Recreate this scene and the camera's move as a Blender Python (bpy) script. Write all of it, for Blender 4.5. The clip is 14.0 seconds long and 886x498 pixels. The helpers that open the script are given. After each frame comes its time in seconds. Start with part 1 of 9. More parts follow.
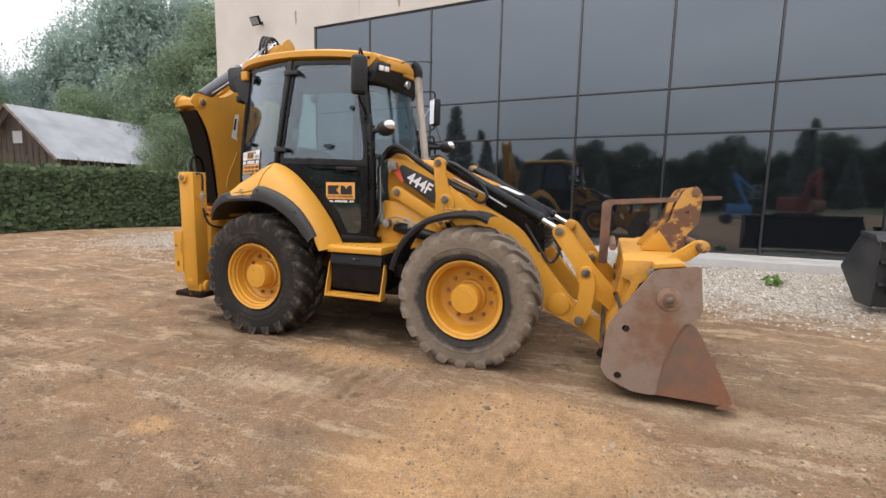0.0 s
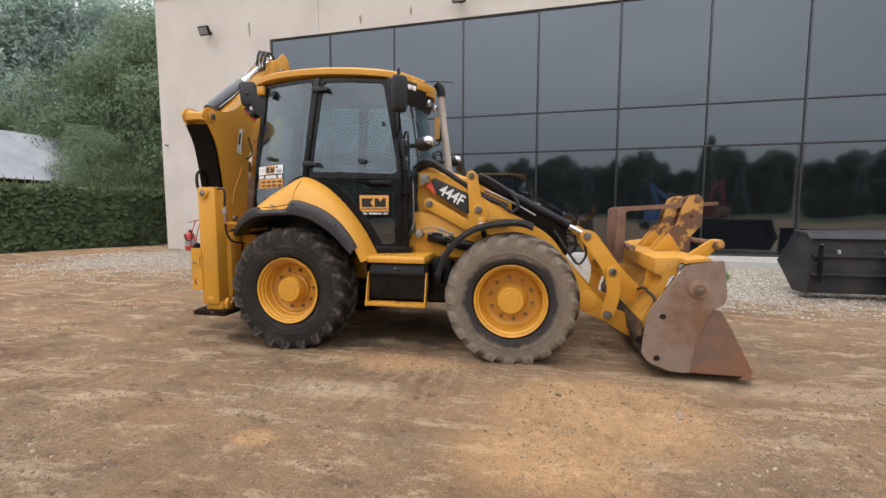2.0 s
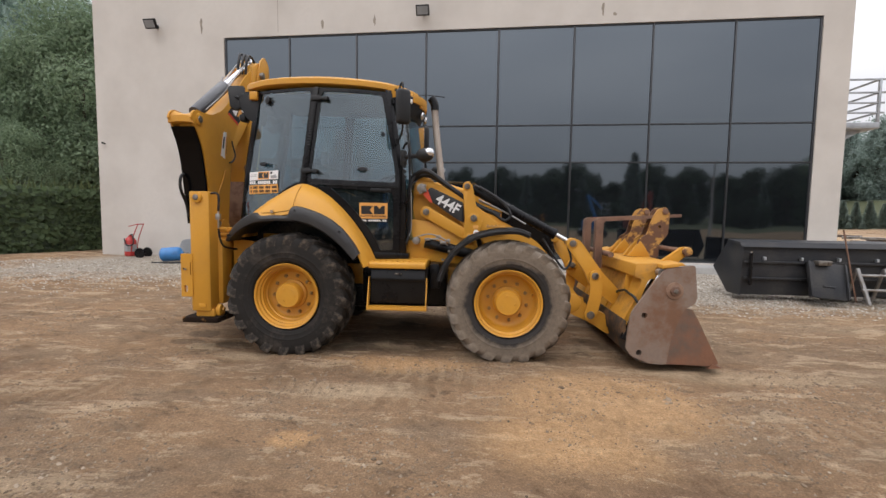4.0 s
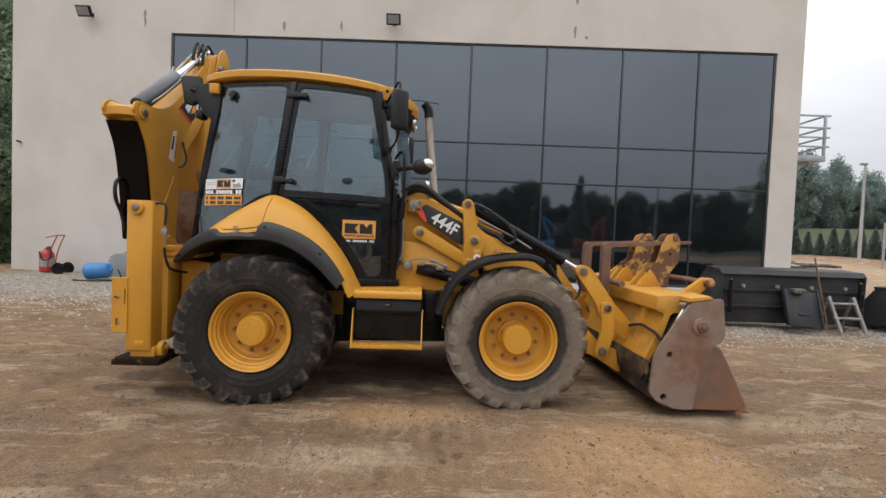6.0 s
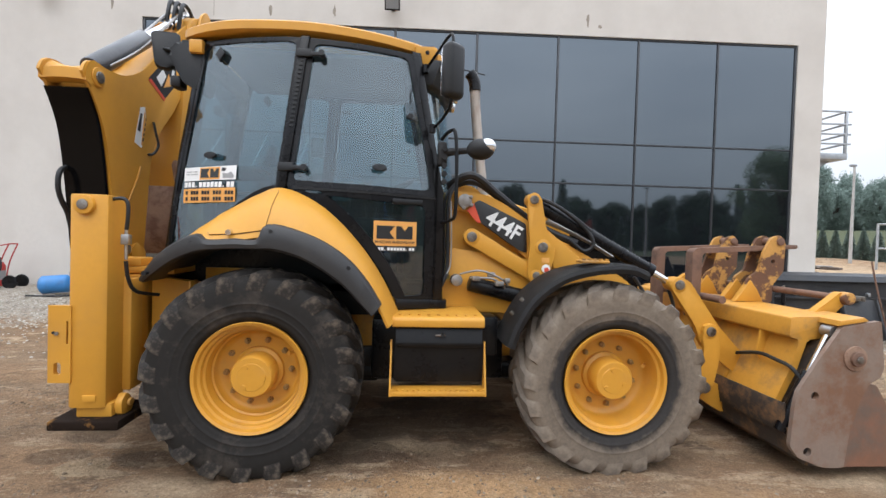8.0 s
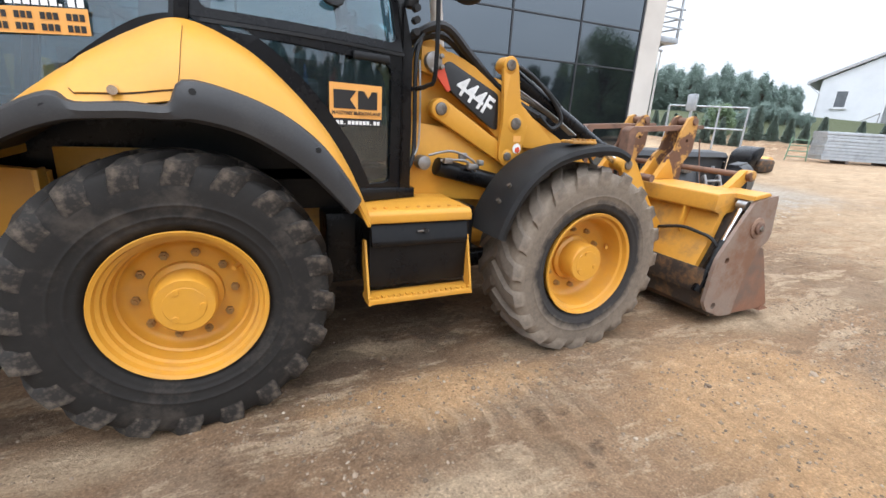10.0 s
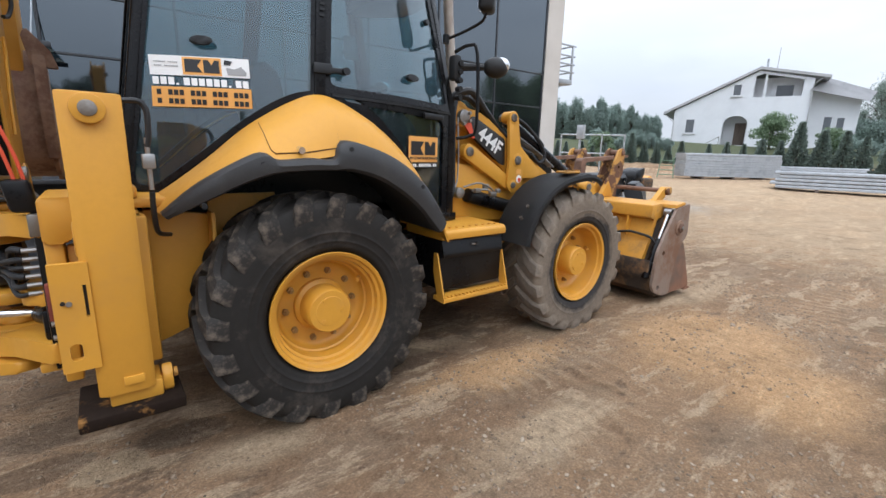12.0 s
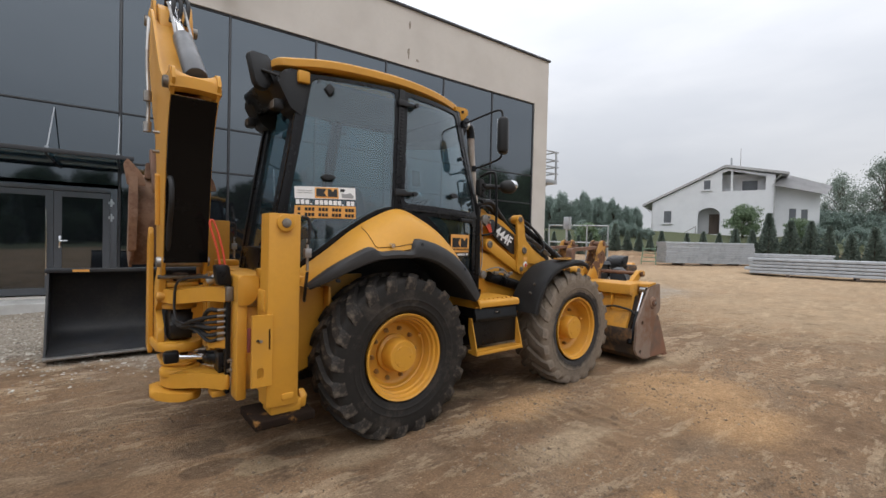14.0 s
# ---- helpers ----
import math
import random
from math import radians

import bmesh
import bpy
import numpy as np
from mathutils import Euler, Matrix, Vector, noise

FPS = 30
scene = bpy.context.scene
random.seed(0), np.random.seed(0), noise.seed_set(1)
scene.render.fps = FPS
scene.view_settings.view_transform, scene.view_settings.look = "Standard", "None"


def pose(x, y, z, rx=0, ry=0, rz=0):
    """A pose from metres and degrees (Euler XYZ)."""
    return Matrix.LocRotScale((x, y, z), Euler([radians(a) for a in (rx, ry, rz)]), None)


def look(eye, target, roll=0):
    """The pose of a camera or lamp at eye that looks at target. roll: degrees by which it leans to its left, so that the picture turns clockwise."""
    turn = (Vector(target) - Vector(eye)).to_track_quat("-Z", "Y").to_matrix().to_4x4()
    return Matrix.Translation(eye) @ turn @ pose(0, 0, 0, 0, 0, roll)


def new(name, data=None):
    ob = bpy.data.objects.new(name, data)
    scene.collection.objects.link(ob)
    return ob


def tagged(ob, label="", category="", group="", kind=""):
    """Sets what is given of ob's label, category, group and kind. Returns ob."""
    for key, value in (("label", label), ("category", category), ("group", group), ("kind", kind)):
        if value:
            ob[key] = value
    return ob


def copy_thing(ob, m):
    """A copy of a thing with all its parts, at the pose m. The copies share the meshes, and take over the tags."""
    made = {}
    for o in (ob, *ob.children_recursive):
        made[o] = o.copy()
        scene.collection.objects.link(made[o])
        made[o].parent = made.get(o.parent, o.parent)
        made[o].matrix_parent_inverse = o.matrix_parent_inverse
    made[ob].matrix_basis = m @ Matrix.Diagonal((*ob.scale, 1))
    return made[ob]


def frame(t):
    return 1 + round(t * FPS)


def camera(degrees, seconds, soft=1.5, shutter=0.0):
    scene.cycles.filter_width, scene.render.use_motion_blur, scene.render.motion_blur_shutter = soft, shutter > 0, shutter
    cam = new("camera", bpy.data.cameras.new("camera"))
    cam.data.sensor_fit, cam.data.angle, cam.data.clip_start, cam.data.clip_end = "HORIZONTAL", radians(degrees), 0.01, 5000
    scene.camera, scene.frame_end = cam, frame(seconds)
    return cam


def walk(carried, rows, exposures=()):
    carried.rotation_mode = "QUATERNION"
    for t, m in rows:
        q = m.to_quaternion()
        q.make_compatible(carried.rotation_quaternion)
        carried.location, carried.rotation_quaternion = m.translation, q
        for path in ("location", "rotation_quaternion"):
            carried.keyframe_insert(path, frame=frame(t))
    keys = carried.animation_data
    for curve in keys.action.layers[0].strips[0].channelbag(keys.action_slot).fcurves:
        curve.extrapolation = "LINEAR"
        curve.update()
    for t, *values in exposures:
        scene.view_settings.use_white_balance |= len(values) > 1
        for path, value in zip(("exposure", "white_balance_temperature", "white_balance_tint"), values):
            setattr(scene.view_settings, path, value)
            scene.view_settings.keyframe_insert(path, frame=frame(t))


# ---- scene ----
cam = camera(90.6, 14.0)
METRES, EYE, TILT, LEAN, TURN = 7.573, 1.56, 0.0, 0.0, 20.6
ROWS = [
    (0.0, 0.0, 0.0, 0.0, 0.14, -6.96, -1.12),
    (0.5, -0.0396, -0.0064, -0.0031, -1.9, -6.72, -1.04),
    (1.0, -0.0776, -0.0135, -0.002, -4.82, -6.25, -0.72),
    (1.5, -0.1146, -0.0249, -0.001, -6.31, -5.69, 0.11),
    (2.0, -0.1461, -0.0273, -0.0046, -8.87, -5.18, -0.03),
    (4.5, -0.2494, -0.0386, -0.0018, -17.94, -4.04, -1.25),
    (5.0, -0.2524, -0.007, -0.0005, -19.36, -3.62, -1.83),
    (5.5, -0.2554, 0.0284, 0.0005, -21.18, -2.83, -2.27),
    (6.0, -0.2665, 0.0651, 0.0015, -23.03, -1.88, -2.21),
    (6.5, -0.274, 0.0995, 0.0012, -24.76, -1.02, -2.08),
    (7.0, -0.2756, 0.1446, 0.0012, -25.43, -0.7, -2.05),
    (7.5, -0.2767, 0.1838, -0.0001, -25.36, -0.44, -1.91),
    (8.0, -0.2845, 0.225, -0.0007, -25.44, -1.19, -1.72),
    (8.5, -0.288, 0.2613, -0.0022, -30.07, -7.69, -2.2),
    (11.0, -0.4083, 0.3843, -0.0025, -53.56, -17.81, -2.28),
    (11.5, -0.4537, 0.3853, -0.0028, -56.93, -17.11, -1.93),
    (12.0, -0.4989, 0.382, 0.0019, -58.23, -12.46, -1.61),
    (12.5, -0.5434, 0.371, 0.003, -58.76, -7.7, -1.53),
    (13.0, -0.5858, 0.3607, 0.0052, -59.03, -2.93, -1.45),
    (13.5, -0.6251, 0.3531, 0.0062, -59.13, -1.97, -1.3),
    (14.0, -0.6602, 0.3447, 0.0057, -59.4, -0.96, -1.35),
]
walk(cam, [(t, pose(0, 0, EYE, TILT, LEAN, TURN) @ pose(METRES * x, METRES * y, METRES * z, 90 + pitch, roll, yaw)) for t, x, y, z, yaw, pitch, roll in ROWS],
     exposures=[(0.0, 0.57, 6700, 14), (1.5, 0.38, 6700, 14), (2.0, 0.45, 6700, 14), (5.0, 0.13, 6600, 13), (6.5, 0.12, 6500, 11), (7.5, 0.6, 6200, 10), (8.0, 0.62, 6150, 10), (8.5, 0.82, 6250, 10), (11.0, 0.92, 5950, 10), (11.5, 0.58, 5950, 10), (12.0, 0.48, 6000, 10), (12.5, 0.29, 6150, 10), (13.0, 0.1, 6450, 11), (14.0, -0.03, 6500, 11)])

# ---- world and light ----
world = bpy.data.worlds.new("overcast_sky")
scene.world = world
world.use_nodes = True
wt = world.node_tree
wt.nodes.clear()
w_out = wt.nodes.new("ShaderNodeOutputWorld")
w_bg = wt.nodes.new("ShaderNodeBackground")
w_sky = wt.nodes.new("ShaderNodeTexSky")
w_sky.sky_type, w_sky.sun_disc = "NISHITA", False
w_sky.sun_elevation, w_sky.sun_rotation = radians(52), radians(200)
w_co = wt.nodes.new("ShaderNodeTexCoord")
w_map = wt.nodes.new("ShaderNodeMapping")
w_map.inputs["Scale"].default_value = (1.0, 1.0, 3.2)
w_noise = wt.nodes.new("ShaderNodeTexNoise")
w_noise.inputs["Scale"].default_value, w_noise.inputs["Detail"].default_value = 1.7, 7.0
w_ramp = wt.nodes.new("ShaderNodeValToRGB")
w_ramp.color_ramp.elements[0].position, w_ramp.color_ramp.elements[0].color = 0.36, (5.9, 6.15, 6.55, 1)
w_ramp.color_ramp.elements[1].position, w_ramp.color_ramp.elements[1].color = 0.66, (7.4, 7.55, 7.8, 1)
w_mix = wt.nodes.new("ShaderNodeMixRGB")
w_mix.inputs["Fac"].default_value = 0.93
wt.links.new(w_co.outputs["Generated"], w_map.inputs["Vector"])
wt.links.new(w_map.outputs["Vector"], w_noise.inputs["Vector"])
wt.links.new(w_noise.outputs["Fac"], w_ramp.inputs["Fac"])
wt.links.new(w_sky.outputs["Color"], w_mix.inputs["Color1"])
wt.links.new(w_ramp.outputs["Color"], w_mix.inputs["Color2"])
# an overcast sky is brighter towards the zenith than at the horizon
w_sep = wt.nodes.new("ShaderNodeSeparateXYZ")
w_up = wt.nodes.new("ShaderNodeMapRange")
w_up.inputs["From Min"].default_value, w_up.inputs["From Max"].default_value = 0.08, 1.0
w_up.inputs["To Min"].default_value, w_up.inputs["To Max"].default_value = 0.66, 2.22
w_mul = wt.nodes.new("ShaderNodeMixRGB")
w_mul.blend_type = "MULTIPLY"
w_mul.inputs["Fac"].default_value = 1.0
wt.links.new(w_co.outputs["Generated"], w_sep.inputs["Vector"])
wt.links.new(w_sep.outputs["Z"], w_up.inputs["Value"])
wt.links.new(w_mix.outputs["Color"], w_mul.inputs["Color1"])
wt.links.new(w_up.outputs["Result"], w_mul.inputs["Color2"])
w_bg.inputs["Strength"].default_value = 0.135
wt.links.new(w_mul.outputs["Color"], w_bg.inputs["Color"])
wt.links.new(w_bg.outputs["Background"], w_out.inputs["Surface"])

sun = new("sun", bpy.data.lights.new("sun", "SUN"))
sun.data.energy, sun.data.angle, sun.data.color = 0.5, radians(25), (1.0, 0.96, 0.9)
sun.matrix_world = look((-8, -16, 26), (0, 0, 0))


# ---- materials ----
def bsdf(name):
    m = bpy.data.materials.new(name)
    m.use_nodes = True
    return m, m.node_tree.nodes, m.node_tree.links, m.node_tree.nodes["Principled BSDF"]


def ramp_node(nodes, stops):
    r = nodes.new("ShaderNodeValToRGB")
    els = r.color_ramp.elements
    els[0].position, els[0].color = stops[0][0], (*stops[0][1], 1)
    els[1].position, els[1].color = stops[-1][0], (*stops[-1][1], 1)
    for p, c in stops[1:-1]:
        e = els.new(p)
        e.color = (*c, 1)
    return r


def noise_node(nodes, links, vec, scale, detail=6.0, rough=0.6):
    n = nodes.new("ShaderNodeTexNoise")
    n.inputs["Scale"].default_value, n.inputs["Detail"].default_value, n.inputs["Roughness"].default_value = scale, detail, rough
    links.new(vec, n.inputs["Vector"])
    return n


def surface(name, color, rough=0.5, metal=0.0, second=None, big=1.5, fine=30.0, cover=(0.45, 0.7), vary=0.12, bump=0.15, rough2=None, spec=0.5, coat=0.0, stretch=(1, 1, 1), object_random=0.0):
    """A painted, rusted or plain surface: its colour, a second one (dirt, wear) in patches, grain and relief."""
    m, nodes, links, b = bsdf(name)
    co = nodes.new("ShaderNodeTexCoord")
    mp = nodes.new("ShaderNodeMapping")
    mp.inputs["Scale"].default_value = stretch
    links.new(co.outputs["Object"], mp.inputs["Vector"])
    vec = mp.outputs["Vector"]
    n1, n2 = noise_node(nodes, links, vec, big), noise_node(nodes, links, vec, fine, 8.0, 0.7)
    add = nodes.new("ShaderNodeMath")
    add.operation = "MULTIPLY_ADD"
    links.new(n2.outputs["Fac"], add.inputs[0])
    add.inputs[1].default_value = 0.35
    links.new(n1.outputs["Fac"], add.inputs[2])
    sub = nodes.new("ShaderNodeMath")
    sub.operation = "SUBTRACT"
    links.new(add.outputs[0], sub.inputs[0])
    sub.inputs[1].default_value = 0.175
    second = second or tuple(c * (1 - 2 * vary) for c in color)
    r = ramp_node(nodes, [(cover[0], color), (cover[1], second)])
    links.new(sub.outputs[0], r.inputs["Fac"])
    hsv = nodes.new("ShaderNodeHueSaturation")
    links.new(r.outputs["Color"], hsv.inputs["Color"])
    val = nodes.new("ShaderNodeMapRange")
    links.new(n2.outputs["Fac"], val.inputs["Value"])
    val.inputs["From Min"].default_value, val.inputs["From Max"].default_value = 0.25, 0.75
    val.inputs["To Min"].default_value, val.inputs["To Max"].default_value = 1 - vary, 1 + vary
    if object_random:
        oi = nodes.new("ShaderNodeObjectInfo")
        mul = nodes.new("ShaderNodeMath")
        mul.operation = "MULTIPLY_ADD"
        links.new(oi.outputs["Random"], mul.inputs[0])
        mul.inputs[1].default_value = object_random
        links.new(val.outputs["Result"], mul.inputs[2])
        links.new(mul.outputs[0], hsv.inputs["Value"])
    else:
        links.new(val.outputs["Result"], hsv.inputs["Value"])
    links.new(hsv.outputs["Color"], b.inputs["Base Color"])
    rr = nodes.new("ShaderNodeMapRange")
    links.new(sub.outputs[0], rr.inputs["Value"])
    rr.inputs["From Min"].default_value, rr.inputs["From Max"].default_value = cover
    rr.inputs["To Min"].default_value, rr.inputs["To Max"].default_value = rough, rough2 if rough2 is not None else min(1, rough + 0.2)
    links.new(rr.outputs["Result"], b.inputs["Roughness"])
    b.inputs["Metallic"].default_value = metal
    b.inputs["Specular IOR Level"].default_value = spec
    b.inputs["Coat Weight"].default_value = coat
    b.inputs["Coat Roughness"].default_value = 0.12
    if bump:
        bp = nodes.new("ShaderNodeBump")
        bp.inputs["Strength"].default_value, bp.inputs["Distance"].default_value = bump, 0.01
        links.new(n2.outputs["Fac"], bp.inputs["Height"])
        links.new(bp.outputs["Normal"], b.inputs["Normal"])
    return m


M_YELLOW = surface("machine_yellow_paint", (0.575, 0.278, 0.033), 0.42, second=(0.45, 0.226, 0.042), big=1.3, fine=26, cover=(0.5, 0.78), vary=0.05, bump=0.03, spec=0.36)
M_YELLOW_DULL = surface("worn_yellow_paint", (0.545, 0.26, 0.032), 0.5, second=(0.27, 0.148, 0.05), big=3.0, fine=30, cover=(0.52, 0.72), vary=0.08, bump=0.06)
M_YELLOW_RUST = surface("chipped_yellow_paint", (0.5, 0.26, 0.06), 0.55, second=(0.13, 0.062, 0.033), big=7.0, fine=40, cover=(0.44, 0.51), vary=0.14, bump=0.2)
M_RIM = surface("rim_yellow_paint", (0.58, 0.276, 0.028), 0.42, second=(0.46, 0.23, 0.05), big=4, fine=30, cover=(0.5, 0.8), vary=0.05, bump=0.03, coat=0.1)
M_BLACK = surface("black_paint", (0.006, 0.006, 0.007), 0.26, second=(0.012, 0.0115, 0.011), big=2, fine=30, vary=0.1, bump=0.02, spec=0.22)
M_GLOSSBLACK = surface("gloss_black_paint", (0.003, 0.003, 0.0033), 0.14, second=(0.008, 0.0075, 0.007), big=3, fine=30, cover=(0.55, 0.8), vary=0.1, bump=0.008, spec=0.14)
M_NUT = surface("dull_wheel_nut", (0.26, 0.16, 0.06), 0.5, 0.3, second=(0.36, 0.19, 0.05), big=20, fine=60, vary=0.1, bump=0.05)
M_PLASTIC = surface("black_plastic", (0.011, 0.0115, 0.0125), 0.45, second=(0.024, 0.0235, 0.023), big=2, fine=120, cover=(0.45, 0.75), vary=0.1, bump=0.1, spec=0.3)
M_FENDER = surface("greyed_fender_plastic", (0.028, 0.0275, 0.028), 0.5, second=(0.05, 0.047, 0.044), big=2.5, fine=120, cover=(0.45, 0.75), vary=0.1, bump=0.1, spec=0.4)
M_LUG = surface("dusty_tread_rubber", (0.022, 0.019, 0.0165), 0.72, second=(0.115, 0.092, 0.071), big=9, fine=26, cover=(0.47, 0.63), vary=0.15, bump=0.2, spec=0.3)
M_RUBBER = surface("tyre_rubber", (0.0175, 0.0155, 0.0138), 0.72, second=(0.058, 0.048, 0.039), big=3.5, fine=22, cover=(0.54, 0.74), vary=0.15, bump=0.2, rough2=0.9, spec=0.25)
M_HOSE = surface("hose_rubber", (0.008, 0.008, 0.009), 0.5, bump=0.05)
M_CHROME = surface("chrome", (0.75, 0.76, 0.78), 0.12, 1.0, vary=0.04, bump=0.01)
M_STEEL = surface("bare_steel", (0.35, 0.34, 0.33), 0.42, 0.9, second=(0.2, 0.17, 0.14), big=5, vary=0.1, bump=0.08)
M_PIN = surface("pin_steel", (0.21, 0.192, 0.17), 0.42, 0.7, second=(0.07, 0.05, 0.035), big=14, fine=60, bump=0.08)
M_BUCKET = surface("scoured_bucket_steel", (0.25, 0.188, 0.15), 0.55, 0.25, second=(0.2, 0.105, 0.062), big=2.4, fine=28, cover=(0.48, 0.66), vary=0.12, bump=0.2)
M_CLAM = surface("rusty_bucket_steel", (0.22, 0.105, 0.062), 0.62, 0.2, second=(0.15, 0.105, 0.08), big=3.0, fine=30, cover=(0.45, 0.65), vary=0.14, bump=0.22)
M_RUST = surface("rust", (0.2, 0.11, 0.072), 0.75, 0.1, second=(0.12, 0.075, 0.056), big=6, fine=50, vary=0.15, bump=0.25)
M_OLDRUST = surface("weathered_rust", (0.27, 0.17, 0.115), 0.75, 0.1, second=(0.17, 0.095, 0.065), big=5, fine=40, cover=(0.45, 0.6), vary=0.15, bump=0.25)
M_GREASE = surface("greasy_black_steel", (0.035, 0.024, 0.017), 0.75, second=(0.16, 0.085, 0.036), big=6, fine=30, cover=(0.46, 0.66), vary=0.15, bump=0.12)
M_MUD = surface("muddy_foot_steel", (0.016, 0.01, 0.007), 0.85, second=(0.19, 0.095, 0.03), big=9, fine=40, cover=(0.56, 0.7), vary=0.2, bump=0.2, spec=0.1)
M_DARKBKT = surface("dark_painted_steel", (0.024, 0.0255, 0.029), 0.42, second=(0.046, 0.044, 0.042), big=2, fine=30, vary=0.1, bump=0.06, spec=0.28)
# black ram; the sky's grey sheen is put into its base colour
M_RAM = surface("sky_greyed_ram_paint", (0.055, 0.057, 0.063), 0.3, second=(0.08, 0.08, 0.083), big=4, fine=40, vary=0.06, bump=0.02)
M_EXHAUST = surface("heat_stained_exhaust", (0.42, 0.37, 0.32), 0.5, 0.4, second=(0.2, 0.15, 0.12), big=5, fine=40, stretch=(1, 1, 0.3), bump=0.12)
M_SEAT = surface("seat_fabric", (0.03, 0.03, 0.034), 0.9, fine=150, bump=0.2)
M_INTERIOR = surface("cab_plastic", (0.055, 0.06, 0.064), 0.65, fine=80, bump=0.08)
M_WHITE = surface("white_print", (0.75, 0.75, 0.74), 0.5, vary=0.03, bump=0)
M_ORANGE = surface("orange_print", (0.74, 0.36, 0.085), 0.5, vary=0.03, bump=0)
M_RED = surface("red_print", (0.62, 0.075, 0.03), 0.5, vary=0.04, bump=0)
M_PRINTBLACK = surface("black_print", (0.012, 0.011, 0.011), 0.4, vary=0.03, bump=0)
M_GREYPRINT = surface("grey_print", (0.3, 0.3, 0.3), 0.5, vary=0.03, bump=0)
M_LAMPGLASS = surface("lamp_lens", (0.62, 0.63, 0.64), 0.12, 0.75, vary=0.05, bump=0.02)


def glass(name, tint, mirror_rough, opaque):
    """Tinted pane: clear glass over a faint film."""
    m, nodes, links, b = bsdf(name)
    out = nodes["Material Output"]
    clear = nodes.new("ShaderNodeBsdfTransparent")
    clear.inputs["Color"].default_value = (*tint, 1)
    gloss = nodes.new("ShaderNodeBsdfGlossy")
    gloss.inputs["Roughness"].default_value = mirror_rough
    gloss.inputs["Color"].default_value = (0.84, 0.94, 1.0, 1)
    facing = nodes.new("ShaderNodeLayerWeight")
    facing.inputs["Blend"].default_value = 0.5
    power = nodes.new("ShaderNodeMath")
    power.operation = "POWER"
    links.new(facing.outputs["Facing"], power.inputs[0])
    power.inputs[1].default_value = 3.0
    fres = nodes.new("ShaderNodeMath")
    fres.operation = "MULTIPLY_ADD"
    links.new(power.outputs[0], fres.inputs[0])
    fres.inputs[1].default_value, fres.inputs[2].default_value = 0.8, 0.1
    mix = nodes.new("ShaderNodeMixShader")
    links.new(fres.outputs[0], mix.inputs["Fac"])
    links.new(clear.outputs[0], mix.inputs[1])
    links.new(gloss.outputs[0], mix.inputs[2])
    co = nodes.new("ShaderNodeTexCoord")
    n = noise_node(nodes, links, co.outputs["Object"], 2.5)
    mr = nodes.new("ShaderNodeMapRange")
    links.new(n.outputs["Fac"], mr.inputs["Value"])
    mr.inputs["From Min"].default_value, mr.inputs["From Max"].default_value = 0.3, 0.7
    mr.inputs["To Min"].default_value, mr.inputs["To Max"].default_value = opaque * 0.5, opaque * 1.5
    b.inputs["Base Color"].default_value = (0.42, 0.53, 0.6, 1)
    b.inputs["Roughness"].default_value = 0.4
    mix2 = nodes.new("ShaderNodeMixShader")
    links.new(mr.outputs["Result"], mix2.inputs["Fac"])
    links.new(mix.outputs[0], mix2.inputs[1])
    links.new(b.outputs[0], mix2.inputs[2])
    links.new(mix2.outputs[0], out.inputs["Surface"])
    return m


M_CABGLASS = glass("cab_glass", (0.38, 0.57, 0.61), 0.01, 0.035)
M_LOWGLASS = glass("lower_door_glass", (0.2, 0.25, 0.25), 0.01, 0.02)
M_CLEAR, cn_, cl_, cb_ = bsdf("clear_inner_face")
c_t = cn_.new("ShaderNodeBsdfTransparent")
cl_.new(c_t.outputs[0], cn_["Material Output"].inputs["Surface"])


def pane(ob, centre):
    """Leaves the glass on the faces turned away from centre, plain clearness on the rest."""
    ob.data.materials.append(M_CLEAR)
    for f in ob.data.polygons:
        if f.normal.dot(f.center - Vector(centre)) <= 0.0 or abs(f.normal.y) < 0.5:
            f.material_index = 1
    return ob


# dark reflective facade glass, each pane a little out of plane
M_FACADE, fn, fl, fb = bsdf("facade_glass")
fb.inputs["Base Color"].default_value = (0.008, 0.009, 0.011, 1)
fb.inputs["Roughness"].default_value = 0.035
fb.inputs["IOR"].default_value = 2.3
fb.inputs["Specular Tint"].default_value = (0.8, 0.91, 1.0, 1)
fco = fn.new("ShaderNodeTexCoord")
fno = noise_node(fn, fl, fco.outputs["Object"], 0.55, 1.0)
fbp = fn.new("ShaderNodeBump")
fbp.inputs["Strength"].default_value, fbp.inputs["Distance"].default_value = 0.12, 0.05
fl.new(fno.outputs["Fac"], fbp.inputs["Height"])
fl.new(fbp.outputs["Normal"], fb.inputs["Normal"])
M_MULLION = surface("dark_mullion", (0.03, 0.032, 0.036), 0.4, vary=0.05, bump=0.02)
M_ALU = surface("grey_aluminium_frame", (0.085, 0.09, 0.1), 0.4, 0.3, vary=0.06, bump=0.02)
M_CONCRETE = surface("smooth_render", (0.585, 0.548, 0.502), 0.85, second=(0.505, 0.468, 0.426), big=0.55, fine=9, cover=(0.42, 0.7), vary=0.05, bump=0.08, spec=0.25)
M_STAIN = surface("flaked_render", (0.3, 0.26, 0.21), 0.9, big=6, fine=30, vary=0.2, bump=0.2)
M_PLINTH = surface("plinth_concrete", (0.42, 0.41, 0.39), 0.85, second=(0.33, 0.32, 0.3), big=2, fine=30, vary=0.08, bump=0.15)
M_GALV = surface("galvanised_steel", (0.42, 0.44, 0.46), 0.45, 0.55, second=(0.33, 0.35, 0.37), big=3, fine=30, vary=0.08, bump=0.05)
M_FLASH = surface("dark_flashing", (0.05, 0.05, 0.055), 0.45, 0.3, bump=0.03)
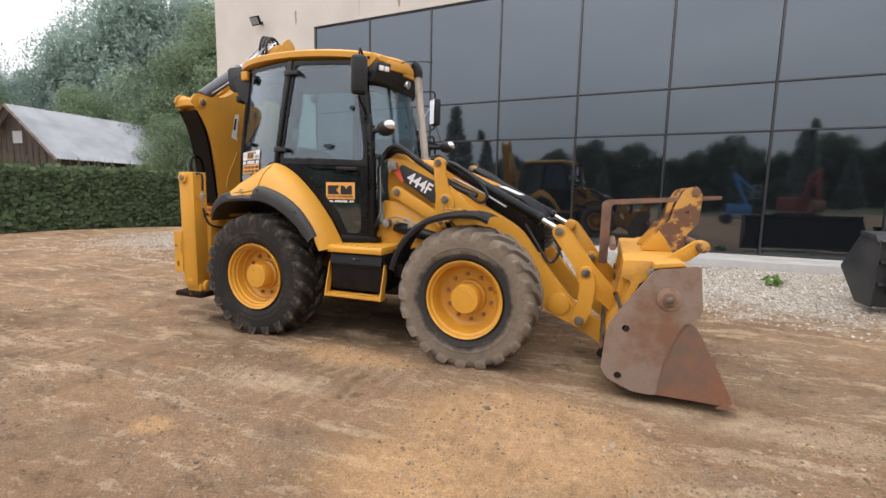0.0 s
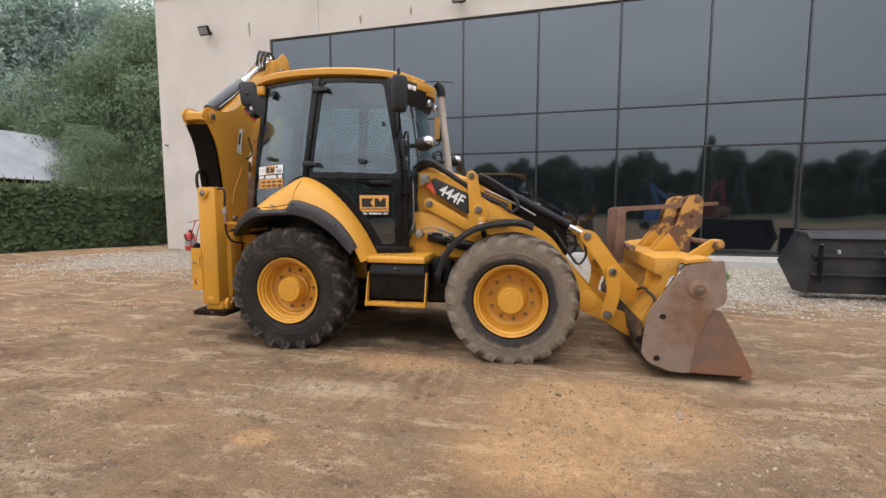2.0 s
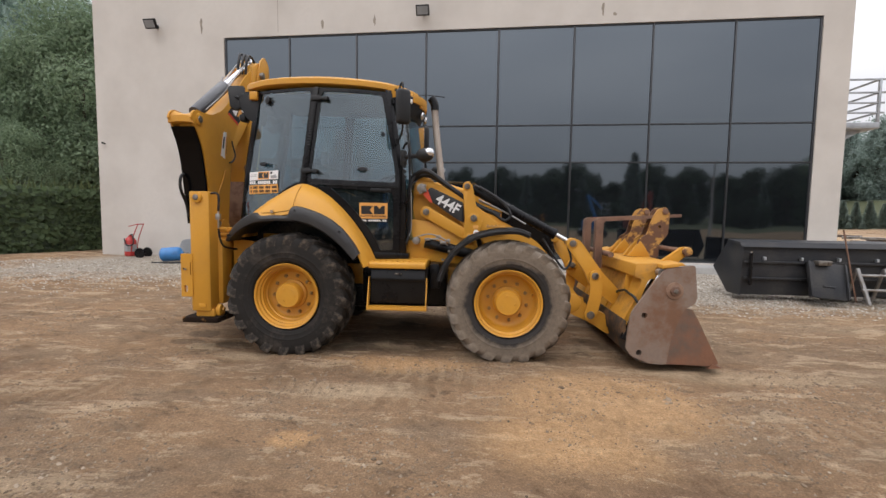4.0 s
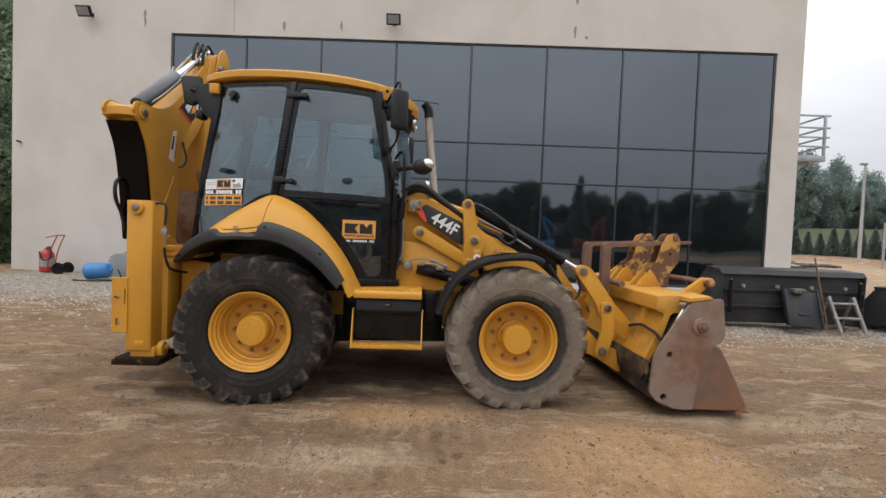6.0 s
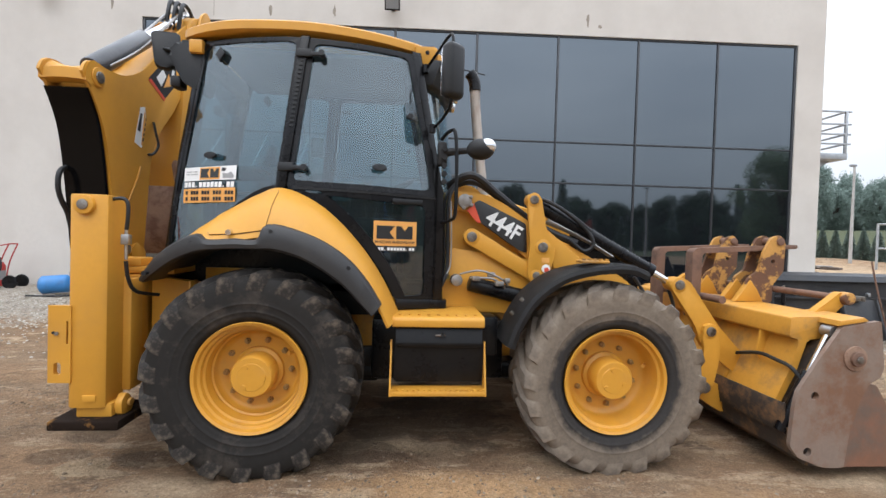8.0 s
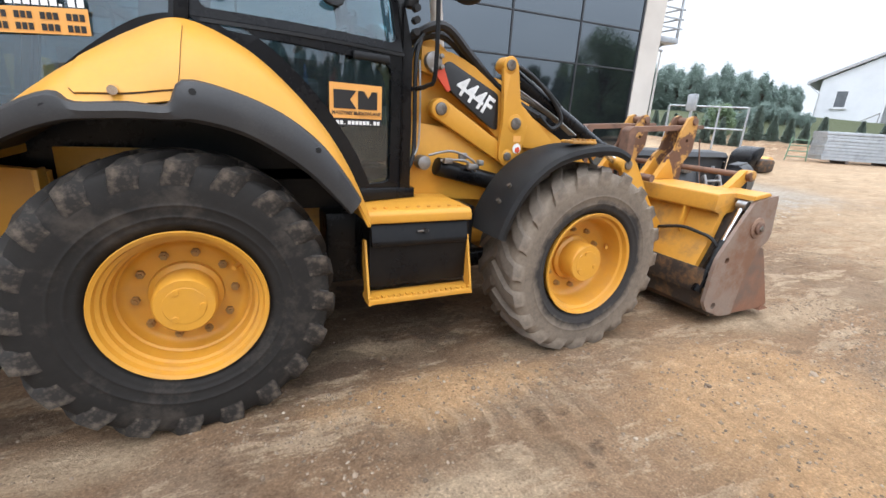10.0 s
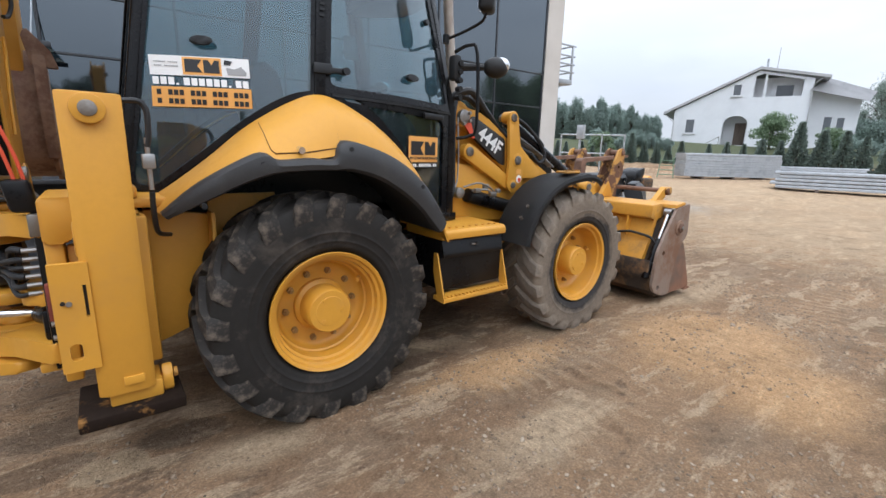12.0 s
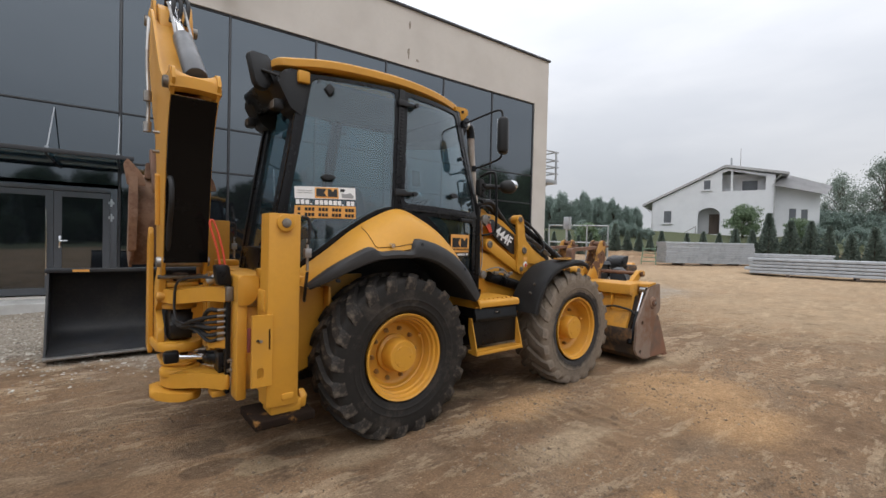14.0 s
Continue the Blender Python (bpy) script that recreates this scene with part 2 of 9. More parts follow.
M_WOOD = surface("weathered_boards", (0.15, 0.115, 0.095), 0.85, second=(0.08, 0.062, 0.052), big=1.2, fine=14, stretch=(3, 3, 0.3), vary=0.2, bump=0.3)
M_TIN = surface("corrugated_roof_sheet", (0.27, 0.285, 0.305), 0.55, 0.2, second=(0.215, 0.228, 0.245), big=0.8, fine=12, vary=0.06, bump=0.05)
M_HOUSEWALL = surface("white_house_render", (0.72, 0.73, 0.75), 0.85, second=(0.64, 0.65, 0.67), big=0.4, fine=6, vary=0.04, bump=0.05)
M_HOUSEROOF = surface("grey_roof_tiles", (0.44, 0.435, 0.44), 0.75, second=(0.37, 0.365, 0.37), big=1, fine=8, vary=0.12, bump=0.3)
M_HOUSEGLASS = surface("house_window_glass", (0.13, 0.14, 0.155), 0.1, vary=0.1, bump=0)
M_BARK = surface("bark", (0.11, 0.085, 0.065), 0.9, fine=20, stretch=(1, 1, 0.25), vary=0.2, bump=0.5)
M_BLUE = surface("blue_gas_cylinder_paint", (0.045, 0.2, 0.47), 0.45, second=(0.05, 0.15, 0.34), big=5, vary=0.1, bump=0.05)
M_GREENPAINT = surface("pale_green_paint", (0.16, 0.27, 0.18), 0.55, second=(0.11, 0.17, 0.12), big=5, vary=0.08, bump=0.05)
M_REDPAINT = surface("red_enamel", (0.42, 0.03, 0.025), 0.4, vary=0.06, bump=0.03)
M_DULLRED = surface("faded_red_paint", (0.2, 0.035, 0.02), 0.6, second=(0.13, 0.035, 0.025), big=4, vary=0.08, bump=0.05)
M_GREYPLASTIC = surface("grey_plastic", (0.28, 0.29, 0.3), 0.5, vary=0.06, bump=0.05)
M_PEBBLE, pn_, pl_, pb_ = bsdf("earthy_pebbles")
pg_ = pn_.new("ShaderNodeNewGeometry")
pr_ = ramp_node(pn_, [(0.0, (0.13, 0.092, 0.06)), (0.45, (0.21, 0.15, 0.098)), (0.85, (0.27, 0.2, 0.137)), (1.0, (0.36, 0.29, 0.21))])
pl_.new(pg_.outputs["Random Per Island"], pr_.inputs["Fac"])
pl_.new(pr_.outputs["Color"], pb_.inputs["Base Color"])
pb_.inputs["Roughness"].default_value = 0.92
M_STONE, st_n, st_l, st_b = bsdf("pale_stone")
st_geo = st_n.new("ShaderNodeNewGeometry")
st_ramp = ramp_node(st_n, [(0.0, (0.17, 0.142, 0.112)), (0.25, (0.34, 0.3, 0.245)), (0.7, (0.47, 0.425, 0.36)), (1.0, (0.63, 0.59, 0.52))])
st_l.new(st_geo.outputs["Random Per Island"], st_ramp.inputs["Fac"])
st_l.new(st_ramp.outputs["Color"], st_b.inputs["Base Color"])
st_b.inputs["Roughness"].default_value = 0.9


def leaf_material(name, light, dark):
    m, nodes, links, b = bsdf(name)
    geo = nodes.new("ShaderNodeNewGeometry")
    r = ramp_node(nodes, [(0.0, dark), (0.6, light), (1.0, tuple(min(1, c * 1.18) for c in light))])
    links.new(geo.outputs["Random Per Island"], r.inputs["Fac"])
    links.new(r.outputs["Color"], b.inputs["Base Color"])
    b.inputs["Roughness"].default_value = 0.6
    b.inputs["Specular IOR Level"].default_value = 0.3
    tr = nodes.new("ShaderNodeBsdfTranslucent")
    links.new(r.outputs["Color"], tr.inputs["Color"])
    mix = nodes.new("ShaderNodeMixShader")
    mix.inputs["Fac"].default_value = 0.45
    links.new(b.outputs[0], mix.inputs[1])
    links.new(tr.outputs[0], mix.inputs[2])
    links.new(mix.outputs[0], nodes["Material Output"].inputs["Surface"])
    return m


# willow green is paled and blued to stand for haze
M_LEAF_WILLOW = leaf_material("haze_paled_willow", (0.35, 0.445, 0.39), (0.285, 0.37, 0.325))
M_LEAF = leaf_material("broad_leaves", (0.205, 0.275, 0.165), (0.12, 0.17, 0.1))
# distance haze is mixed into this pale, low-contrast leaf colour
M_LEAF_HAZE = leaf_material("haze_paled_leaves", (0.285, 0.355, 0.315), (0.225, 0.285, 0.255))
M_LEAF_DARK = leaf_material("dark_leaves", (0.09, 0.13, 0.08), (0.035, 0.055, 0.04))
M_LEAF_VINE = leaf_material("vine_leaves", (0.105, 0.15, 0.07), (0.036, 0.052, 0.027))
# both needle colours are raised to carry the haze of distance
M_NEEDLE = leaf_material("haze_paled_needles", (0.21, 0.26, 0.22), (0.145, 0.185, 0.16))
M_PINE = leaf_material("haze_paled_pine", (0.3, 0.35, 0.3), (0.2, 0.24, 0.205))
M_WEED = leaf_material("weed_leaves", (0.16, 0.3, 0.07), (0.08, 0.16, 0.035))
M_GRASS = leaf_material("grass_blades", (0.12, 0.15, 0.06), (0.06, 0.075, 0.03))

# bare yard earth: sandy tan, greyer damp patches, pale dusty scuffs, white gravel by the facade, green beyond
M_GROUND, gn, gl, gb = bsdf("yard_ground")
g_co = gn.new("ShaderNodeTexCoord")
g_vec = g_co.outputs["Object"]
g_big = noise_node(gn, gl, g_vec, 0.38, 6.0, 0.6)
g_mid = noise_node(gn, gl, g_vec, 1.9, 9.0, 0.68)
g_fine = noise_node(gn, gl, g_vec, 15.0, 12.0, 0.78)
g_grit = noise_node(gn, gl, g_vec, 75.0, 6.0, 0.75)
g_vor = gn.new("ShaderNodeTexVoronoi")
g_vor.inputs["Scale"].default_value = 30.0
gl.new(g_vec, g_vor.inputs["Vector"])
g_map = gn.new("ShaderNodeMapping")
g_map.inputs["Rotation"].default_value = (0, 0, 0.25)
g_map.inputs["Scale"].default_value = (0.55, 2.2, 1)
gl.new(g_vec, g_map.inputs["Vector"])
g_scuff = noise_node(gn, gl, g_map.outputs["Vector"], 1.5, 8.0, 0.72)


def g_math(op, a, b):
    n = gn.new("ShaderNodeMath")
    n.operation = op
    for i, v in enumerate((a, b)):
        if isinstance(v, (int, float)):
            n.inputs[i].default_value = v
        else:
            gl.new(v, n.inputs[i])
    return n.outputs[0]


def g_step(v, lo, hi):
    n = gn.new("ShaderNodeMapRange")
    n.interpolation_type = "SMOOTHSTEP"
    gl.new(v, n.inputs["Value"])
    n.inputs["From Min"].default_value, n.inputs["From Max"].default_value = lo, hi
    return n.outputs["Result"]


def g_over(below, colour, fac, kind="MIX"):
    n = gn.new("ShaderNodeMixRGB")
    n.blend_type = kind
    gl.new(fac, n.inputs["Fac"])
    gl.new(below, n.inputs["Color1"])
    if isinstance(colour, tuple):
        n.inputs["Color2"].default_value = (*colour, 1)
    else:
        gl.new(colour, n.inputs["Color2"])
    return n.outputs["Color"]


def g_patch(x, y, rx, ry, rag=2.4):
    """A ragged patch of the ground, one at its middle."""
    mp = gn.new("ShaderNodeMapping")
    mp.vector_type = "POINT"
    mp.inputs["Location"].default_value = (-x / rx, -y / ry, 0)
    mp.inputs["Scale"].default_value = (1 / rx, 1 / ry, 0)
    gl.new(g_vec, mp.inputs["Vector"])
    ln = gn.new("ShaderNodeVectorMath")
    ln.operation = "LENGTH"
    gl.new(mp.outputs["Vector"], ln.inputs[0])
    v = g_math("ADD", ln.outputs["Value"], g_math("MULTIPLY", g_math("SUBTRACT", g_mid.outputs["Fac"], 0.5), rag))
    return g_math("SUBTRACT", 1.0, g_step(v, 0.45, 1.15))


def g_lane(x, y, rx, ry, pitch, lean):
    """Chevron prints of a lugged tyre, running along x."""
    along = g_math("ADD", g_math("MULTIPLY", g_sep.outputs["X"], 6.2832 / pitch), g_math("MULTIPLY", g_math("ABSOLUTE", g_math("SUBTRACT", g_sep.outputs["Y"], y), 0.0), lean))
    along = g_math("ADD", along, g_math("MULTIPLY", g_mid.outputs["Fac"], 11.0))
    wave = g_step(g_math("SINE", along, 0.0), -0.3, 0.75)
    return g_math("MULTIPLY", wave, g_patch(x, y, rx, ry))


g_sep = gn.new("ShaderNodeSeparateXYZ")
gl.new(g_vec, g_sep.inputs["Vector"])
g_map2 = gn.new("ShaderNodeMapping")
g_map2.inputs["Rotation"].default_value = (0, 0, -0.5)
g_map2.inputs["Scale"].default_value = (0.8, 1.7, 1)
gl.new(g_vec, g_map2.inputs["Vector"])
g_scuff2 = noise_node(gn, gl, g_map2.outputs["Vector"], 2.7, 11.0, 0.76)
g_r1 = ramp_node(gn, [(0.3, (0.145, 0.096, 0.064)), (0.43, (0.2, 0.135, 0.09)), (0.56, (0.275, 0.188, 0.124)), (0.7, (0.225, 0.156, 0.106))])
gl.new(g_big.outputs["Fac"], g_r1.inputs["Fac"])
g_c = g_r1.outputs["Color"]
# orange builder's sand spread by the front wheel, and smaller traces of it
g_sand = g_math("MAXIMUM", g_math("MAXIMUM", g_patch(-0.45, 2.75, 1.05, 0.8, 1.5), g_patch(-0.85, 2.05, 0.75, 0.5, 1.5)), g_math("MAXIMUM", g_patch(-2.78, 1.93, 0.2, 0.12, 3.0), g_patch(-2.3, 3.5, 0.85, 0.26)))
# greyer, packed earth in broad drifts
g_drift = noise_node(gn, gl, g_map2.outputs["Vector"], 0.75, 8.0, 0.66)
g_c = g_over(g_c, (0.235, 0.178, 0.132), g_math("MULTIPLY", g_step(g_drift.outputs["Fac"], 0.47, 0.58), 0.7))
# pale dusty scuffs, ragged, in two sizes
g_c = g_over(g_c, (0.42, 0.335, 0.252), g_math("MULTIPLY", g_step(g_scuff.outputs["Fac"], 0.535, 0.6), 0.64))
g_c = g_over(g_c, (0.45, 0.362, 0.275), g_math("MULTIPLY", g_step(g_scuff2.outputs["Fac"], 0.55, 0.61), 0.58))
g_c = g_over(g_c, (0.115, 0.083, 0.062), g_math("MULTIPLY", g_math("SUBTRACT", 1.0, g_step(g_scuff2.outputs["Fac"], 0.37, 0.44)), 0.7))
g_c = g_over(g_c, (0.5, 0.325, 0.182), g_math("MULTIPLY", g_sand, 0.64))
g_pale = g_math("MAXIMUM", g_math("MAXIMUM", g_patch(-4.06, 3.6, 0.4, 0.17), g_patch(-2.55, 4.1, 0.55, 0.12)), g_math("MAXIMUM", g_patch(1.2, 3.5, 1.1, 0.28), g_math("MAXIMUM", g_patch(-1.5, 3.85, 0.45, 0.14), g_patch(-2.6, 2.78, 0.6, 0.25))))
g_c = g_over(g_c, (0.44, 0.355, 0.265), g_math("MULTIPLY", g_pale, 0.5))
g_c = g_over(g_c, (0.42, 0.335, 0.245), g_math("MULTIPLY", g_math("MAXIMUM", g_math("MAXIMUM", g_patch(10.0, 3.5, 7.0, 5.0), g_patch(20.0, 8.0, 12.0, 9.0)), g_patch(17.0, 21.0, 11.0, 9.0, 1.0)), 0.55))
g_prints = g_math("MAXIMUM", g_math("MAXIMUM", g_lane(-1.85, 3.3, 1.0, 0.3, 0.17, 9.0), g_lane(-2.4, 2.75, 1.1, 0.3, 0.17, 9.0)), g_math("MAXIMUM", g_lane(-5.5, 2.6, 1.5, 0.3, 0.17, 9.0), g_lane(1.5, 2.4, 1.6, 0.3, 0.17, 9.0)))
g_c = g_over(g_c, (0.42, 0.325, 0.235), g_math("MULTIPLY", g_prints, 0.3))
g_dk = ramp_node(gn, [(0.33, (0.66, 0.65, 0.64)), (0.47, (1.0, 1.0, 1.0)), (0.7, (1.2, 1.195, 1.19))])
gl.new(g_mid.outputs["Fac"], g_dk.inputs["Fac"])
g_one = gn.new("ShaderNodeValue")
g_one.outputs[0].default_value = 0.85
g_c = g_over(g_c, g_dk.outputs["Color"], g_one.outputs[0], "MULTIPLY")
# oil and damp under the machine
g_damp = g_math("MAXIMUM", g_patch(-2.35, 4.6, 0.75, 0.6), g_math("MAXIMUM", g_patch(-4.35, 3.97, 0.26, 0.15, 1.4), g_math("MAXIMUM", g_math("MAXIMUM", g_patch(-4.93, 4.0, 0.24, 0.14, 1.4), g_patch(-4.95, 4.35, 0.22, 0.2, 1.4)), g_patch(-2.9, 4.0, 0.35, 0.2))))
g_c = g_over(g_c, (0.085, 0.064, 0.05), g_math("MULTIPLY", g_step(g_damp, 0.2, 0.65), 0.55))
# dried wash beside the stabiliser foot
g_c = g_over(g_c, (0.36, 0.285, 0.205), g_math("MULTIPLY", g_step(g_patch(-4.67, 3.85, 0.19, 0.13, 1.2), 0.2, 0.5), 0.75))
g_r3 = ramp_node(gn, [(0.3, (0.68, 0.67, 0.66)), (0.48, (1, 1, 1)), (0.66, (1.26, 1.255, 1.25))])
gl.new(g_fine.outputs["Fac"], g_r3.inputs["Fac"])
g_c = g_over(g_c, g_r3.outputs["Color"], g_one.outputs[0], "MULTIPLY")
g_r5 = ramp_node(gn, [(0.3, (0.54, 0.53, 0.52)), (0.53, (1, 1, 1)), (0.7, (1.55, 1.54, 1.53))])
gl.new(g_grit.outputs["Fac"], g_r5.inputs["Fac"])
g_c = g_over(g_c, g_r5.outputs["Color"], g_one.outputs[0], "MULTIPLY")
g_vor2 = gn.new("ShaderNodeTexVoronoi")
g_vor2.inputs["Scale"].default_value = 62.0
gl.new(g_vec, g_vor2.inputs["Vector"])
g_cell = gn.new("ShaderNodeSeparateColor")
gl.new(g_vor2.outputs["Color"], g_cell.inputs["Color"])
g_spot = g_math("MULTIPLY", g_math("SUBTRACT", 1.0, g_step(g_vor2.outputs["Distance"], 0.25, 0.5)), g_step(g_mid.outputs["Fac"], 0.4, 0.62))
g_c = g_over(g_c, (0.46, 0.385, 0.3), g_math("MULTIPLY", g_math("MULTIPLY", g_step(g_cell.outputs["Red"], 0.8, 0.86), g_spot), 0.45))
g_c = g_over(g_c, (0.115, 0.083, 0.062), g_math("MULTIPLY", g_math("MULTIPLY", g_math("SUBTRACT", 1.0, g_step(g_cell.outputs["Red"], 0.14, 0.2)), g_spot), 0.7))
g_c = g_over(g_c, (1.205, 1.115, 0.95), g_one.outputs[0], "MULTIPLY")
# gravel colour
g_r4 = ramp_node(gn, [(0.0, (0.22, 0.188, 0.15)), (0.45, (0.39, 0.345, 0.285)), (1.0, (0.56, 0.515, 0.445))])
gl.new(g_vor.outputs["Color"], g_r4.inputs["Fac"])
g_edge = g_math("ADD", g_math("SUBTRACT", g_sep.outputs["Y"], g_math("MULTIPLY", g_math("SUBTRACT", 1.0, g_step(g_sep.outputs["X"], -9.0, -4.0)), 1.3)), g_math("MULTIPLY", g_math("SUBTRACT", g_mid.outputs["Fac"], 0.5), 4.5))
g_grav = g_math("MULTIPLY", g_step(g_edge, 6.5, 7.9), g_math("MULTIPLY", g_step(g_sep.outputs["X"], -13.8, -12.3), g_math("SUBTRACT", 1.0, g_step(g_sep.outputs["X"], 9.0, 13.0))))
g_m3 = gn.new("ShaderNodeMixRGB")
gl.new(g_math("MULTIPLY", g_grav, 0.85), g_m3.inputs["Fac"])
gl.new(g_c, g_m3.inputs["Color1"])
gl.new(g_r4.outputs["Color"], g_m3.inputs["Color2"])
# grass beyond the yard
g_len = gn.new("ShaderNodeVectorMath")
g_len.operation = "LENGTH"
gl.new(g_vec, g_len.inputs[0])
g_far = g_step(g_math("ADD", g_len.outputs["Value"], g_math("MULTIPLY", g_mid.outputs["Fac"], 6.0)), 42.0, 46.0)
g_m4 = gn.new("ShaderNodeMixRGB")
gl.new(g_far, g_m4.inputs["Fac"])
gl.new(g_m3.outputs["Color"], g_m4.inputs["Color1"])
g_m4.inputs["Color2"].default_value = (0.085, 0.095, 0.052, 1)
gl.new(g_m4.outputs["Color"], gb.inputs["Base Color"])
gb.inputs["Roughness"].default_value = 0.95
gb.inputs["Specular IOR Level"].default_value = 0.2
g_bump = gn.new("ShaderNodeBump")
g_bump.inputs["Strength"].default_value, g_bump.inputs["Distance"].default_value = 1.0, 0.034
gl.new(g_math("ADD", g_math("ADD", g_fine.outputs["Fac"], g_math("MULTIPLY", g_grit.outputs["Fac"], 0.6)), g_math("ADD", g_math("ADD", g_math("MULTIPLY", g_mid.outputs["Fac"], 0.7), g_math("MULTIPLY", g_prints, 0.55)), g_math("MULTIPLY", g_math("MULTIPLY", g_vor.outputs["Distance"], -1.2), g_grav))), g_bump.inputs["Height"])
gl.new(g_bump.outputs["Normal"], gb.inputs["Normal"])


# ---- modelling helpers ----
PLACE = {}


def thing(name, at, label, category, group="", kind=""):
    """An Empty at a thing's base; its parts hang under it."""
    ob = new(name)
    ob.empty_display_size = 0.2
    ob.matrix_basis = Matrix.Translation(at) if not isinstance(at, Matrix) else at
    PLACE[ob] = ob.matrix_basis.copy()
    return tagged(ob, label, category, group, kind)


def part(name, bm, material, parent=None, label="", sharp=38.0, local=False):
    """One mesh object from bm, under a thing or a part. Coordinates are the world's, or the parent's where local is set."""
    bmesh.ops.recalc_face_normals(bm, faces=bm.faces)
    for f in bm.faces:
        f.smooth = True
    lim = radians(sharp)
    for e in bm.edges:
        if len(e.link_faces) == 2 and e.calc_face_angle(0.0) > lim:
            e.smooth = False
    me = bpy.data.meshes.new(name)
    bm.to_mesh(me)
    bm.free()
    for mt in material if isinstance(material, (list, tuple)) else (material,):
        me.materials.append(mt)
    ob = new(name, me)
    if parent:
        ob.parent = parent
        ob.matrix_parent_inverse = Matrix.Identity(4) if local else PLACE[parent].inverted()
    PLACE[ob] = PLACE[parent].copy() if (parent and local) else Matrix.Identity(4)
    if label:
        ob["label"] = label
    return ob


def setting(name, bm, material, label, category, m=None, sharp=38.0):
    ob = part(name, bm, material, None, "", sharp)
    if m is not None:
        ob.matrix_basis = m
        PLACE[ob] = m.copy()
    return tagged(ob, label, category, "", "structure")


def B():
    return bmesh.new()


def box(bm, lo, hi, bev=0.0, seg=2, m=None):
    c = [(a + b) / 2 for a, b in zip(lo, hi)]
    s = [abs(b - a) for a, b in zip(lo, hi)]
    mat = Matrix.Translation(c) @ Matrix.Diagonal((*s, 1))
    r = bmesh.ops.create_cube(bm, size=1.0, matrix=(m @ mat) if m is not None else mat)
    if bev:
        es = list({e for v in r["verts"] for e in v.link_edges})
        bmesh.ops.bevel(bm, geom=es, offset=bev, segments=seg, profile=0.5, affect="EDGES")
    return bm


AX = {"x": lambda p, t: (t, p[0], p[1]), "y": lambda p, t: (p[0], t, p[1]), "z": lambda p, t: (p[0], p[1], t)}


def prism(bm, pts, axis, a, b, bev=0.0, seg=2):
    """A flat outline, (y,z), (x,z) or (x,y), drawn out along the axis from a to b."""
    f = AX[axis]
    va, vb = [bm.verts.new(f(p, a)) for p in pts], [bm.verts.new(f(p, b)) for p in pts]
    n = len(pts)
    caps = [bm.faces.new(va[::-1]), bm.faces.new(vb)]
    for i in range(n):
        bm.faces.new((va[i], va[(i + 1) % n], vb[(i + 1) % n], vb[i]))
    if bev:
        es = list({e for c in caps for e in c.edges})
        bmesh.ops.bevel(bm, geom=es, offset=bev, segments=seg, profile=0.5, affect="EDGES")
    return bm


def plate(bm, outer, holes, axis, a, b):
    """As prism, with openings through it."""
    f = AX[axis]
    t = bmesh.new()
    edges = []
    for loop in (outer, *holes):
        vs = [t.verts.new((p[0], p[1], 0)) for p in loop]
        edges += [t.edges.new((vs[i], vs[(i + 1) % len(vs)])) for i in range(len(vs))]
    bmesh.ops.triangle_fill(t, edges=edges, use_beauty=True, use_dissolve=False)
    t.verts.index_update()
    flat = [(v.co.x, v.co.y) for v in t.verts]
    tris = [[v.index for v in fc.verts] for fc in t.faces]
    t.free()
    va, vb = [bm.verts.new(f(p, a)) for p in flat], [bm.verts.new(f(p, b)) for p in flat]
    for tr in tris:
        bm.faces.new([va[i] for i in tr[::-1]])
        bm.faces.new([vb[i] for i in tr])
    k = 0
    for loop in (outer, *holes):
        n = len(loop)
        for i in range(n):
            bm.faces.new((va[k + i], va[k + (i + 1) % n], vb[k + (i + 1) % n], vb[k + i]))
        k += n
    return bm


def frame_of(d):
    d = Vector(d).normalized()
    u = d.cross(Vector((0, 0, 1)) if abs(d.z) < 0.9 else Vector((1, 0, 0))).normalized()
    return u, d.cross(u)


def cyl(bm, p, q, r, n=20, r2=None, bev=0.0):
    p, q = Vector(p), Vector(q)
    u, v = frame_of(q - p)
    r2 = r if r2 is None else r2
    rings = []
    for c, rad in ((p, r), (q, r2)):
        rings.append([bm.verts.new(c + (u * math.cos(2 * math.pi * i / n) + v * math.sin(2 * math.pi * i / n)) * rad) for i in range(n)])
    caps = [bm.faces.new(rings[0][::-1]), bm.faces.new(rings[1])]
    for i in range(n):
        bm.faces.new((rings[0][i], rings[0][(i + 1) % n], rings[1][(i + 1) % n], rings[1][i]))
    if bev:
        es = list({e for c in caps for e in c.edges})
        bmesh.ops.bevel(bm, geom=es, offset=bev, segments=2, profile=0.5, affect="EDGES")
    return bm


def smooth_path(pts, k=6):
    pts = [Vector(p) for p in pts]
    out = []
    for i in range(len(pts) - 1):
        p0, p1, p2, p3 = pts[max(i - 1, 0)], pts[i], pts[i + 1], pts[min(i + 2, len(pts) - 1)]
        for j in range(k):
            t = j / k
            out.append(0.5 * ((2 * p1) + (p2 - p0) * t + (2 * p0 - 5 * p1 + 4 * p2 - p3) * t * t + (3 * p1 - p0 - 3 * p2 + p3) * t ** 3))
    out.append(pts[-1])
    return out


def curve2(pts, k=5):
    """A smooth flat line through 2D points."""
    return [(v.x, v.y) for v in smooth_path([(p[0], p[1], 0) for p in pts], k)]


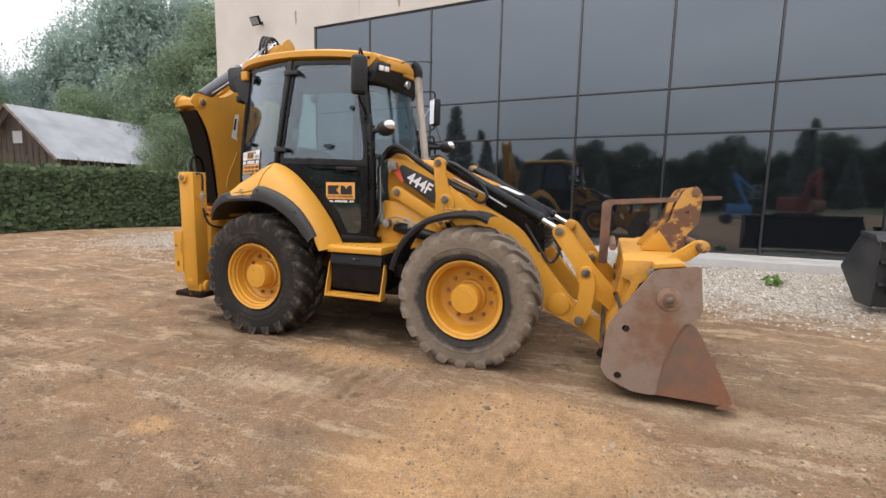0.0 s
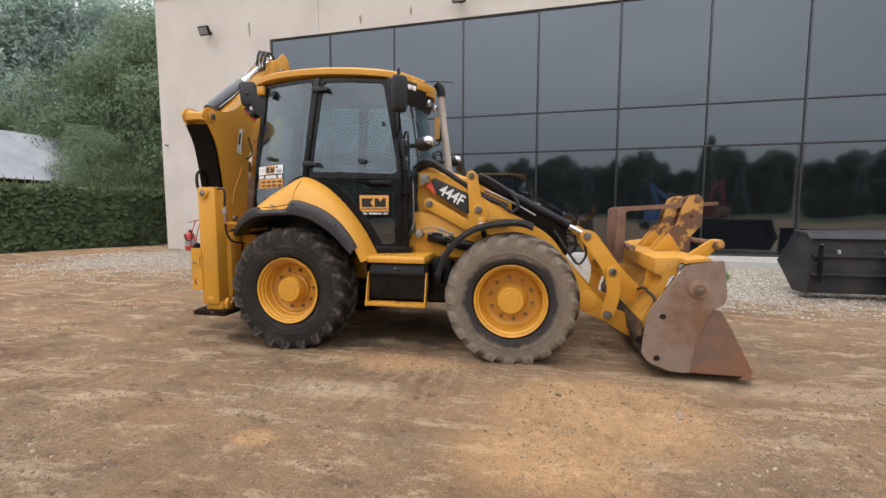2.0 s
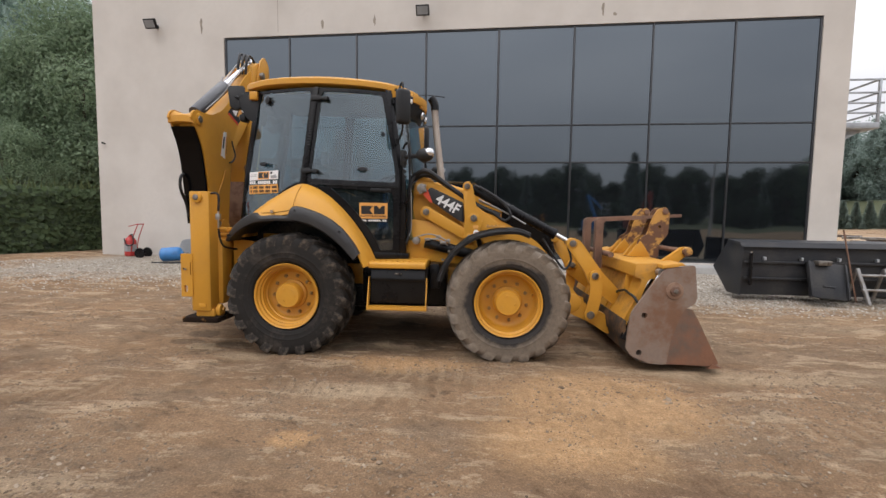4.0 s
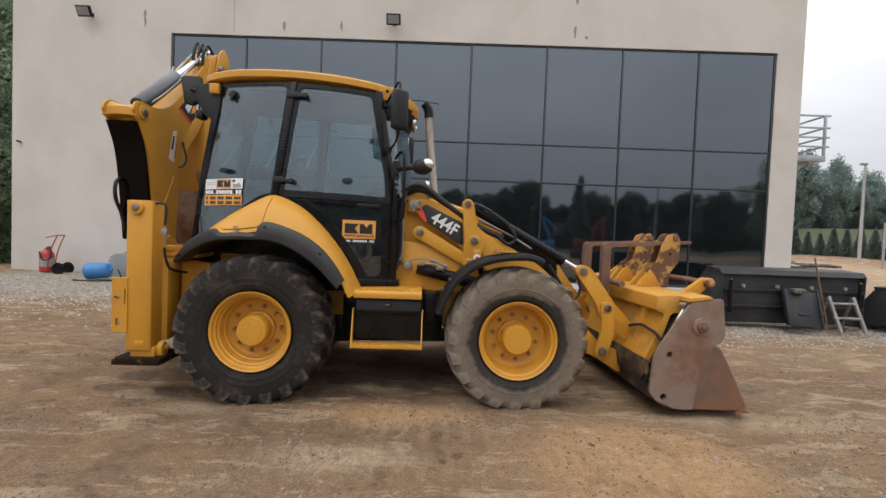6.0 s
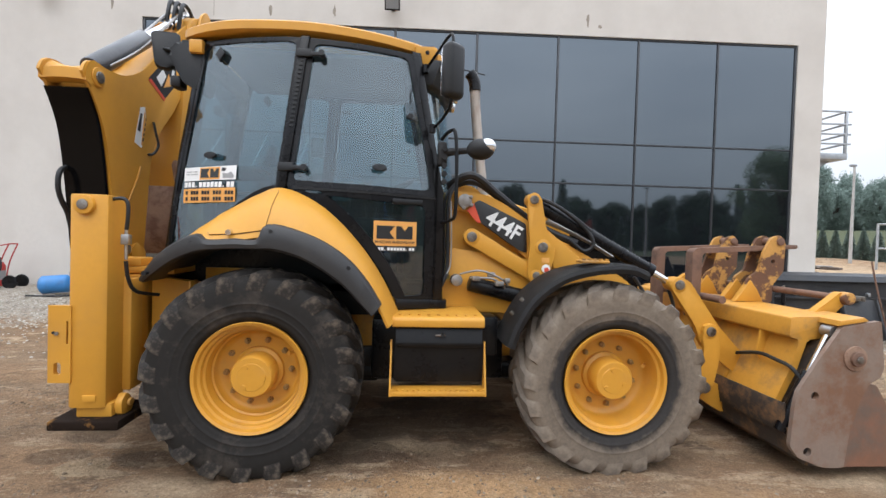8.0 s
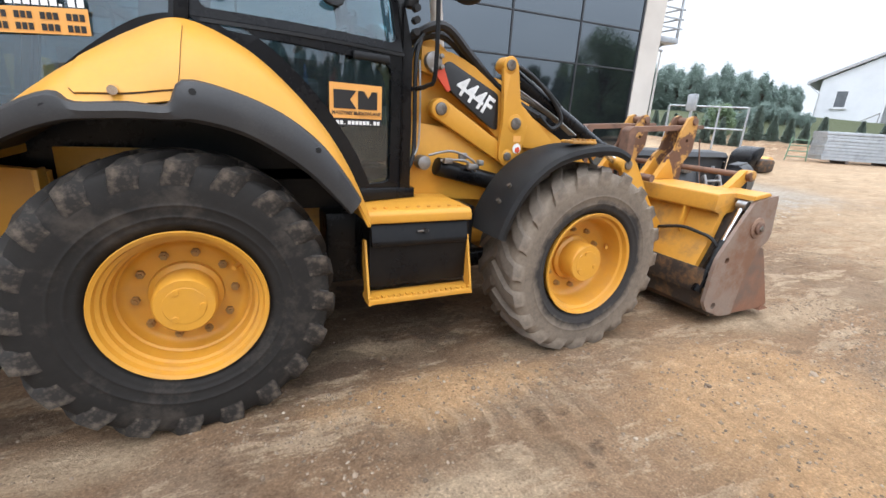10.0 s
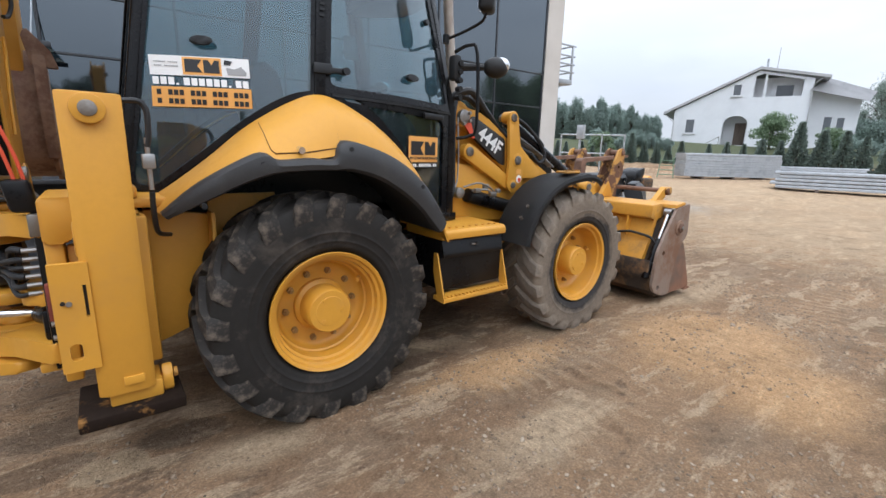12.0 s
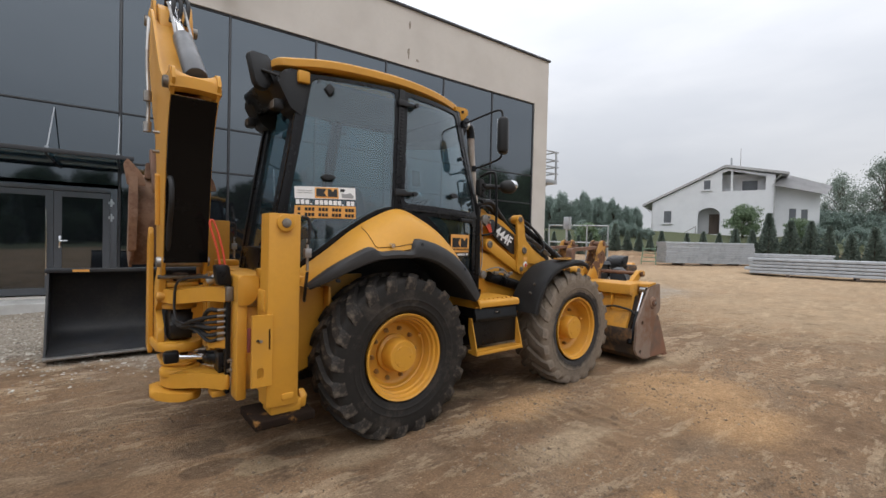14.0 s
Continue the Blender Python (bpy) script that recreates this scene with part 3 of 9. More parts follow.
def tube(bm, pts, r, n=8, smooth=True, k=6):
    path = smooth_path(pts, k) if smooth else [Vector(p) for p in pts]
    rings = []
    u = None
    for i, c in enumerate(path):
        d = (path[min(i + 1, len(path) - 1)] - path[max(i - 1, 0)]).normalized()
        if u is None:
            u, v = frame_of(d)
        else:
            u = (u - d * u.dot(d)).normalized()
            v = d.cross(u)
        rr = r(i / (len(path) - 1)) if callable(r) else r
        rings.append([bm.verts.new(c + (u * math.cos(2 * math.pi * j / n) + v * math.sin(2 * math.pi * j / n)) * rr) for j in range(n)])
    for a, b in zip(rings, rings[1:]):
        for j in range(n):
            bm.faces.new((a[j], a[(j + 1) % n], b[(j + 1) % n], b[j]))
    bm.faces.new(rings[0][::-1])
    bm.faces.new(rings[-1])
    return bm


def lathe(bm, prof, n=48, m=None):
    """Turns a profile of (along, radius) about the local z axis; open profiles stay open."""
    m = m or Matrix.Identity(4)
    rings = []
    for a, r in prof:
        rings.append([bm.verts.new(m @ Vector((r * math.cos(2 * math.pi * i / n), r * math.sin(2 * math.pi * i / n), a))) for i in range(n)])
    for p, q in zip(rings, rings[1:]):
        for i in range(n):
            bm.faces.new((p[i], p[(i + 1) % n], q[(i + 1) % n], q[i]))
    return bm


def fillet(pts, r, k=4):
    """Rounds the corners of a closed outline."""
    out = []
    n = len(pts)
    for i in range(n):
        p, a, c = Vector(pts[i]), Vector(pts[i - 1]), Vector(pts[(i + 1) % n])
        da, dc = (a - p), (c - p)
        rr = min(r, da.length * 0.45, dc.length * 0.45)
        s, e = p + da.normalized() * rr, p + dc.normalized() * rr
        for j in range(k + 1):
            t = j / k
            q = s * (1 - t) ** 2 + p * 2 * t * (1 - t) + e * t * t
            out.append((q.x, q.y))
    return out


def ring2(c, r, n=16):
    return [(c[0] + r * math.cos(2 * math.pi * i / n), c[1] + r * math.sin(2 * math.pi * i / n)) for i in range(n)]


def capsule(p, q, r1, r2=None, n=8):
    """The outline of a link with round ends."""
    p, q = Vector(p), Vector(q)
    r2 = r1 if r2 is None else r2
    a = math.atan2(q.y - p.y, q.x - p.x)
    out = [(q.x + r2 * math.cos(a - math.pi / 2 + math.pi * i / n), q.y + r2 * math.sin(a - math.pi / 2 + math.pi * i / n)) for i in range(n + 1)]
    return out + [(p.x + r1 * math.cos(a + math.pi / 2 + math.pi * i / n), p.y + r1 * math.sin(a + math.pi / 2 + math.pi * i / n)) for i in range(n + 1)]


def flipped(bm, centre):
    """A mirror image across the machine's middle plane."""
    for v in bm.verts:
        v.co.y = 2 * centre - v.co.y
    bmesh.ops.reverse_faces(bm, faces=bm.faces)
    return bm


def warp(bm, f):
    for v in bm.verts:
        v.co = Vector(f(v.co))
    return bm


def smoothstep(t):
    t = max(0.0, min(1.0, t))
    return t * t * (3 - 2 * t)


# ---- ground ----
def ground_height(x, y):
    d = (x + 5.6) * 0.951 + (y - 0.7) * 0.309
    z = 0.12 * smoothstep((y - 6) / 4)
    z += 0.75 * smoothstep((y - 15) / 18) * smoothstep((x + 2) / 10)
    z += 2.6 * smoothstep((d - 41) / 14) * smoothstep((x - 8) / 10)
    z += 0.3 * smoothstep((x - 14) / 20)
    return z


def ground_relief(x, y):
    v = Vector((x, y, 0))
    z = 0.03 * noise.noise(v * 0.55) + 0.02 * noise.noise(v * 1.7 + Vector((7, 3, 1))) + 0.014 * noise.noise(v * 4.3) + 0.007 * noise.noise(v * 9.7)
    return z * (1 if -8 < y < 12 else 2)


def spaced(lo, hi, step, far):
    xs = list(np.arange(lo, hi + 1e-6, step))
    s, a, b = step, lo, hi
    while a > -far or b < far:
        s *= 1.22
        a, b = a - s, b + s
        xs = [a] + xs + [b]
    return xs


gx, gy = spaced(-9.0, 4.0, 0.075, 900.0), spaced(-1.0, 9.0, 0.075, 900.0)
verts = [(x, y, ground_height(x, y) + ground_relief(x, y)) for y in gy for x in gx]
nx = len(gx)
faces = [(j * nx + i, j * nx + i + 1, (j + 1) * nx + i + 1, (j + 1) * nx + i) for j in range(len(gy) - 1) for i in range(nx - 1)]
me = bpy.data.meshes.new("ground")
me.from_pydata(verts, [], faces)
me.polygons.foreach_set("use_smooth", [True] * len(me.polygons))
me.materials.append(M_GROUND)
tagged(new("ground", me), "bare sandy yard earth with scuffs, turning to pale gravel", "ground", "", "structure")


def zg(x, y):
    return ground_height(x, y) + ground_relief(x, y)


# ---- the building with its dark glass front ----
BM = Matrix.Translation((0, 11.97, 0)) @ Matrix.Rotation(math.atan(-0.055), 4, "Z")
U0, U1, V1, ROOF = -13.8, 8.17, 14.0, 8.62
G0, G1, GT, GB = -9.33, 7.45, 6.9, 0.34
bm = B()
box(bm, (U0, 0, -0.6), (G0, 0.35, ROOF))
box(bm, (G1, 0, -0.6), (U1, 0.35, ROOF))
box(bm, (G0, 0, GT), (G1, 0.35, ROOF))
box(bm, (G0, 0, -0.6), (G1, 0.35, GB))
wall_front = setting("wall_front", bm, M_CONCRETE, "pale grey smooth rendered wall with a glass front", "wall", BM)
for nm, lo, hi in (("wall_left", (U0, 0.35, -0.6), (U0 + 0.35, V1, ROOF)), ("wall_right", (U1 - 0.35, 0.35, -0.6), (U1, V1, ROOF)), ("wall_back", (U0 + 0.35, V1 - 0.35, -0.6), (U1 - 0.35, V1, ROOF))):
    setting(nm, box(B(), lo, hi), M_CONCRETE, "pale grey smooth rendered outer wall", "wall", BM)
setting("roof", box(B(), (U0 + 0.35, 0.35, ROOF - 0.5), (U1 - 0.35, V1 - 0.35, ROOF - 0.25)), M_PLINTH, "flat roof behind a low parapet", "roof", BM)
setting("floor", box(B(), (U0 + 0.35, 0.35, 0.1), (U1 - 0.35, V1 - 0.35, 0.3)), M_PLINTH, "grey concrete floor inside the hall", "floor", BM)
bm = B()
box(bm, (U0 - 0.06, -0.06, ROOF), (U1 + 0.06, 0.4, ROOF + 0.07), 0.01)
box(bm, (U1 - 0.4, 0.4, ROOF), (U1 + 0.06, V1 + 0.06, ROOF + 0.07), 0.01)
box(bm, (U0 - 0.06, 0.4, ROOF), (U0 + 0.4, V1 + 0.06, ROOF + 0.07), 0.01)
setting("trim_parapet", bm, M_FLASH, "dark sheet metal capping along the parapet", "trim", BM)
# glass front: eight bays, each with an upper, a middle and a lower pane
bay = (G1 - G0) / 8
levels = [GB + 0.02, 3.12, 4.17, GT]
DOOR0, DOOR1, DOORT = G0 + bay + 0.37, G0 + 2 * bay - 0.05, 2.55
wf = thing("window_front", BM, "dark reflective glass front in eight bays of three panes", "window", "", "structure")
for i in range(8):
    for j in range(3):
        u0, u1, z0, z1 = G0 + i * bay + 0.03, G0 + (i + 1) * bay - 0.03, levels[j] + 0.025, levels[j + 1] - 0.025
        rnd = random.Random(i * 7 + j)
        cells = [(u0, u1, z0, z1)]
        if i == 1 and j == 0:
            cells = [(u0, u1, DOORT + 0.08, z1)]
        for (a, b_, c, d) in cells:
            bmp = B()
            t1, t2 = rnd.uniform(-0.004, 0.004), rnd.uniform(-0.004, 0.004)
            prism(bmp, [(a, c), (b_, c), (b_, d), (a, d)], "y", 0.06, 0.075)
            warp(bmp, lambda co: (co.x, co.y + t1 * (co.x - (a + b_) / 2) + t2 * (co.z - (c + d) / 2), co.z))
            part("pane", bmp, M_FACADE, wf, "", local=True)
for i in range(9):
    u = G0 + i * bay
    w = 0.05 if i in (0, 8) else 0.022
    part("mullion", box(B(), (u - w, 0.03, GB), (u + w, 0.2, GT), 0.004), M_MULLION, wf, "", local=True)
for z in levels + [GT - 0.03]:
    for i in range(8):
        if z < 1 and i == 1:
            continue
        part("transom", box(B(), (G0 + i * bay + 0.025, 0.035, z - 0.018), (G0 + (i + 1) * bay - 0.025, 0.2, z + 0.018), 0.003), M_MULLION, wf, "", local=True)
# double glass door in the second bay
dr = thing("door_1", BM, "grey aluminium glazed double door with tall bar handles", "door", "", "structure")
du0, du1 = G0 + bay + 0.03, G0 + 2 * bay - 0.03
bm = B()
for lo, hi in (((du0, 0.02, GB), (du0 + 0.12, 0.14, DOORT)), ((du1 - 0.12, 0.02, GB), (du1, 0.14, DOORT)), ((du0 + 0.12, 0.02, DOORT - 0.1), (du1 - 0.12, 0.14, DOORT))):
    box(bm, lo, hi, 0.004)
part("door_frame", bm, M_ALU, dr, "", local=True)
mid = (du0 + du1) / 2
for a, b_, hx in ((du0 + 0.125, mid - 0.004, mid - 0.1), (mid + 0.004, du1 - 0.125, mid + 0.1)):
    lf = part("door_leaf", plate(B(), [(a, GB + 0.03), (b_, GB + 0.03), (b_, DOORT - 0.11), (a, DOORT - 0.11)], [[(a + 0.12, GB + 0.16), (b_ - 0.12, GB + 0.16), (b_ - 0.12, DOORT - 0.22), (a + 0.12, DOORT - 0.22)]], "y", 0.03, 0.1), M_ALU, dr, "", local=True)
    part("pane", box(B(), (a + 0.115, 0.055, GB + 0.155), (b_ - 0.115, 0.07, DOORT - 0.215)), M_FACADE, lf, "", local=True)
    bm = B()
    if hx < mid:
        cyl(bm, (hx, -0.05, GB + 0.42), (hx, -0.05, GB + 1.72), 0.016, 10)
        for z in (GB + 0.5, GB + 1.62):
            cyl(bm, (hx, -0.05, z), (hx, 0.035, z), 0.01, 8)
    else:
        box(bm, (hx - 0.02, 0.0, GB + 0.95), (hx + 0.02, 0.03, GB + 1.2), 0.004)
        cyl(bm, (hx, -0.03, GB + 1.1), (hx + 0.12, -0.03, GB + 1.1), 0.01, 8)
    part("door_handle", bm, M_CHROME, lf, "", local=True)
    for z in (GB + 0.3, GB + 1.6, DOORT - 0.3):
        hxx = a - 0.02 if hx < mid else b_ + 0.02
        bm = B()
        for dz in (-0.05, 0.05):
            cyl(bm, (hxx, -0.005, z + dz - 0.03), (hxx, -0.005, z + dz + 0.03), 0.022, 10)
        box(bm, (hxx - 0.05, 0.0, z - 0.03), (hxx + 0.05, 0.03, z + 0.03), 0.004)
        part("hinge", bm, M_GALV, lf, "", local=True)
# glass canopy on tie rods
cn = thing("door_canopy", BM, "glass canopy on steel tie rods above the glazed door", "canopy")
part("canopy_glass", box(B(), (du0 - 0.35, -1.05, 3.06), (du1 + 0.25, 0.0, 3.085), 0.003), M_CABGLASS, cn, "", local=True)
part("edge_rail", box(B(), (du0 - 0.37, -1.09, 3.03), (du1 + 0.27, -1.05, 3.11), 0.004), M_MULLION, cn, "", local=True)
for u in (du0 - 0.1, mid, du1 + 0.02):
    part("tie_rod", cyl(B(), (u, -0.95, 3.1), (u, 0.02, 4.08), 0.012, 8), M_GALV, cn, "", local=True)
    part("rod_clamp", cyl(B(), (u, -0.95, 3.0), (u, -0.95, 3.16), 0.03, 10), M_GALV, cn, "", local=True)
    part("arm", box(B(), (u - 0.02, -1.0, 3.0), (u + 0.02, 0.02, 3.05), 0.003), M_MULLION, cn, "", local=True)
setting("trim_plinth", box(B(), (G0 - 0.4, -0.85, -0.3), (U1 + 0.3, 0.0, 0.3), 0.012), M_PLINTH, "pale concrete plinth slab along the glass front", "plinth", BM)
# small marks on the render
for u, z, h in ((-10.07, 7.3, 0.5), (-6.17, 7.2, 0.3), (-4.57, 7.25, 0.35), (1.89, 7.3, 0.4), (1.9, 8.15, 0.3), (2.2, 7.15, 0.12)):
    rnd = random.Random(int(u * 10))
    pts = []
    for k in range(14):
        a = 2 * math.pi * k / 14
        pts.append((u + (0.045 * rnd.uniform(0.4, 1.3)) * math.cos(a), z + h * 0.5 * rnd.uniform(0.6, 1.1) * math.sin(a)))
    setting("trim_flaked_patch", prism(B(), pts, "y", -0.003, 0.002), M_STAIN, "flaked brownish patch in the rendered wall", "stain", BM)
setting("trim_wall_joint", box(B(), (-7.58, -0.002, GT + 0.1), (-7.565, 0.002, ROOF)), M_STAIN, "thin vertical joint in the rendered wall", "joint", BM)


def flood_light(u, z):
    t = thing("flood_light", BM @ Matrix.Translation((u, 0, z)), "small black flood light on a wall bracket", "lamp", "flood lights on the facade")
    m = Matrix.Rotation(radians(28), 4, "X")
    part("housing", box(B(), (-0.19, -0.3, -0.02), (0.19, -0.21, 0.26), 0.015, 2, m), M_BLACK, t, "", local=True)
    part("lens", box(B(), (-0.155, -0.308, 0.015), (0.155, -0.3, 0.225), 0.002, 1, m), M_GREYPLASTIC, t, "", local=True)
    bm = B()
    box(bm, (-0.05, -0.03, -0.05), (0.05, 0.0, 0.05), 0.005)
    tube(bm, [(0, 0, 0), (0, -0.1, 0), (0, -0.16, 0.06)], 0.018, 8)
    part("bracket", bm, M_BLACK, t, "", local=True)


flood_light(-11.55, 7.3)
flood_light(-3.1, 7.35)
# steel balcony on the side wall
bl = thing("balcony", BM @ Matrix.Translation((U1, 1.2, 4.05)), "galvanised steel balcony with bar railing on the side wall", "balcony")
part("platform", box(B(), (0, -0.9, 0), (1.02, 2.4, 0.16), 0.01), M_GALV, bl, "", local=True)
for u, v in ((0.06, -0.86), (0.98, -0.86), (0.98, 0.7), (0.98, 2.3)):
    part("post", box(B(), (u - 0.03, v - 0.03, 0.16), (u + 0.03, v + 0.03, 1.32), 0.004), M_GALV, bl, "", local=True)
for z in (0.42, 0.68, 0.95, 1.29):
    part("rail", box(B(), (0.0, -0.885, z - 0.022), (1.12, -0.835, z + 0.022), 0.004), M_GALV, bl, "", local=True)
    part("rail", box(B(), (0.955, -0.83, z - 0.022), (1.005, 2.36, z + 0.022), 0.004), M_GALV, bl, "", local=True)
for v in (-0.6, 2.0):
    part("bracket", prism(B(), [(0, -0.5), (0, 0), (0.8, 0)], "y", v - 0.03, v + 0.03), M_GALV, bl, "", local=True)


# ---- the backhoe loader ----
C = 4.80  # middle plane of the machine
mach = thing("backhoe_loader", (-2.4, C, 0.0), "yellow backhoe loader with rusty front bucket and folded rear boom", "construction machine")


# wheels: local axis z points outwards
def lug_mesh(R, W, lug_h, side, wear):
    """One tread lug, from the middle of the tread over the shoulder."""
    bm = B()
    r, h = R - lug_h, W / 2
    st = [(0.0, r, 1.0, 0.0, 0.042), (0.35 * h, r, 1.0, 0.10, 0.045), (0.72 * h, r - 0.006, 1.0, 0.22, 0.05), (0.93 * h, r - 0.028, 0.95, 0.285, 0.054), (1.005 * h, r - 0.058, 0.5, 0.305, 0.05), (0.995 * h, r - 0.092, 0.08, 0.312, 0.044)]
    rows = []
    for a, rb, top, da, hw in st:
        hw2 = hw / rb * 0.9
        up = lug_h * top * wear
        row = []
        for dth, rad in ((-hw2 * 1.25, rb - 0.012), (-hw2 * 0.85, rb + up), (hw2 * 0.85, rb + up), (hw2 * 1.25, rb - 0.012)):
            out = a + (0.012 * top if a > 0.9 * h and rad > rb else 0)
            row.append(bm.verts.new((rad * math.cos(da + dth), rad * math.sin(da + dth), side * out)))
        rows.append(row)
    for p, q in zip(rows, rows[1:]):
        for k in range(3):
            bm.faces.new((p[k], p[k + 1], q[k + 1], q[k]))
    bm.faces.new(rows[0])
    bm.faces.new(rows[-1][::-1])
    return bm


LUGS = {}


def tyre_mesh(R, W, lugs, lug_h):
    bm = B()
    r = R - lug_h
    h = W / 2
    prof = [(-h * 0.72, 0.352), (-h * 0.9, 0.385), (-h, 0.46), (-h * 1.0, 0.55), (-h * 0.93, r - 0.035), (-h * 0.75, r - 0.008), (0, r), (h * 0.75, r - 0.008), (h * 0.93, r - 0.035), (h * 1.0, 0.55), (h, 0.49), (h * 1.01, 0.477), (h * 0.99, 0.465), (h * 0.97, 0.435), (h * 0.975, 0.425), (h * 0.94, 0.41), (h * 0.9, 0.385), (h * 0.72, 0.352)]
    prof = [(p[0], p[1]) for p in curve2(prof, 3)]
    lathe(bm, prof, 72)
    return bm


M_FRONT_RUBBER, rn, rl, rb = bsdf("dusty_tyre_rubber")
r_co = rn.new("ShaderNodeTexCoord")
r_sep = rn.new("ShaderNodeSeparateXYZ")
rl.new(r_co.outputs["Object"], r_sep.inputs["Vector"])
r_xy = rn.new("ShaderNodeCombineXYZ")
rl.new(r_sep.outputs["X"], r_xy.inputs["X"])
rl.new(r_sep.outputs["Y"], r_xy.inputs["Y"])
r_len = rn.new("ShaderNodeVectorMath")
r_len.operation = "LENGTH"
rl.new(r_xy.outputs["Vector"], r_len.inputs[0])
r_n = noise_node(rn, rl, r_co.outputs["Object"], 3.6, 8.0, 0.65)
r_n2 = noise_node(rn, rl, r_co.outputs["Object"], 30.0, 8.0, 0.7)
r_add = rn.new("ShaderNodeMath")
r_add.operation = "MULTIPLY_ADD"
rl.new(r_n.outputs["Fac"], r_add.inputs[0])
r_add.inputs[1].default_value = 0.21
rl.new(r_len.outputs["Value"], r_add.inputs[2])
r_mr = ramp_node(rn, [(0.535, (0.024, 0.021, 0.019)), (0.575, (0.138, 0.109, 0.081)), (0.7, (0.19, 0.151, 0.113)), (0.79, (0.105, 0.083, 0.064))])
rl.new(r_add.outputs[0], r_mr.inputs["Fac"])
r_h = rn.new("ShaderNodeHueSaturation")
r_v = rn.new("ShaderNodeMapRange")
rl.new(r_n2.outputs["Fac"], r_v.inputs["Value"])
r_v.inputs["From Min"].default_value, r_v.inputs["From Max"].default_value, r_v.inputs["To Min"].default_value, r_v.inputs["To Max"].default_value = 0.25, 0.75, 0.7, 1.25
rl.new(r_v.outputs["Result"], r_h.inputs["Value"])
rl.new(r_mr.outputs["Color"], r_h.inputs["Color"])
rl.new(r_h.outputs["Color"], rb.inputs["Base Color"])
rb.inputs["Roughness"].default_value = 0.85
r_b = rn.new("ShaderNodeBump")
r_b.inputs["Strength"].default_value, r_b.inputs["Distance"].default_value = 0.3, 0.01
rl.new(r_n2.outputs["Fac"], r_b.inputs["Height"])
rl.new(r_b.outputs["Normal"], rb.inputs["Normal"])


def make_wheel(m, R, rubber, ribs, label):
    """A wheel with its rim as the main mesh; m carries its middle, with local z outwards."""
    bm = B()
    if ribs:
        prof = [(0.14, 0.352), (0.2, 0.372), (0.208, 0.368), (0.2, 0.35), (0.172, 0.343), (0.166, 0.326), (0.135, 0.322), (0.129, 0.308), (0.1, 0.304), (0.094, 0.292), (0.062, 0.288), (0.055, 0.277), (0.03, 0.27), (0.012, 0.255), (0.006, 0.235), (0.006, 0.13)]
    else:
        prof = [(0.14, 0.352), (0.2, 0.372), (0.208, 0.368), (0.2, 0.35), (0.168, 0.342), (0.16, 0.325), (0.06, 0.312), (0.03, 0.3), (0.014, 0.275), (0.006, 0.24), (0.006, 0.13)]
    prof = [(a, r if r < 0.3 else r * 0.968) for a, r in prof]
    lathe(bm, prof, 64)
    lathe(bm, [(-0.2, 0.365), (-0.2, 0.3), (-0.05, 0.28), (-0.05, 0.13)], 48)
    lathe(bm, [(-0.2, 0.3), (0.0, 0.32), (0.14, 0.34)], 48)
    w = part("wheel", bm, M_RIM, mach, label)
    w.matrix_parent_inverse = PLACE[mach].inverted()
    w.matrix_basis = m
    PLACE[w] = m.copy()
    t = part("tyre", tyre_mesh(R, 0.44, 20, 0.032), rubber, w, "", local=True)
    for side in (-1, 1):
        for k in range(20):
            key = (R, side, k % 3)
            if key not in LUGS:
                first = part("lug", lug_mesh(R, 0.44, 0.032, side, (0.9, 1.0, 1.08)[k % 3]), M_LUG if ribs else rubber, w, "", local=True)
                LUGS[key] = first.data
            else:
                first = new("lug", LUGS[key])
                first.parent = w
            first.matrix_basis = Matrix.Rotation(2 * math.pi * (k + (0.5 if side > 0 else 0)) / 20, 4, "Z")
    bm = B()
    lathe(bm, [(0.0, 0.0), (0.0, 0.165), (0.03, 0.16), (0.045, 0.138), (0.16, 0.134), (0.174, 0.124), (0.174, 0.09), (0.176, 0.088), (0.176, 0.0)], 40)
    cap = part("hub_cap", bm, M_RIM, w, "", local=True)
    for k in range(3):
        a = radians(90 + 120 * k)
        part("plug", cyl(B(), (0.075 * math.cos(a), 0.075 * math.sin(a), 0.17), (0.075 * math.cos(a), 0.075 * math.sin(a), 0.181), 0.017, 12, 0.014), M_RIM, cap, "", local=True)
    for k in range(10):
        a = 2 * math.pi * (k + 0.4) / 10
        bm = cyl(B(), (0.212 * math.cos(a), 0.212 * math.sin(a), 0.0), (0.212 * math.cos(a), 0.212 * math.sin(a), 0.03), 0.02, 6, bev=0.003)
        cyl(bm, (0.212 * math.cos(a), 0.212 * math.sin(a), 0.028), (0.212 * math.cos(a), 0.212 * math.sin(a), 0.045), 0.011, 8)
        part("wheel_nut", bm, M_NUT, w, "", local=True)
    part("valve", tube(B(), [(0.29, 0.03, 0.05), (0.27, 0.03, 0.07), (0.25, 0.035, 0.1)], 0.012, 8), M_YELLOW_DULL, w, "", local=True)
    return w


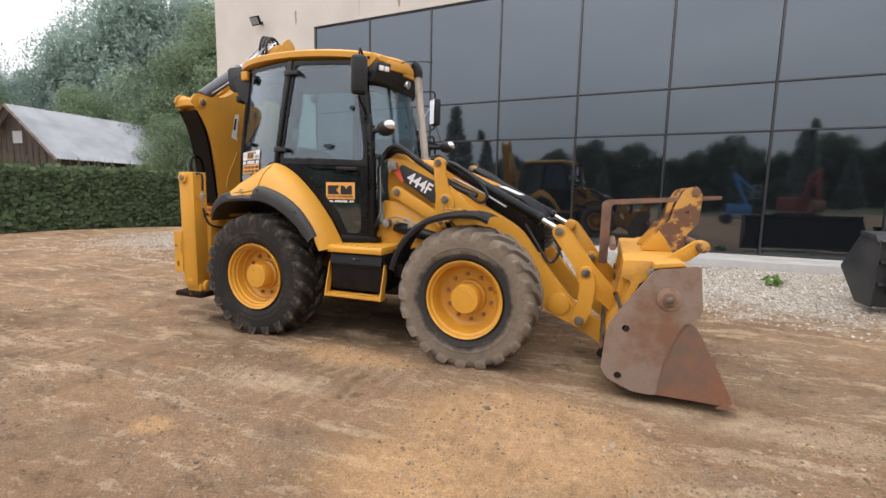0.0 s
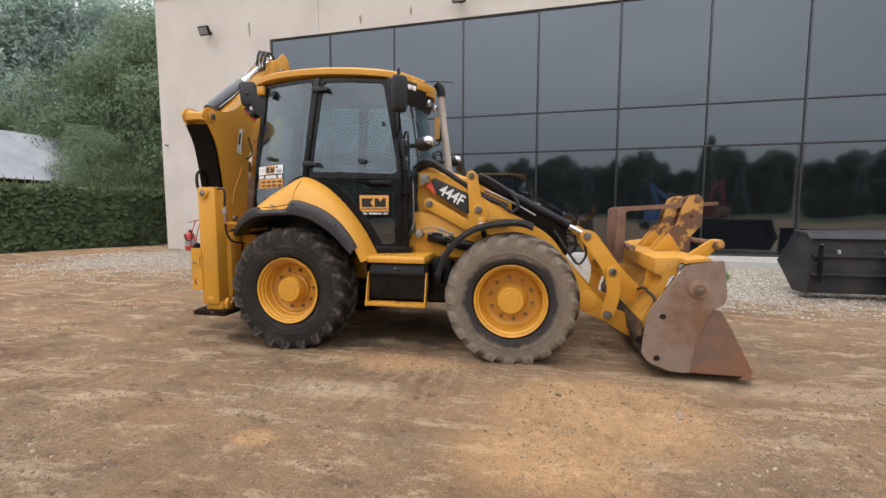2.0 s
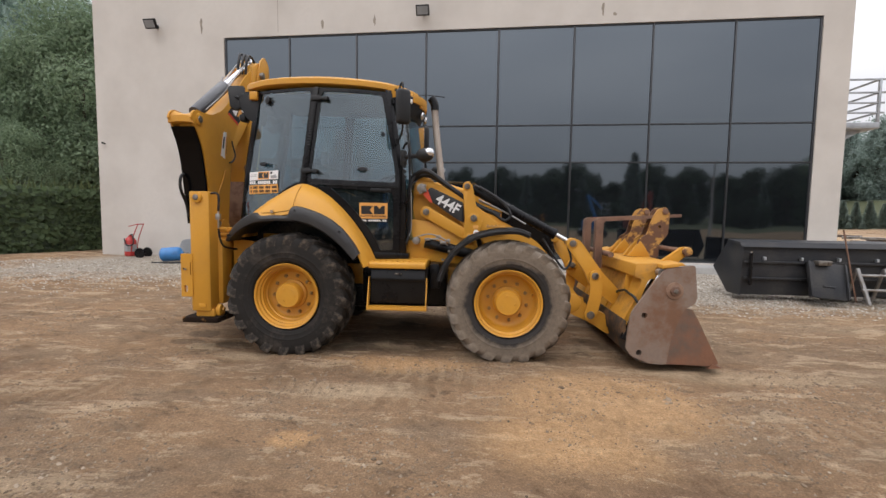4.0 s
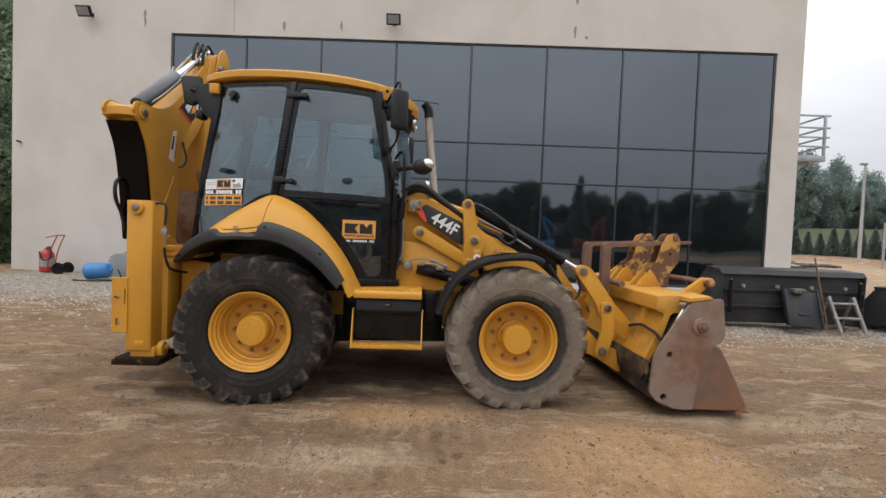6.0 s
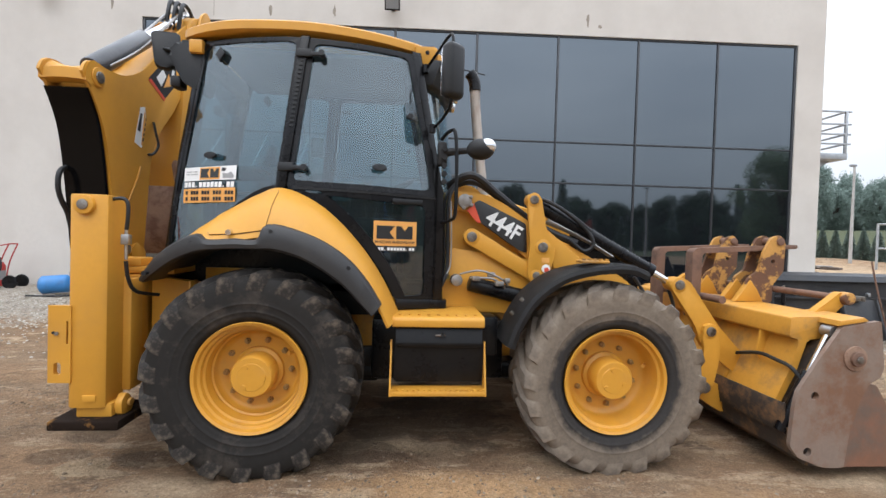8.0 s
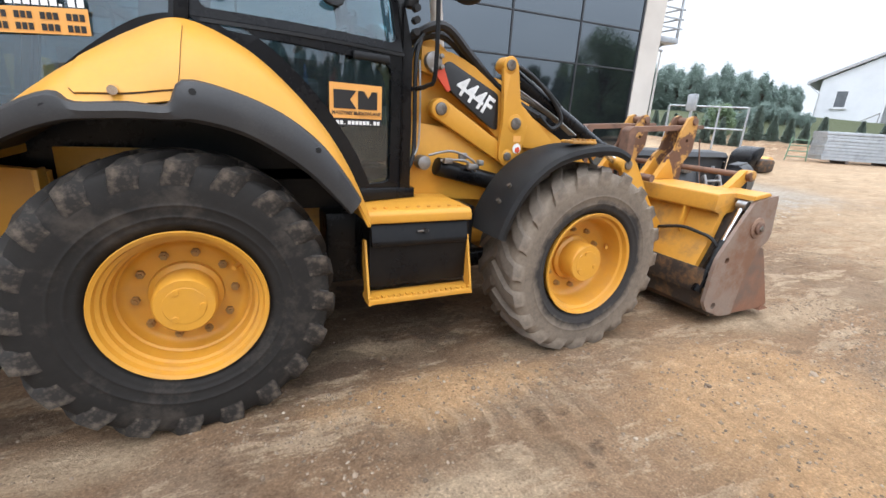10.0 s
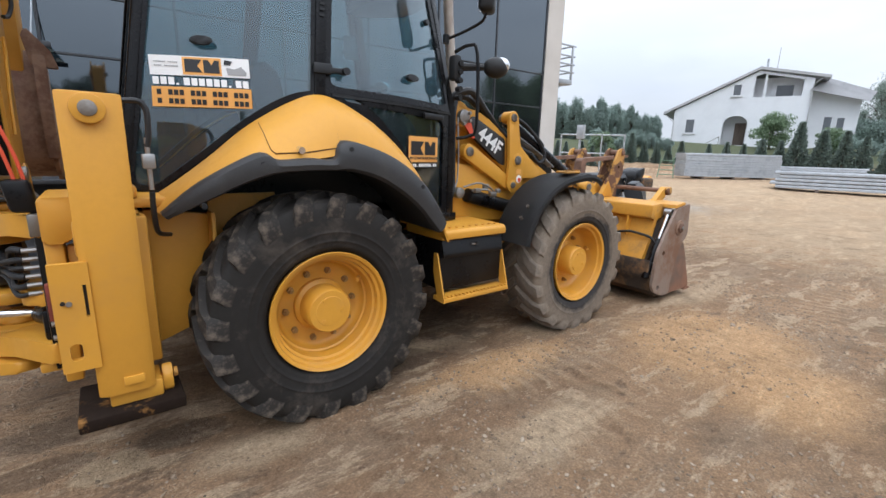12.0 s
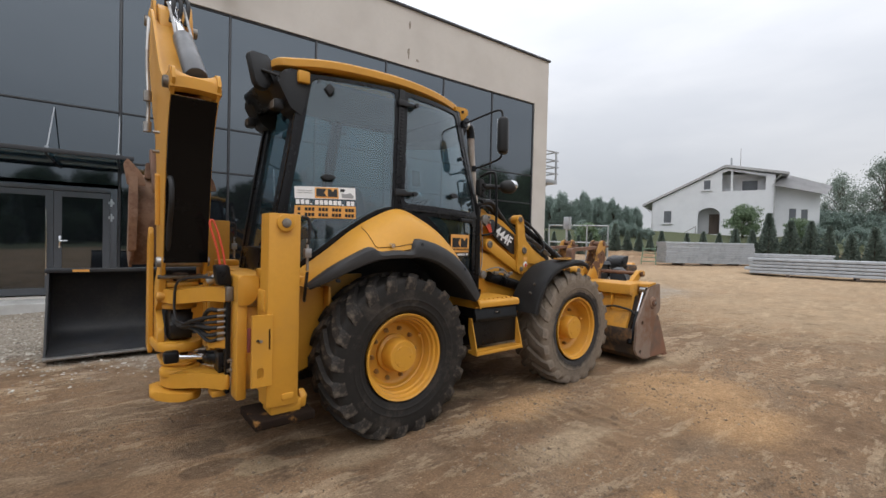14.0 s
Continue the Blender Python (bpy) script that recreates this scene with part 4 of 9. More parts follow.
OUT_NEAR = Matrix.Rotation(radians(90), 4, "X")   # local z to -y
OUT_FAR = Matrix.Rotation(radians(-90), 4, "X")
RZ, FZ = 0.645, 0.63
for x, z, R, rub, ribs, lab in ((-3.57, RZ, 0.69, M_RUBBER, True, "rear wheel with dark lugged tyre and ribbed yellow rim"), (-1.175, FZ, 0.665, M_FRONT_RUBBER, False, "front wheel with dusty grey lugged tyre on a yellow rim")):
    make_wheel(Matrix.Translation((x, 3.865, z)) @ OUT_NEAR @ Matrix.Rotation(radians(25 if ribs else 10), 4, "Z"), R, rub, ribs, lab)
    make_wheel(Matrix.Translation((x, 2 * C - 3.865, z)) @ OUT_FAR @ Matrix.Rotation(radians(70), 4, "Z"), R, rub, ribs, lab)

# axles and chassis
for nm, x, z in (("rear_axle", -3.57, RZ), ("front_axle", -1.175, FZ)):
    bm = B()
    cyl(bm, (x, 3.95, z), (x, 2 * C - 3.95, z), 0.11, 20)
    cyl(bm, (x, 3.92, z), (x, 4.1, z), 0.2, 24)
    cyl(bm, (x, 2 * C - 4.1, z), (x, 2 * C - 3.92, z), 0.2, 24)
    box(bm, (x - 0.24, C - 0.25, z - 0.2), (x + 0.24, C + 0.25, z + 0.22), 0.06)
    part(nm, bm, M_YELLOW_DULL, mach)
bm = B()
prism(bm, [(-4.45, 0.62), (-2.7, 0.62), (-2.2, 0.58), (-0.75, 0.72), (-0.62, 1.0), (-1.3, 1.12), (-4.45, 1.12)], "y", C - 0.46, C + 0.46, 0.02)
part("chassis", bm, M_YELLOW_DULL, mach)
bm = B()
box(bm, (-2.85, 4.14, 0.50), (-1.85, 2 * C - 4.14, 0.95), 0.02)
cyl(bm, (-2.95, 4.35, 0.5), (-1.4, 4.35, 0.52), 0.07, 14)
box(bm, (-3.2, 4.3, 0.42), (-2.8, 5.2, 0.7), 0.03)
part("underbody", bm, M_BLACK, mach)
# yellow skirt plate under the cab and along the engine
for sgn in (0, 1):
    bm = prism(B(), fillet([(-2.72, 1.02), (-2.3, 1.02), (-1.62, 0.98), (-1.45, 1.2), (-1.62, 1.42), (-2.3, 1.5), (-2.36, 1.14), (-2.72, 1.1)], 0.03), "y", 4.24, 4.3, 0.006)
    part("skirt_plate", flipped(bm, C) if sgn else bm, M_YELLOW, mach)

# cab: a black frame round tinted glass; the near side lies in three planes
X_B = -3.47


def cab_y(x, z):
    up, ahead, back = max(0.0, z - 1.88), max(0.0, x - X_B), max(0.0, X_B - x)
    bow = 0.075 * math.sin(math.pi * min(1.0, ahead / 1.1))
    return 3.965 + 0.13 * up + ahead * (0.13 + 0.06 * up) - bow + (0.2 * back + 0.225 * back * back) * (1 - 0.1 * up)


def on_cab(bm):
    """Lays a flat outline on the bowed side of the cab."""
    xs = [v.co.x for v in bm.verts]
    for k in range(15):
        if not min(xs) < -4.35 + 0.14 * k < max(xs):
            continue
        bmesh.ops.bisect_plane(bm, geom=list(bm.verts) + list(bm.edges) + list(bm.faces), plane_co=(-4.35 + 0.14 * k, 0, 0), plane_no=(1, 0, 0))
    return warp(bm, lambda co: (co.x, co.y + cab_y(co.x, co.z), co.z))


fend_top = curve2([(-2.66, 1.06), (-2.76, 1.27), (-2.9, 1.475), (-3.07, 1.66), (-3.24, 1.79), (-3.44, 1.875)], 4)
fend_rear = curve2([(-3.47, 1.875), (-3.64, 1.84), (-3.87, 1.69), (-4.1, 1.49), (-4.36, 1.27)], 4)


def inner(pts, d):
    """An outline drawn in by d."""
    n = len(pts)
    area = sum(pts[i][0] * pts[(i + 1) % n][1] - pts[(i + 1) % n][0] * pts[i][1] for i in range(n))
    s = 1 if area > 0 else -1
    out = []
    for i in range(n):
        p, a, c = Vector(pts[i]), Vector(pts[i - 1]), Vector(pts[(i + 1) % n])
        n1, n2 = (p - a).normalized(), (c - p).normalized()
        m1, m2 = Vector((-n1.y, n1.x)) * s, Vector((-n2.y, n2.x)) * s
        b = m1 + m2
        b = b / max(0.3, b.length_squared / 2) if b.length > 1e-6 else m1
        out.append((p.x + b.x * d, p.y + b.y * d))
    return out


BELT = 1.9
door_up = [(-3.46, BELT), (-2.405, BELT - 0.03), (-2.43, 2.1), (-2.605, 2.965), (-3.345, 2.985)]
door_low = [(-2.405, BELT - 0.03), (-3.46, BELT)] + fend_top[::-1][1:] + [(-2.40, 1.07)]
quarter = [(-3.5, 1.9), (-3.40, 2.985), (-4.17, 3.0), (-4.45, 1.33)] + fend_rear[::-1][1:-1]
for far in (0, 1):
    fl_ = (lambda b: flipped(b, C)) if far else (lambda b: b)
    # door
    door = part("cab_door", fl_(on_cab(plate(B(), door_up, [fillet(inner(door_up, 0.04), 0.05)], "y", 0.0, 0.045))), M_BLACK, mach)
    part("door_panel", fl_(on_cab(plate(B(), door_low, [fillet(inner(door_low, 0.075), 0.05)], "y", 0.004, 0.045))), M_BLACK, door)
    pane(part("glass", fl_(on_cab(prism(B(), inner(door_up, 0.02), "y", 0.012, 0.018))), M_CABGLASS, door), (-3.3, C, 2.2))
    pane(part("glass", fl_(on_cab(prism(B(), inner(door_low, 0.03), "y", 0.016, 0.022))), M_LOWGLASS, door), (-3.3, C, 2.2))
    part("seam", fl_(on_cab(prism(B(), [(-3.41, BELT - 0.005), (-2.40, BELT - 0.035), (-2.4, BELT - 0.05), (-3.41, BELT - 0.022)], "y", -0.006, 0.004))), M_PLASTIC, door)
    # rear quarter window
    qw = part("quarter_frame", fl_(on_cab(plate(B(), quarter, [fillet(inner(quarter, 0.032), 0.06)], "y", 0.0, 0.045))), M_BLACK, mach)
    pane(part("glass", fl_(on_cab(prism(B(), inner(quarter, 0.02), "y", 0.01, 0.016))), M_CABGLASS, qw), (-3.3, C, 2.2))
    # B pillar with ventilation slots, and the hinges
    pillar = part("pillar", fl_(on_cab(prism(B(), [(-3.515, 1.88), (-3.455, 1.88), (-3.345, 2.99), (-3.405, 2.99)], "y", -0.018, 0.07, 0.006))), M_BLACK, mach)
    for k in range(16):
        z = 2.32 + 0.032 * k
        x = -3.483 + 0.099 * (z - 1.88)
        part("slot", fl_(on_cab(box(B(), (x - 0.014, -0.022, z), (x + 0.014, -0.016, z + 0.014)))), M_PLASTIC, pillar)
    for z in (2.03, 2.86):
        x = -3.48 + 0.099 * (z - 1.88)
        bm = box(B(), (x - 0.05, -0.035, z - 0.03), (x + 0.06, -0.01, z + 0.03), 0.008)
        box(bm, (x + 0.04, -0.035, z - 0.022), (x + 0.15, -0.012, z + 0.012), 0.008)
        cyl(bm, (x + 0.135, -0.06, z - 0.005), (x + 0.135, 0.0, z - 0.005), 0.022, 12)
        part("door_hinge", fl_(on_cab(bm)), M_PLASTIC, door)
    for x, z, owner in ((-2.815, 2.055, door), (-4.05, 2.12, qw)):
        part("latch", fl_(on_cab(prism(B(), fillet([(x - 0.055, z), (x - 0.03, z + 0.022), (x + 0.03, z + 0.022), (x + 0.055, z), (x + 0.03, z - 0.022), (x - 0.03, z - 0.022)], 0.01), "y", -0.03, 0.01, 0.006))), M_PLASTIC, owner)
    part("latch", fl_(on_cab(prism(B(), [(-4.06, 2.88), (-4.02, 2.93), (-3.98, 2.88), (-4.02, 2.82)], "y", -0.03, 0.01, 0.006))), M_PLASTIC, qw)
    bm = B()
    cyl(bm, (-2.61, -0.02, 2.465), (-2.61, 0.02, 2.465), 0.02, 14)
    part("knob", fl_(on_cab(bm)), M_PLASTIC, door)
    part("door_pull", fl_(on_cab(box(B(), (-2.72, -0.025, 1.8), (-2.5, 0.0, 1.84), 0.01))), M_PLASTIC, door)
    # A pillar and sill
    bm = on_cab(prism(B(), [(-2.41, 1.07), (-2.33, 1.07), (-2.345, 1.9), (-2.54, 2.99), (-2.61, 2.99), (-2.43, 2.1), (-2.41, 1.9)], "y", -0.004, 0.06, 0.008))
    part("pillar", fl_(bm), M_BLACK, mach)
    part("sill", fl_(on_cab(prism(B(), [(-2.68, 1.04), (-2.30, 1.04), (-2.30, 1.1), (-2.68, 1.12)], "y", -0.01, 0.1, 0.01))), M_BLACK, mach)
    # corner post at the rear
    bm = on_cab(prism(B(), [(-4.495, 1.26), (-4.445, 1.26), (-4.165, 3.02), (-4.215, 3.02)], "y", -0.006, 0.06, 0.008))
    part("pillar", fl_(bm), M_BLACK, mach)

# windscreen, rear window, floor, inside
bm = B()
scr = [(4.3, -2.56), (4.5, -2.4), (C, -2.32), (2 * C - 4.5, -2.4), (2 * C - 4.3, -2.56)]
scr_b = [(4.12, -2.36), (4.36, -2.2), (C, -2.12), (2 * C - 4.36, -2.2), (2 * C - 4.12, -2.36)]
top = [bm.verts.new((x, y, 2.93)) for y, x in curve2(scr, 4)]
bot = [bm.verts.new((x + 0.0, y, 1.25)) for y, x in curve2(scr_b, 4)]
for i in range(len(top) - 1):
    bm.faces.new((bot[i], bot[i + 1], top[i + 1], top[i]))
part("windscreen", bm, M_CABGLASS, mach, "curved tinted windscreen")
bm = B()
vs = [bm.verts.new(p) for p in ((-4.42, 4.4, 1.5), (-4.42, 2 * C - 4.4, 1.5), (-4.17, 2 * C - 4.37, 2.98), (-4.17, 4.37, 2.98))]
bm.faces.new(vs)
part("rear_window", bm, M_CABGLASS, mach, "tinted rear window")
bm = B()
part("rear_sill", box(B(), (-4.46, 4.38, 1.2), (-4.28, 2 * C - 4.38, 1.52), 0.02), M_BLACK, mach)
part("front_header", box(B(), (-2.62, 4.3, 2.9), (-2.5, 2 * C - 4.3, 2.99), 0.02), M_BLACK, mach)
box(bm, (-4.28, 4.3, 1.12), (-2.38, 2 * C - 4.3, 1.2), 0.01)
part("cab_floor", bm, M_BLACK, mach)
bm = B()
box(bm, (-3.55, C - 0.26, 1.52), (-3.02, C + 0.26, 1.66), 0.05)
prism(bm, fillet([(-3.62, 1.6), (-3.46, 1.6), (-3.52, 2.0), (-3.56, 2.12), (-3.68, 2.12), (-3.72, 1.95)], 0.05), "y", C - 0.27, C + 0.27, 0.04)
box(bm, (-3.4, C - 0.18, 1.2), (-3.1, C + 0.18, 1.52), 0.03)
for s in (-1, 1):
    box(bm, (-3.5, C + s * 0.33 - 0.05, 1.72), (-3.1, C + s * 0.33 + 0.05, 1.8), 0.02)
part("operator_seat", bm, M_SEAT, mach)
bm = B()
prism(bm, fillet([(-2.62, 1.2), (-2.3, 1.2), (-2.34, 1.78), (-2.5, 1.9), (-2.66, 1.82)], 0.04), "y", C - 0.16, C + 0.16, 0.02)
box(bm, (-3.5, 2 * C - 4.5, 1.2), (-2.7, 2 * C - 4.32, 1.75), 0.04)
box(bm, (-3.9, 4.4, 1.2), (-3.62, 2 * C - 4.4, 1.6), 0.04)
part("console", bm, M_INTERIOR, mach)
bm = B()
m = Matrix.Translation((-2.74, C, 1.98)) @ Matrix.Rotation(radians(-28), 4, "Y")
lathe(bm, [(0.014 * math.sin(a), 0.19 + 0.014 * math.cos(a)) for a in np.linspace(0, 2 * math.pi, 9)], 32, m)
for k in range(3):
    a = 2 * math.pi * k / 3
    tube(bm, [m @ Vector((0, 0, -0.02)), m @ Vector((0.19 * math.cos(a), 0.19 * math.sin(a), 0))], 0.01, 6, False)
cyl(bm, m @ Vector((0, 0, 0.01)), m @ Vector((0, 0, -0.2)), 0.03, 12)
part("steering_wheel", bm, M_PLASTIC, mach)
part("window_plate", on_cab(prism(B(), fillet([(-3.3, 2.11), (-3.215, 2.11), (-3.215, 2.25), (-3.3, 2.25)], 0.012), "y", 0.02, 0.03)), M_INTERIOR, mach, "small dark grey plate behind the door glass")

# roof with its yellow rim, visor and lamps
edge = [(-4.38, 4.78, 3.175), (-4.38, 4.52, 3.14), (-4.3, 4.34, 3.105), (-4.0, 4.2, 3.115), (-3.6, 4.12, 3.11), (-3.25, 4.11, 3.103), (-2.9, 4.175, 3.095), (-2.6, 4.285, 3.083), (-2.44, 4.365, 3.066), (-2.35, 4.44, 3.05), (-2.28, 4.7, 3.07)]
edge = [tuple(v) for v in smooth_path(edge, 3)]
loop = edge + [(x, 2 * C - y, z) for x, y, z in edge[::-1]]
bm = B()
rings = []
for inset, dz in ((0.03, -0.08), (0.0, -0.07), (0.0, -0.014), (0.02, 0.0), (0.14, 0.03), (0.35, 0.045)):
    rings.append([bm.verts.new((x + (-3.3 - x) * inset * 0.6, y + (C - y) * inset, z + dz)) for x, y, z in loop])
for p, q in zip(rings, rings[1:]):
    for i in range(len(loop)):
        bm.faces.new((p[i], p[(i + 1) % len(loop)], q[(i + 1) % len(loop)], q[i]))
bm.faces.new(rings[0][::-1])
bm.faces.new(rings[-1])
roof = part("cab_roof", bm, M_YELLOW, mach)
part("headliner", box(B(), (-4.1, 4.3, 2.93), (-2.5, 2 * C - 4.3, 2.965)), M_INTERIOR, roof)
for y in (4.32, 2 * C - 4.32):
    part("corner_tab", box(B(), (-4.27, y - 0.035, 2.9), (-4.17, y + 0.035, 3.0), 0.012), M_YELLOW, roof)
    part("corner_block", prism(B(), fillet([(-2.59, 3.045), (-2.565, 2.925), (-2.48, 2.91), (-2.4, 2.995), (-2.42, 3.05)], 0.015), "y", y - 0.05 if y < C else y - 0.03, y + 0.03 if y < C else y + 0.05, 0.01), M_YELLOW, roof)
bm = prism(B(), fillet([(-4.47, 2.95), (-4.45, 2.98), (-4.15, 2.98), (-4.15, 2.82), (-4.36, 2.76)], 0.03), "y", 4.4, 2 * C - 4.4, 0.02)
part("rear_visor", bm, M_BLACK, roof)
# front visor: a bowed black underside, yellow fascia and lamps let into its corners
bow = [(-2.42, 4.27), (-2.385, 4.275), (-2.31, 4.41), (-2.225, 4.62), (-2.19, C)]
bow = bow + [(x, 2 * C - y) for x, y in bow[-2::-1]]
bm = prism(B(), bow + [(-2.6, 2 * C - 4.3), (-2.6, 4.3)], "z", 2.72, 2.96, 0.02)
part("visor", warp(bm, lambda co: (co.x - 0.45 * max(0.0, 2.86 - co.z), co.y, co.z + (0.03 if co.z < 2.8 and abs(co.y - C) > 0.3 else 0.0))), M_PLASTIC, roof, "black front visor under the cab roof")
for s in (0, 1):
    fm = (lambda b: flipped(b, C)) if s else (lambda b: b)
    seg = [(-2.305, 4.42), (-2.216, 4.62), (-2.183, C - 0.002)]
    part("fascia", fm(prism(B(), seg + [(x - 0.1, y) for x, y in seg[::-1]], "z", 2.9, 3.0, 0.008)), M_YELLOW, roof)
    part("lower_lip", fm(prism(B(), [(-2.224, 4.6), (-2.182, C - 0.002), (-2.23, C - 0.002), (-2.26, 4.6)], "z", 2.87, 2.9, 0.006)), M_YELLOW, roof)
    for f in (0.28, 0.72):
        x, y = -2.385 + 0.075 * f, 4.275 + 0.135 * f
        m = Matrix.Translation((x, y, 2.895)) @ Matrix.Rotation(math.atan2(0.135, 0.075) - radians(90), 4, "Z")
        part("work_lamp", fm(warp(box(B(), (-0.01, -0.026, -0.026), (0.014, 0.026, 0.026), 0.006), lambda co: m @ co)), M_WHITE, roof)
    part("round_lamp", fm(cyl(B(), (-2.24, 4.66, 2.79), (-2.2, 4.655, 2.785), 0.045, 18, bev=0.008)), M_LAMPGLASS, roof)
for y in (4.42, 2 * C - 4.42):
    part("lamp_hood", prism(B(), fillet([(-4.44, 2.9), (-4.36, 3.0), (-4.16, 3.0), (-4.2, 2.62), (-4.32, 2.68)], 0.03), "y", y - 0.1, y + 0.14, 0.03), M_PLASTIC, roof)
    wl = part("work_lamp", box(B(), (-4.44, y - 0.06, 2.66), (-4.36, y + 0.06, 2.75), 0.02), M_PLASTIC, roof)
    part("lens", box(B(), (-4.444, y - 0.045, 2.675), (-4.439, y + 0.045, 2.735)), M_PIN, wl)
    s = -1 if y < C else 1
    bm = prism(B(), [(0.0, 1.3), (0.0, 3.0), (0.13, 3.0), (0.17, 1.3)], "x", -0.03, 0.0)
    part("rear_post", warp(bm, lambda co: (-4.45 + 0.165 * (co.z - 1.3) + co.x, C + s * (0.42 + 0.005 * (co.z - 1.3) - co.y), co.z)), M_BLACK, mach)
part("roof_bolt", cyl(B(), (-2.49, 4.26, 3.0), (-2.49, 4.275, 3.0), 0.016, 12), M_BLACK, roof)
part("aerial", tube(B(), [(-2.32, 4.6, 3.0), (-2.2, 4.65, 3.04), (-1.95, 4.75, 3.04)], 0.006, 5), M_BLACK, roof)

# mirrors: a tall one on two bent arms, a lamp pod below, one at the rear corner
def tall_mirror(far):
    fl_ = (lambda b: flipped(b, C)) if far else (lambda b: b)
    bm = B()
    tube(bm, [(-2.5, 4.24, 2.86), (-2.42, 4.05, 2.92), (-2.36, 3.88, 2.96), (-2.335, 3.83, 2.94), (-2.335, 3.82, 2.84)], 0.011, 8, True, 4)
    a = part("mirror_arm", fl_(bm), M_BLACK, mach)
    part("brace", fl_(tube(B(), [(-2.44, 4.13, 2.38), (-2.38, 3.98, 2.42), (-2.34, 3.84, 2.47), (-2.335, 3.82, 2.54)], 0.011, 8, True, 4)), M_BLACK, a)
    for z, x, y in ((2.86, -2.5, 4.23), (2.38, -2.44, 4.12)):
        part("clamp", fl_(cyl(B(), (x, y, z - 0.03), (x, y, z + 0.03), 0.025, 10)), M_BLACK, a)
    m = Matrix.Translation((-2.34, 3.825, 2.695)) @ Matrix.Rotation(radians(-52), 4, "Z")
    part("mirror", fl_(warp(box(B(), (-0.035, -0.078, -0.185), (0.07, 0.078, 0.185), 0.04, 3), lambda co: m @ co)), M_PLASTIC, a, "tall black mirror housing")
    part("mirror_glass", fl_(warp(box(B(), (-0.039, -0.058, -0.16), (-0.036, 0.058, 0.16), 0.001, 1), lambda co: m @ co)), M_CHROME, a)
    bm = B()
    tube(bm, [(-2.37, 4.12, 2.2), (-2.28, 4.03, 2.2), (-2.17, 3.96, 2.2)], lambda s: 0.035 - 0.015 * s, 8)
    box(bm, (-2.4, 4.06, 2.1), (-2.33, 4.14, 2.28), 0.02)
    h = part("headlamp", fl_(bm), M_PLASTIC, mach, "black headlamp pod with a clear lens")
    m = Matrix.Translation((-2.105, 3.935, 2.205)) @ Matrix.Rotation(radians(-12), 4, "Z")
    bm = B()
    bmesh.ops.create_uvsphere(bm, u_segments=20, v_segments=12, radius=1.0, matrix=m @ Matrix.Diagonal((0.1, 0.08, 0.075, 1)))
    part("housing", fl_(bm), M_PLASTIC, h)
    bm = B()
    bmesh.ops.create_uvsphere(bm, u_segments=20, v_segments=12, radius=1.0, matrix=m @ Matrix.Translation((0.045, 0.0, 0.02)) @ Matrix.Diagonal((0.068, 0.07, 0.058, 1)))
    part("lens", fl_(bm), M_LAMPGLASS, h)
    part("grab_handle", fl_(tube(B(), [(-2.37, 4.1, 2.3), (-2.32, 4.0, 2.34), (-2.28, 3.95, 2.28), (-2.27, 3.94, 1.78), (-2.3, 3.98, 1.7), (-2.36, 4.06, 1.68)], 0.013, 8, True, 4)), M_BLACK, mach)
    for k in range(5):
        part("switch", fl_(cyl(B(), (-2.35, 4.04, 1.98 + 0.06 * k), (-2.35, 4.09, 1.98 + 0.06 * k), 0.02, 8)), M_PLASTIC, mach)


tall_mirror(0)
tall_mirror(1)
bm = B()
tube(bm, [(-4.2, 4.36, 2.9), (-4.36, 4.38, 2.93), (-4.52, 4.44, 2.97)], 0.016, 8)
mir3 = part("mirror_arm", bm, M_BLACK, mach)
m = Matrix.Translation((-4.53, 4.467, 2.97)) @ Matrix.Rotation(radians(20), 4, "Z") @ Matrix.Rotation(radians(-10), 4, "X")
part("mirror", warp(prism(B(), fillet([(-0.1, 0.13), (0.1, 0.15), (0.1, -0.06), (0.05, -0.16), (-0.06, -0.15)], 0.03), "y", -0.03, 0.03, 0.015), lambda co: m @ co), M_PLASTIC, mir3, "black rear corner mirror housing")
part("mirror_glass", warp(prism(B(), fillet([(-0.085, 0.115), (0.085, 0.13), (0.085, -0.055), (0.045, -0.14), (-0.05, -0.13)], 0.02), "y", 0.031, 0.034), lambda co: m @ co), M_CHROME, mir3)

# rear fender: yellow shell, black flare, hatch with a lock
F_TOP = curve2([(-4.385, 1.255), (-4.24, 1.365), (-4.07, 1.51), (-3.87, 1.69), (-3.64, 1.835), (-3.47, 1.88), (-3.25, 1.795), (-3.07, 1.655), (-2.9, 1.465), (-2.76, 1.25), (-2.64, 1.0)], 6)
F_LOW = curve2([(-4.33, 1.232), (-4.2, 1.36), (-4.05, 1.455), (-3.89, 1.51), (-3.68, 1.515), (-3.5, 1.54), (-3.30, 1.555), (-3.12, 1.49), (-2.95, 1.36), (-2.82, 1.19), (-2.71, 0.98)], 6)


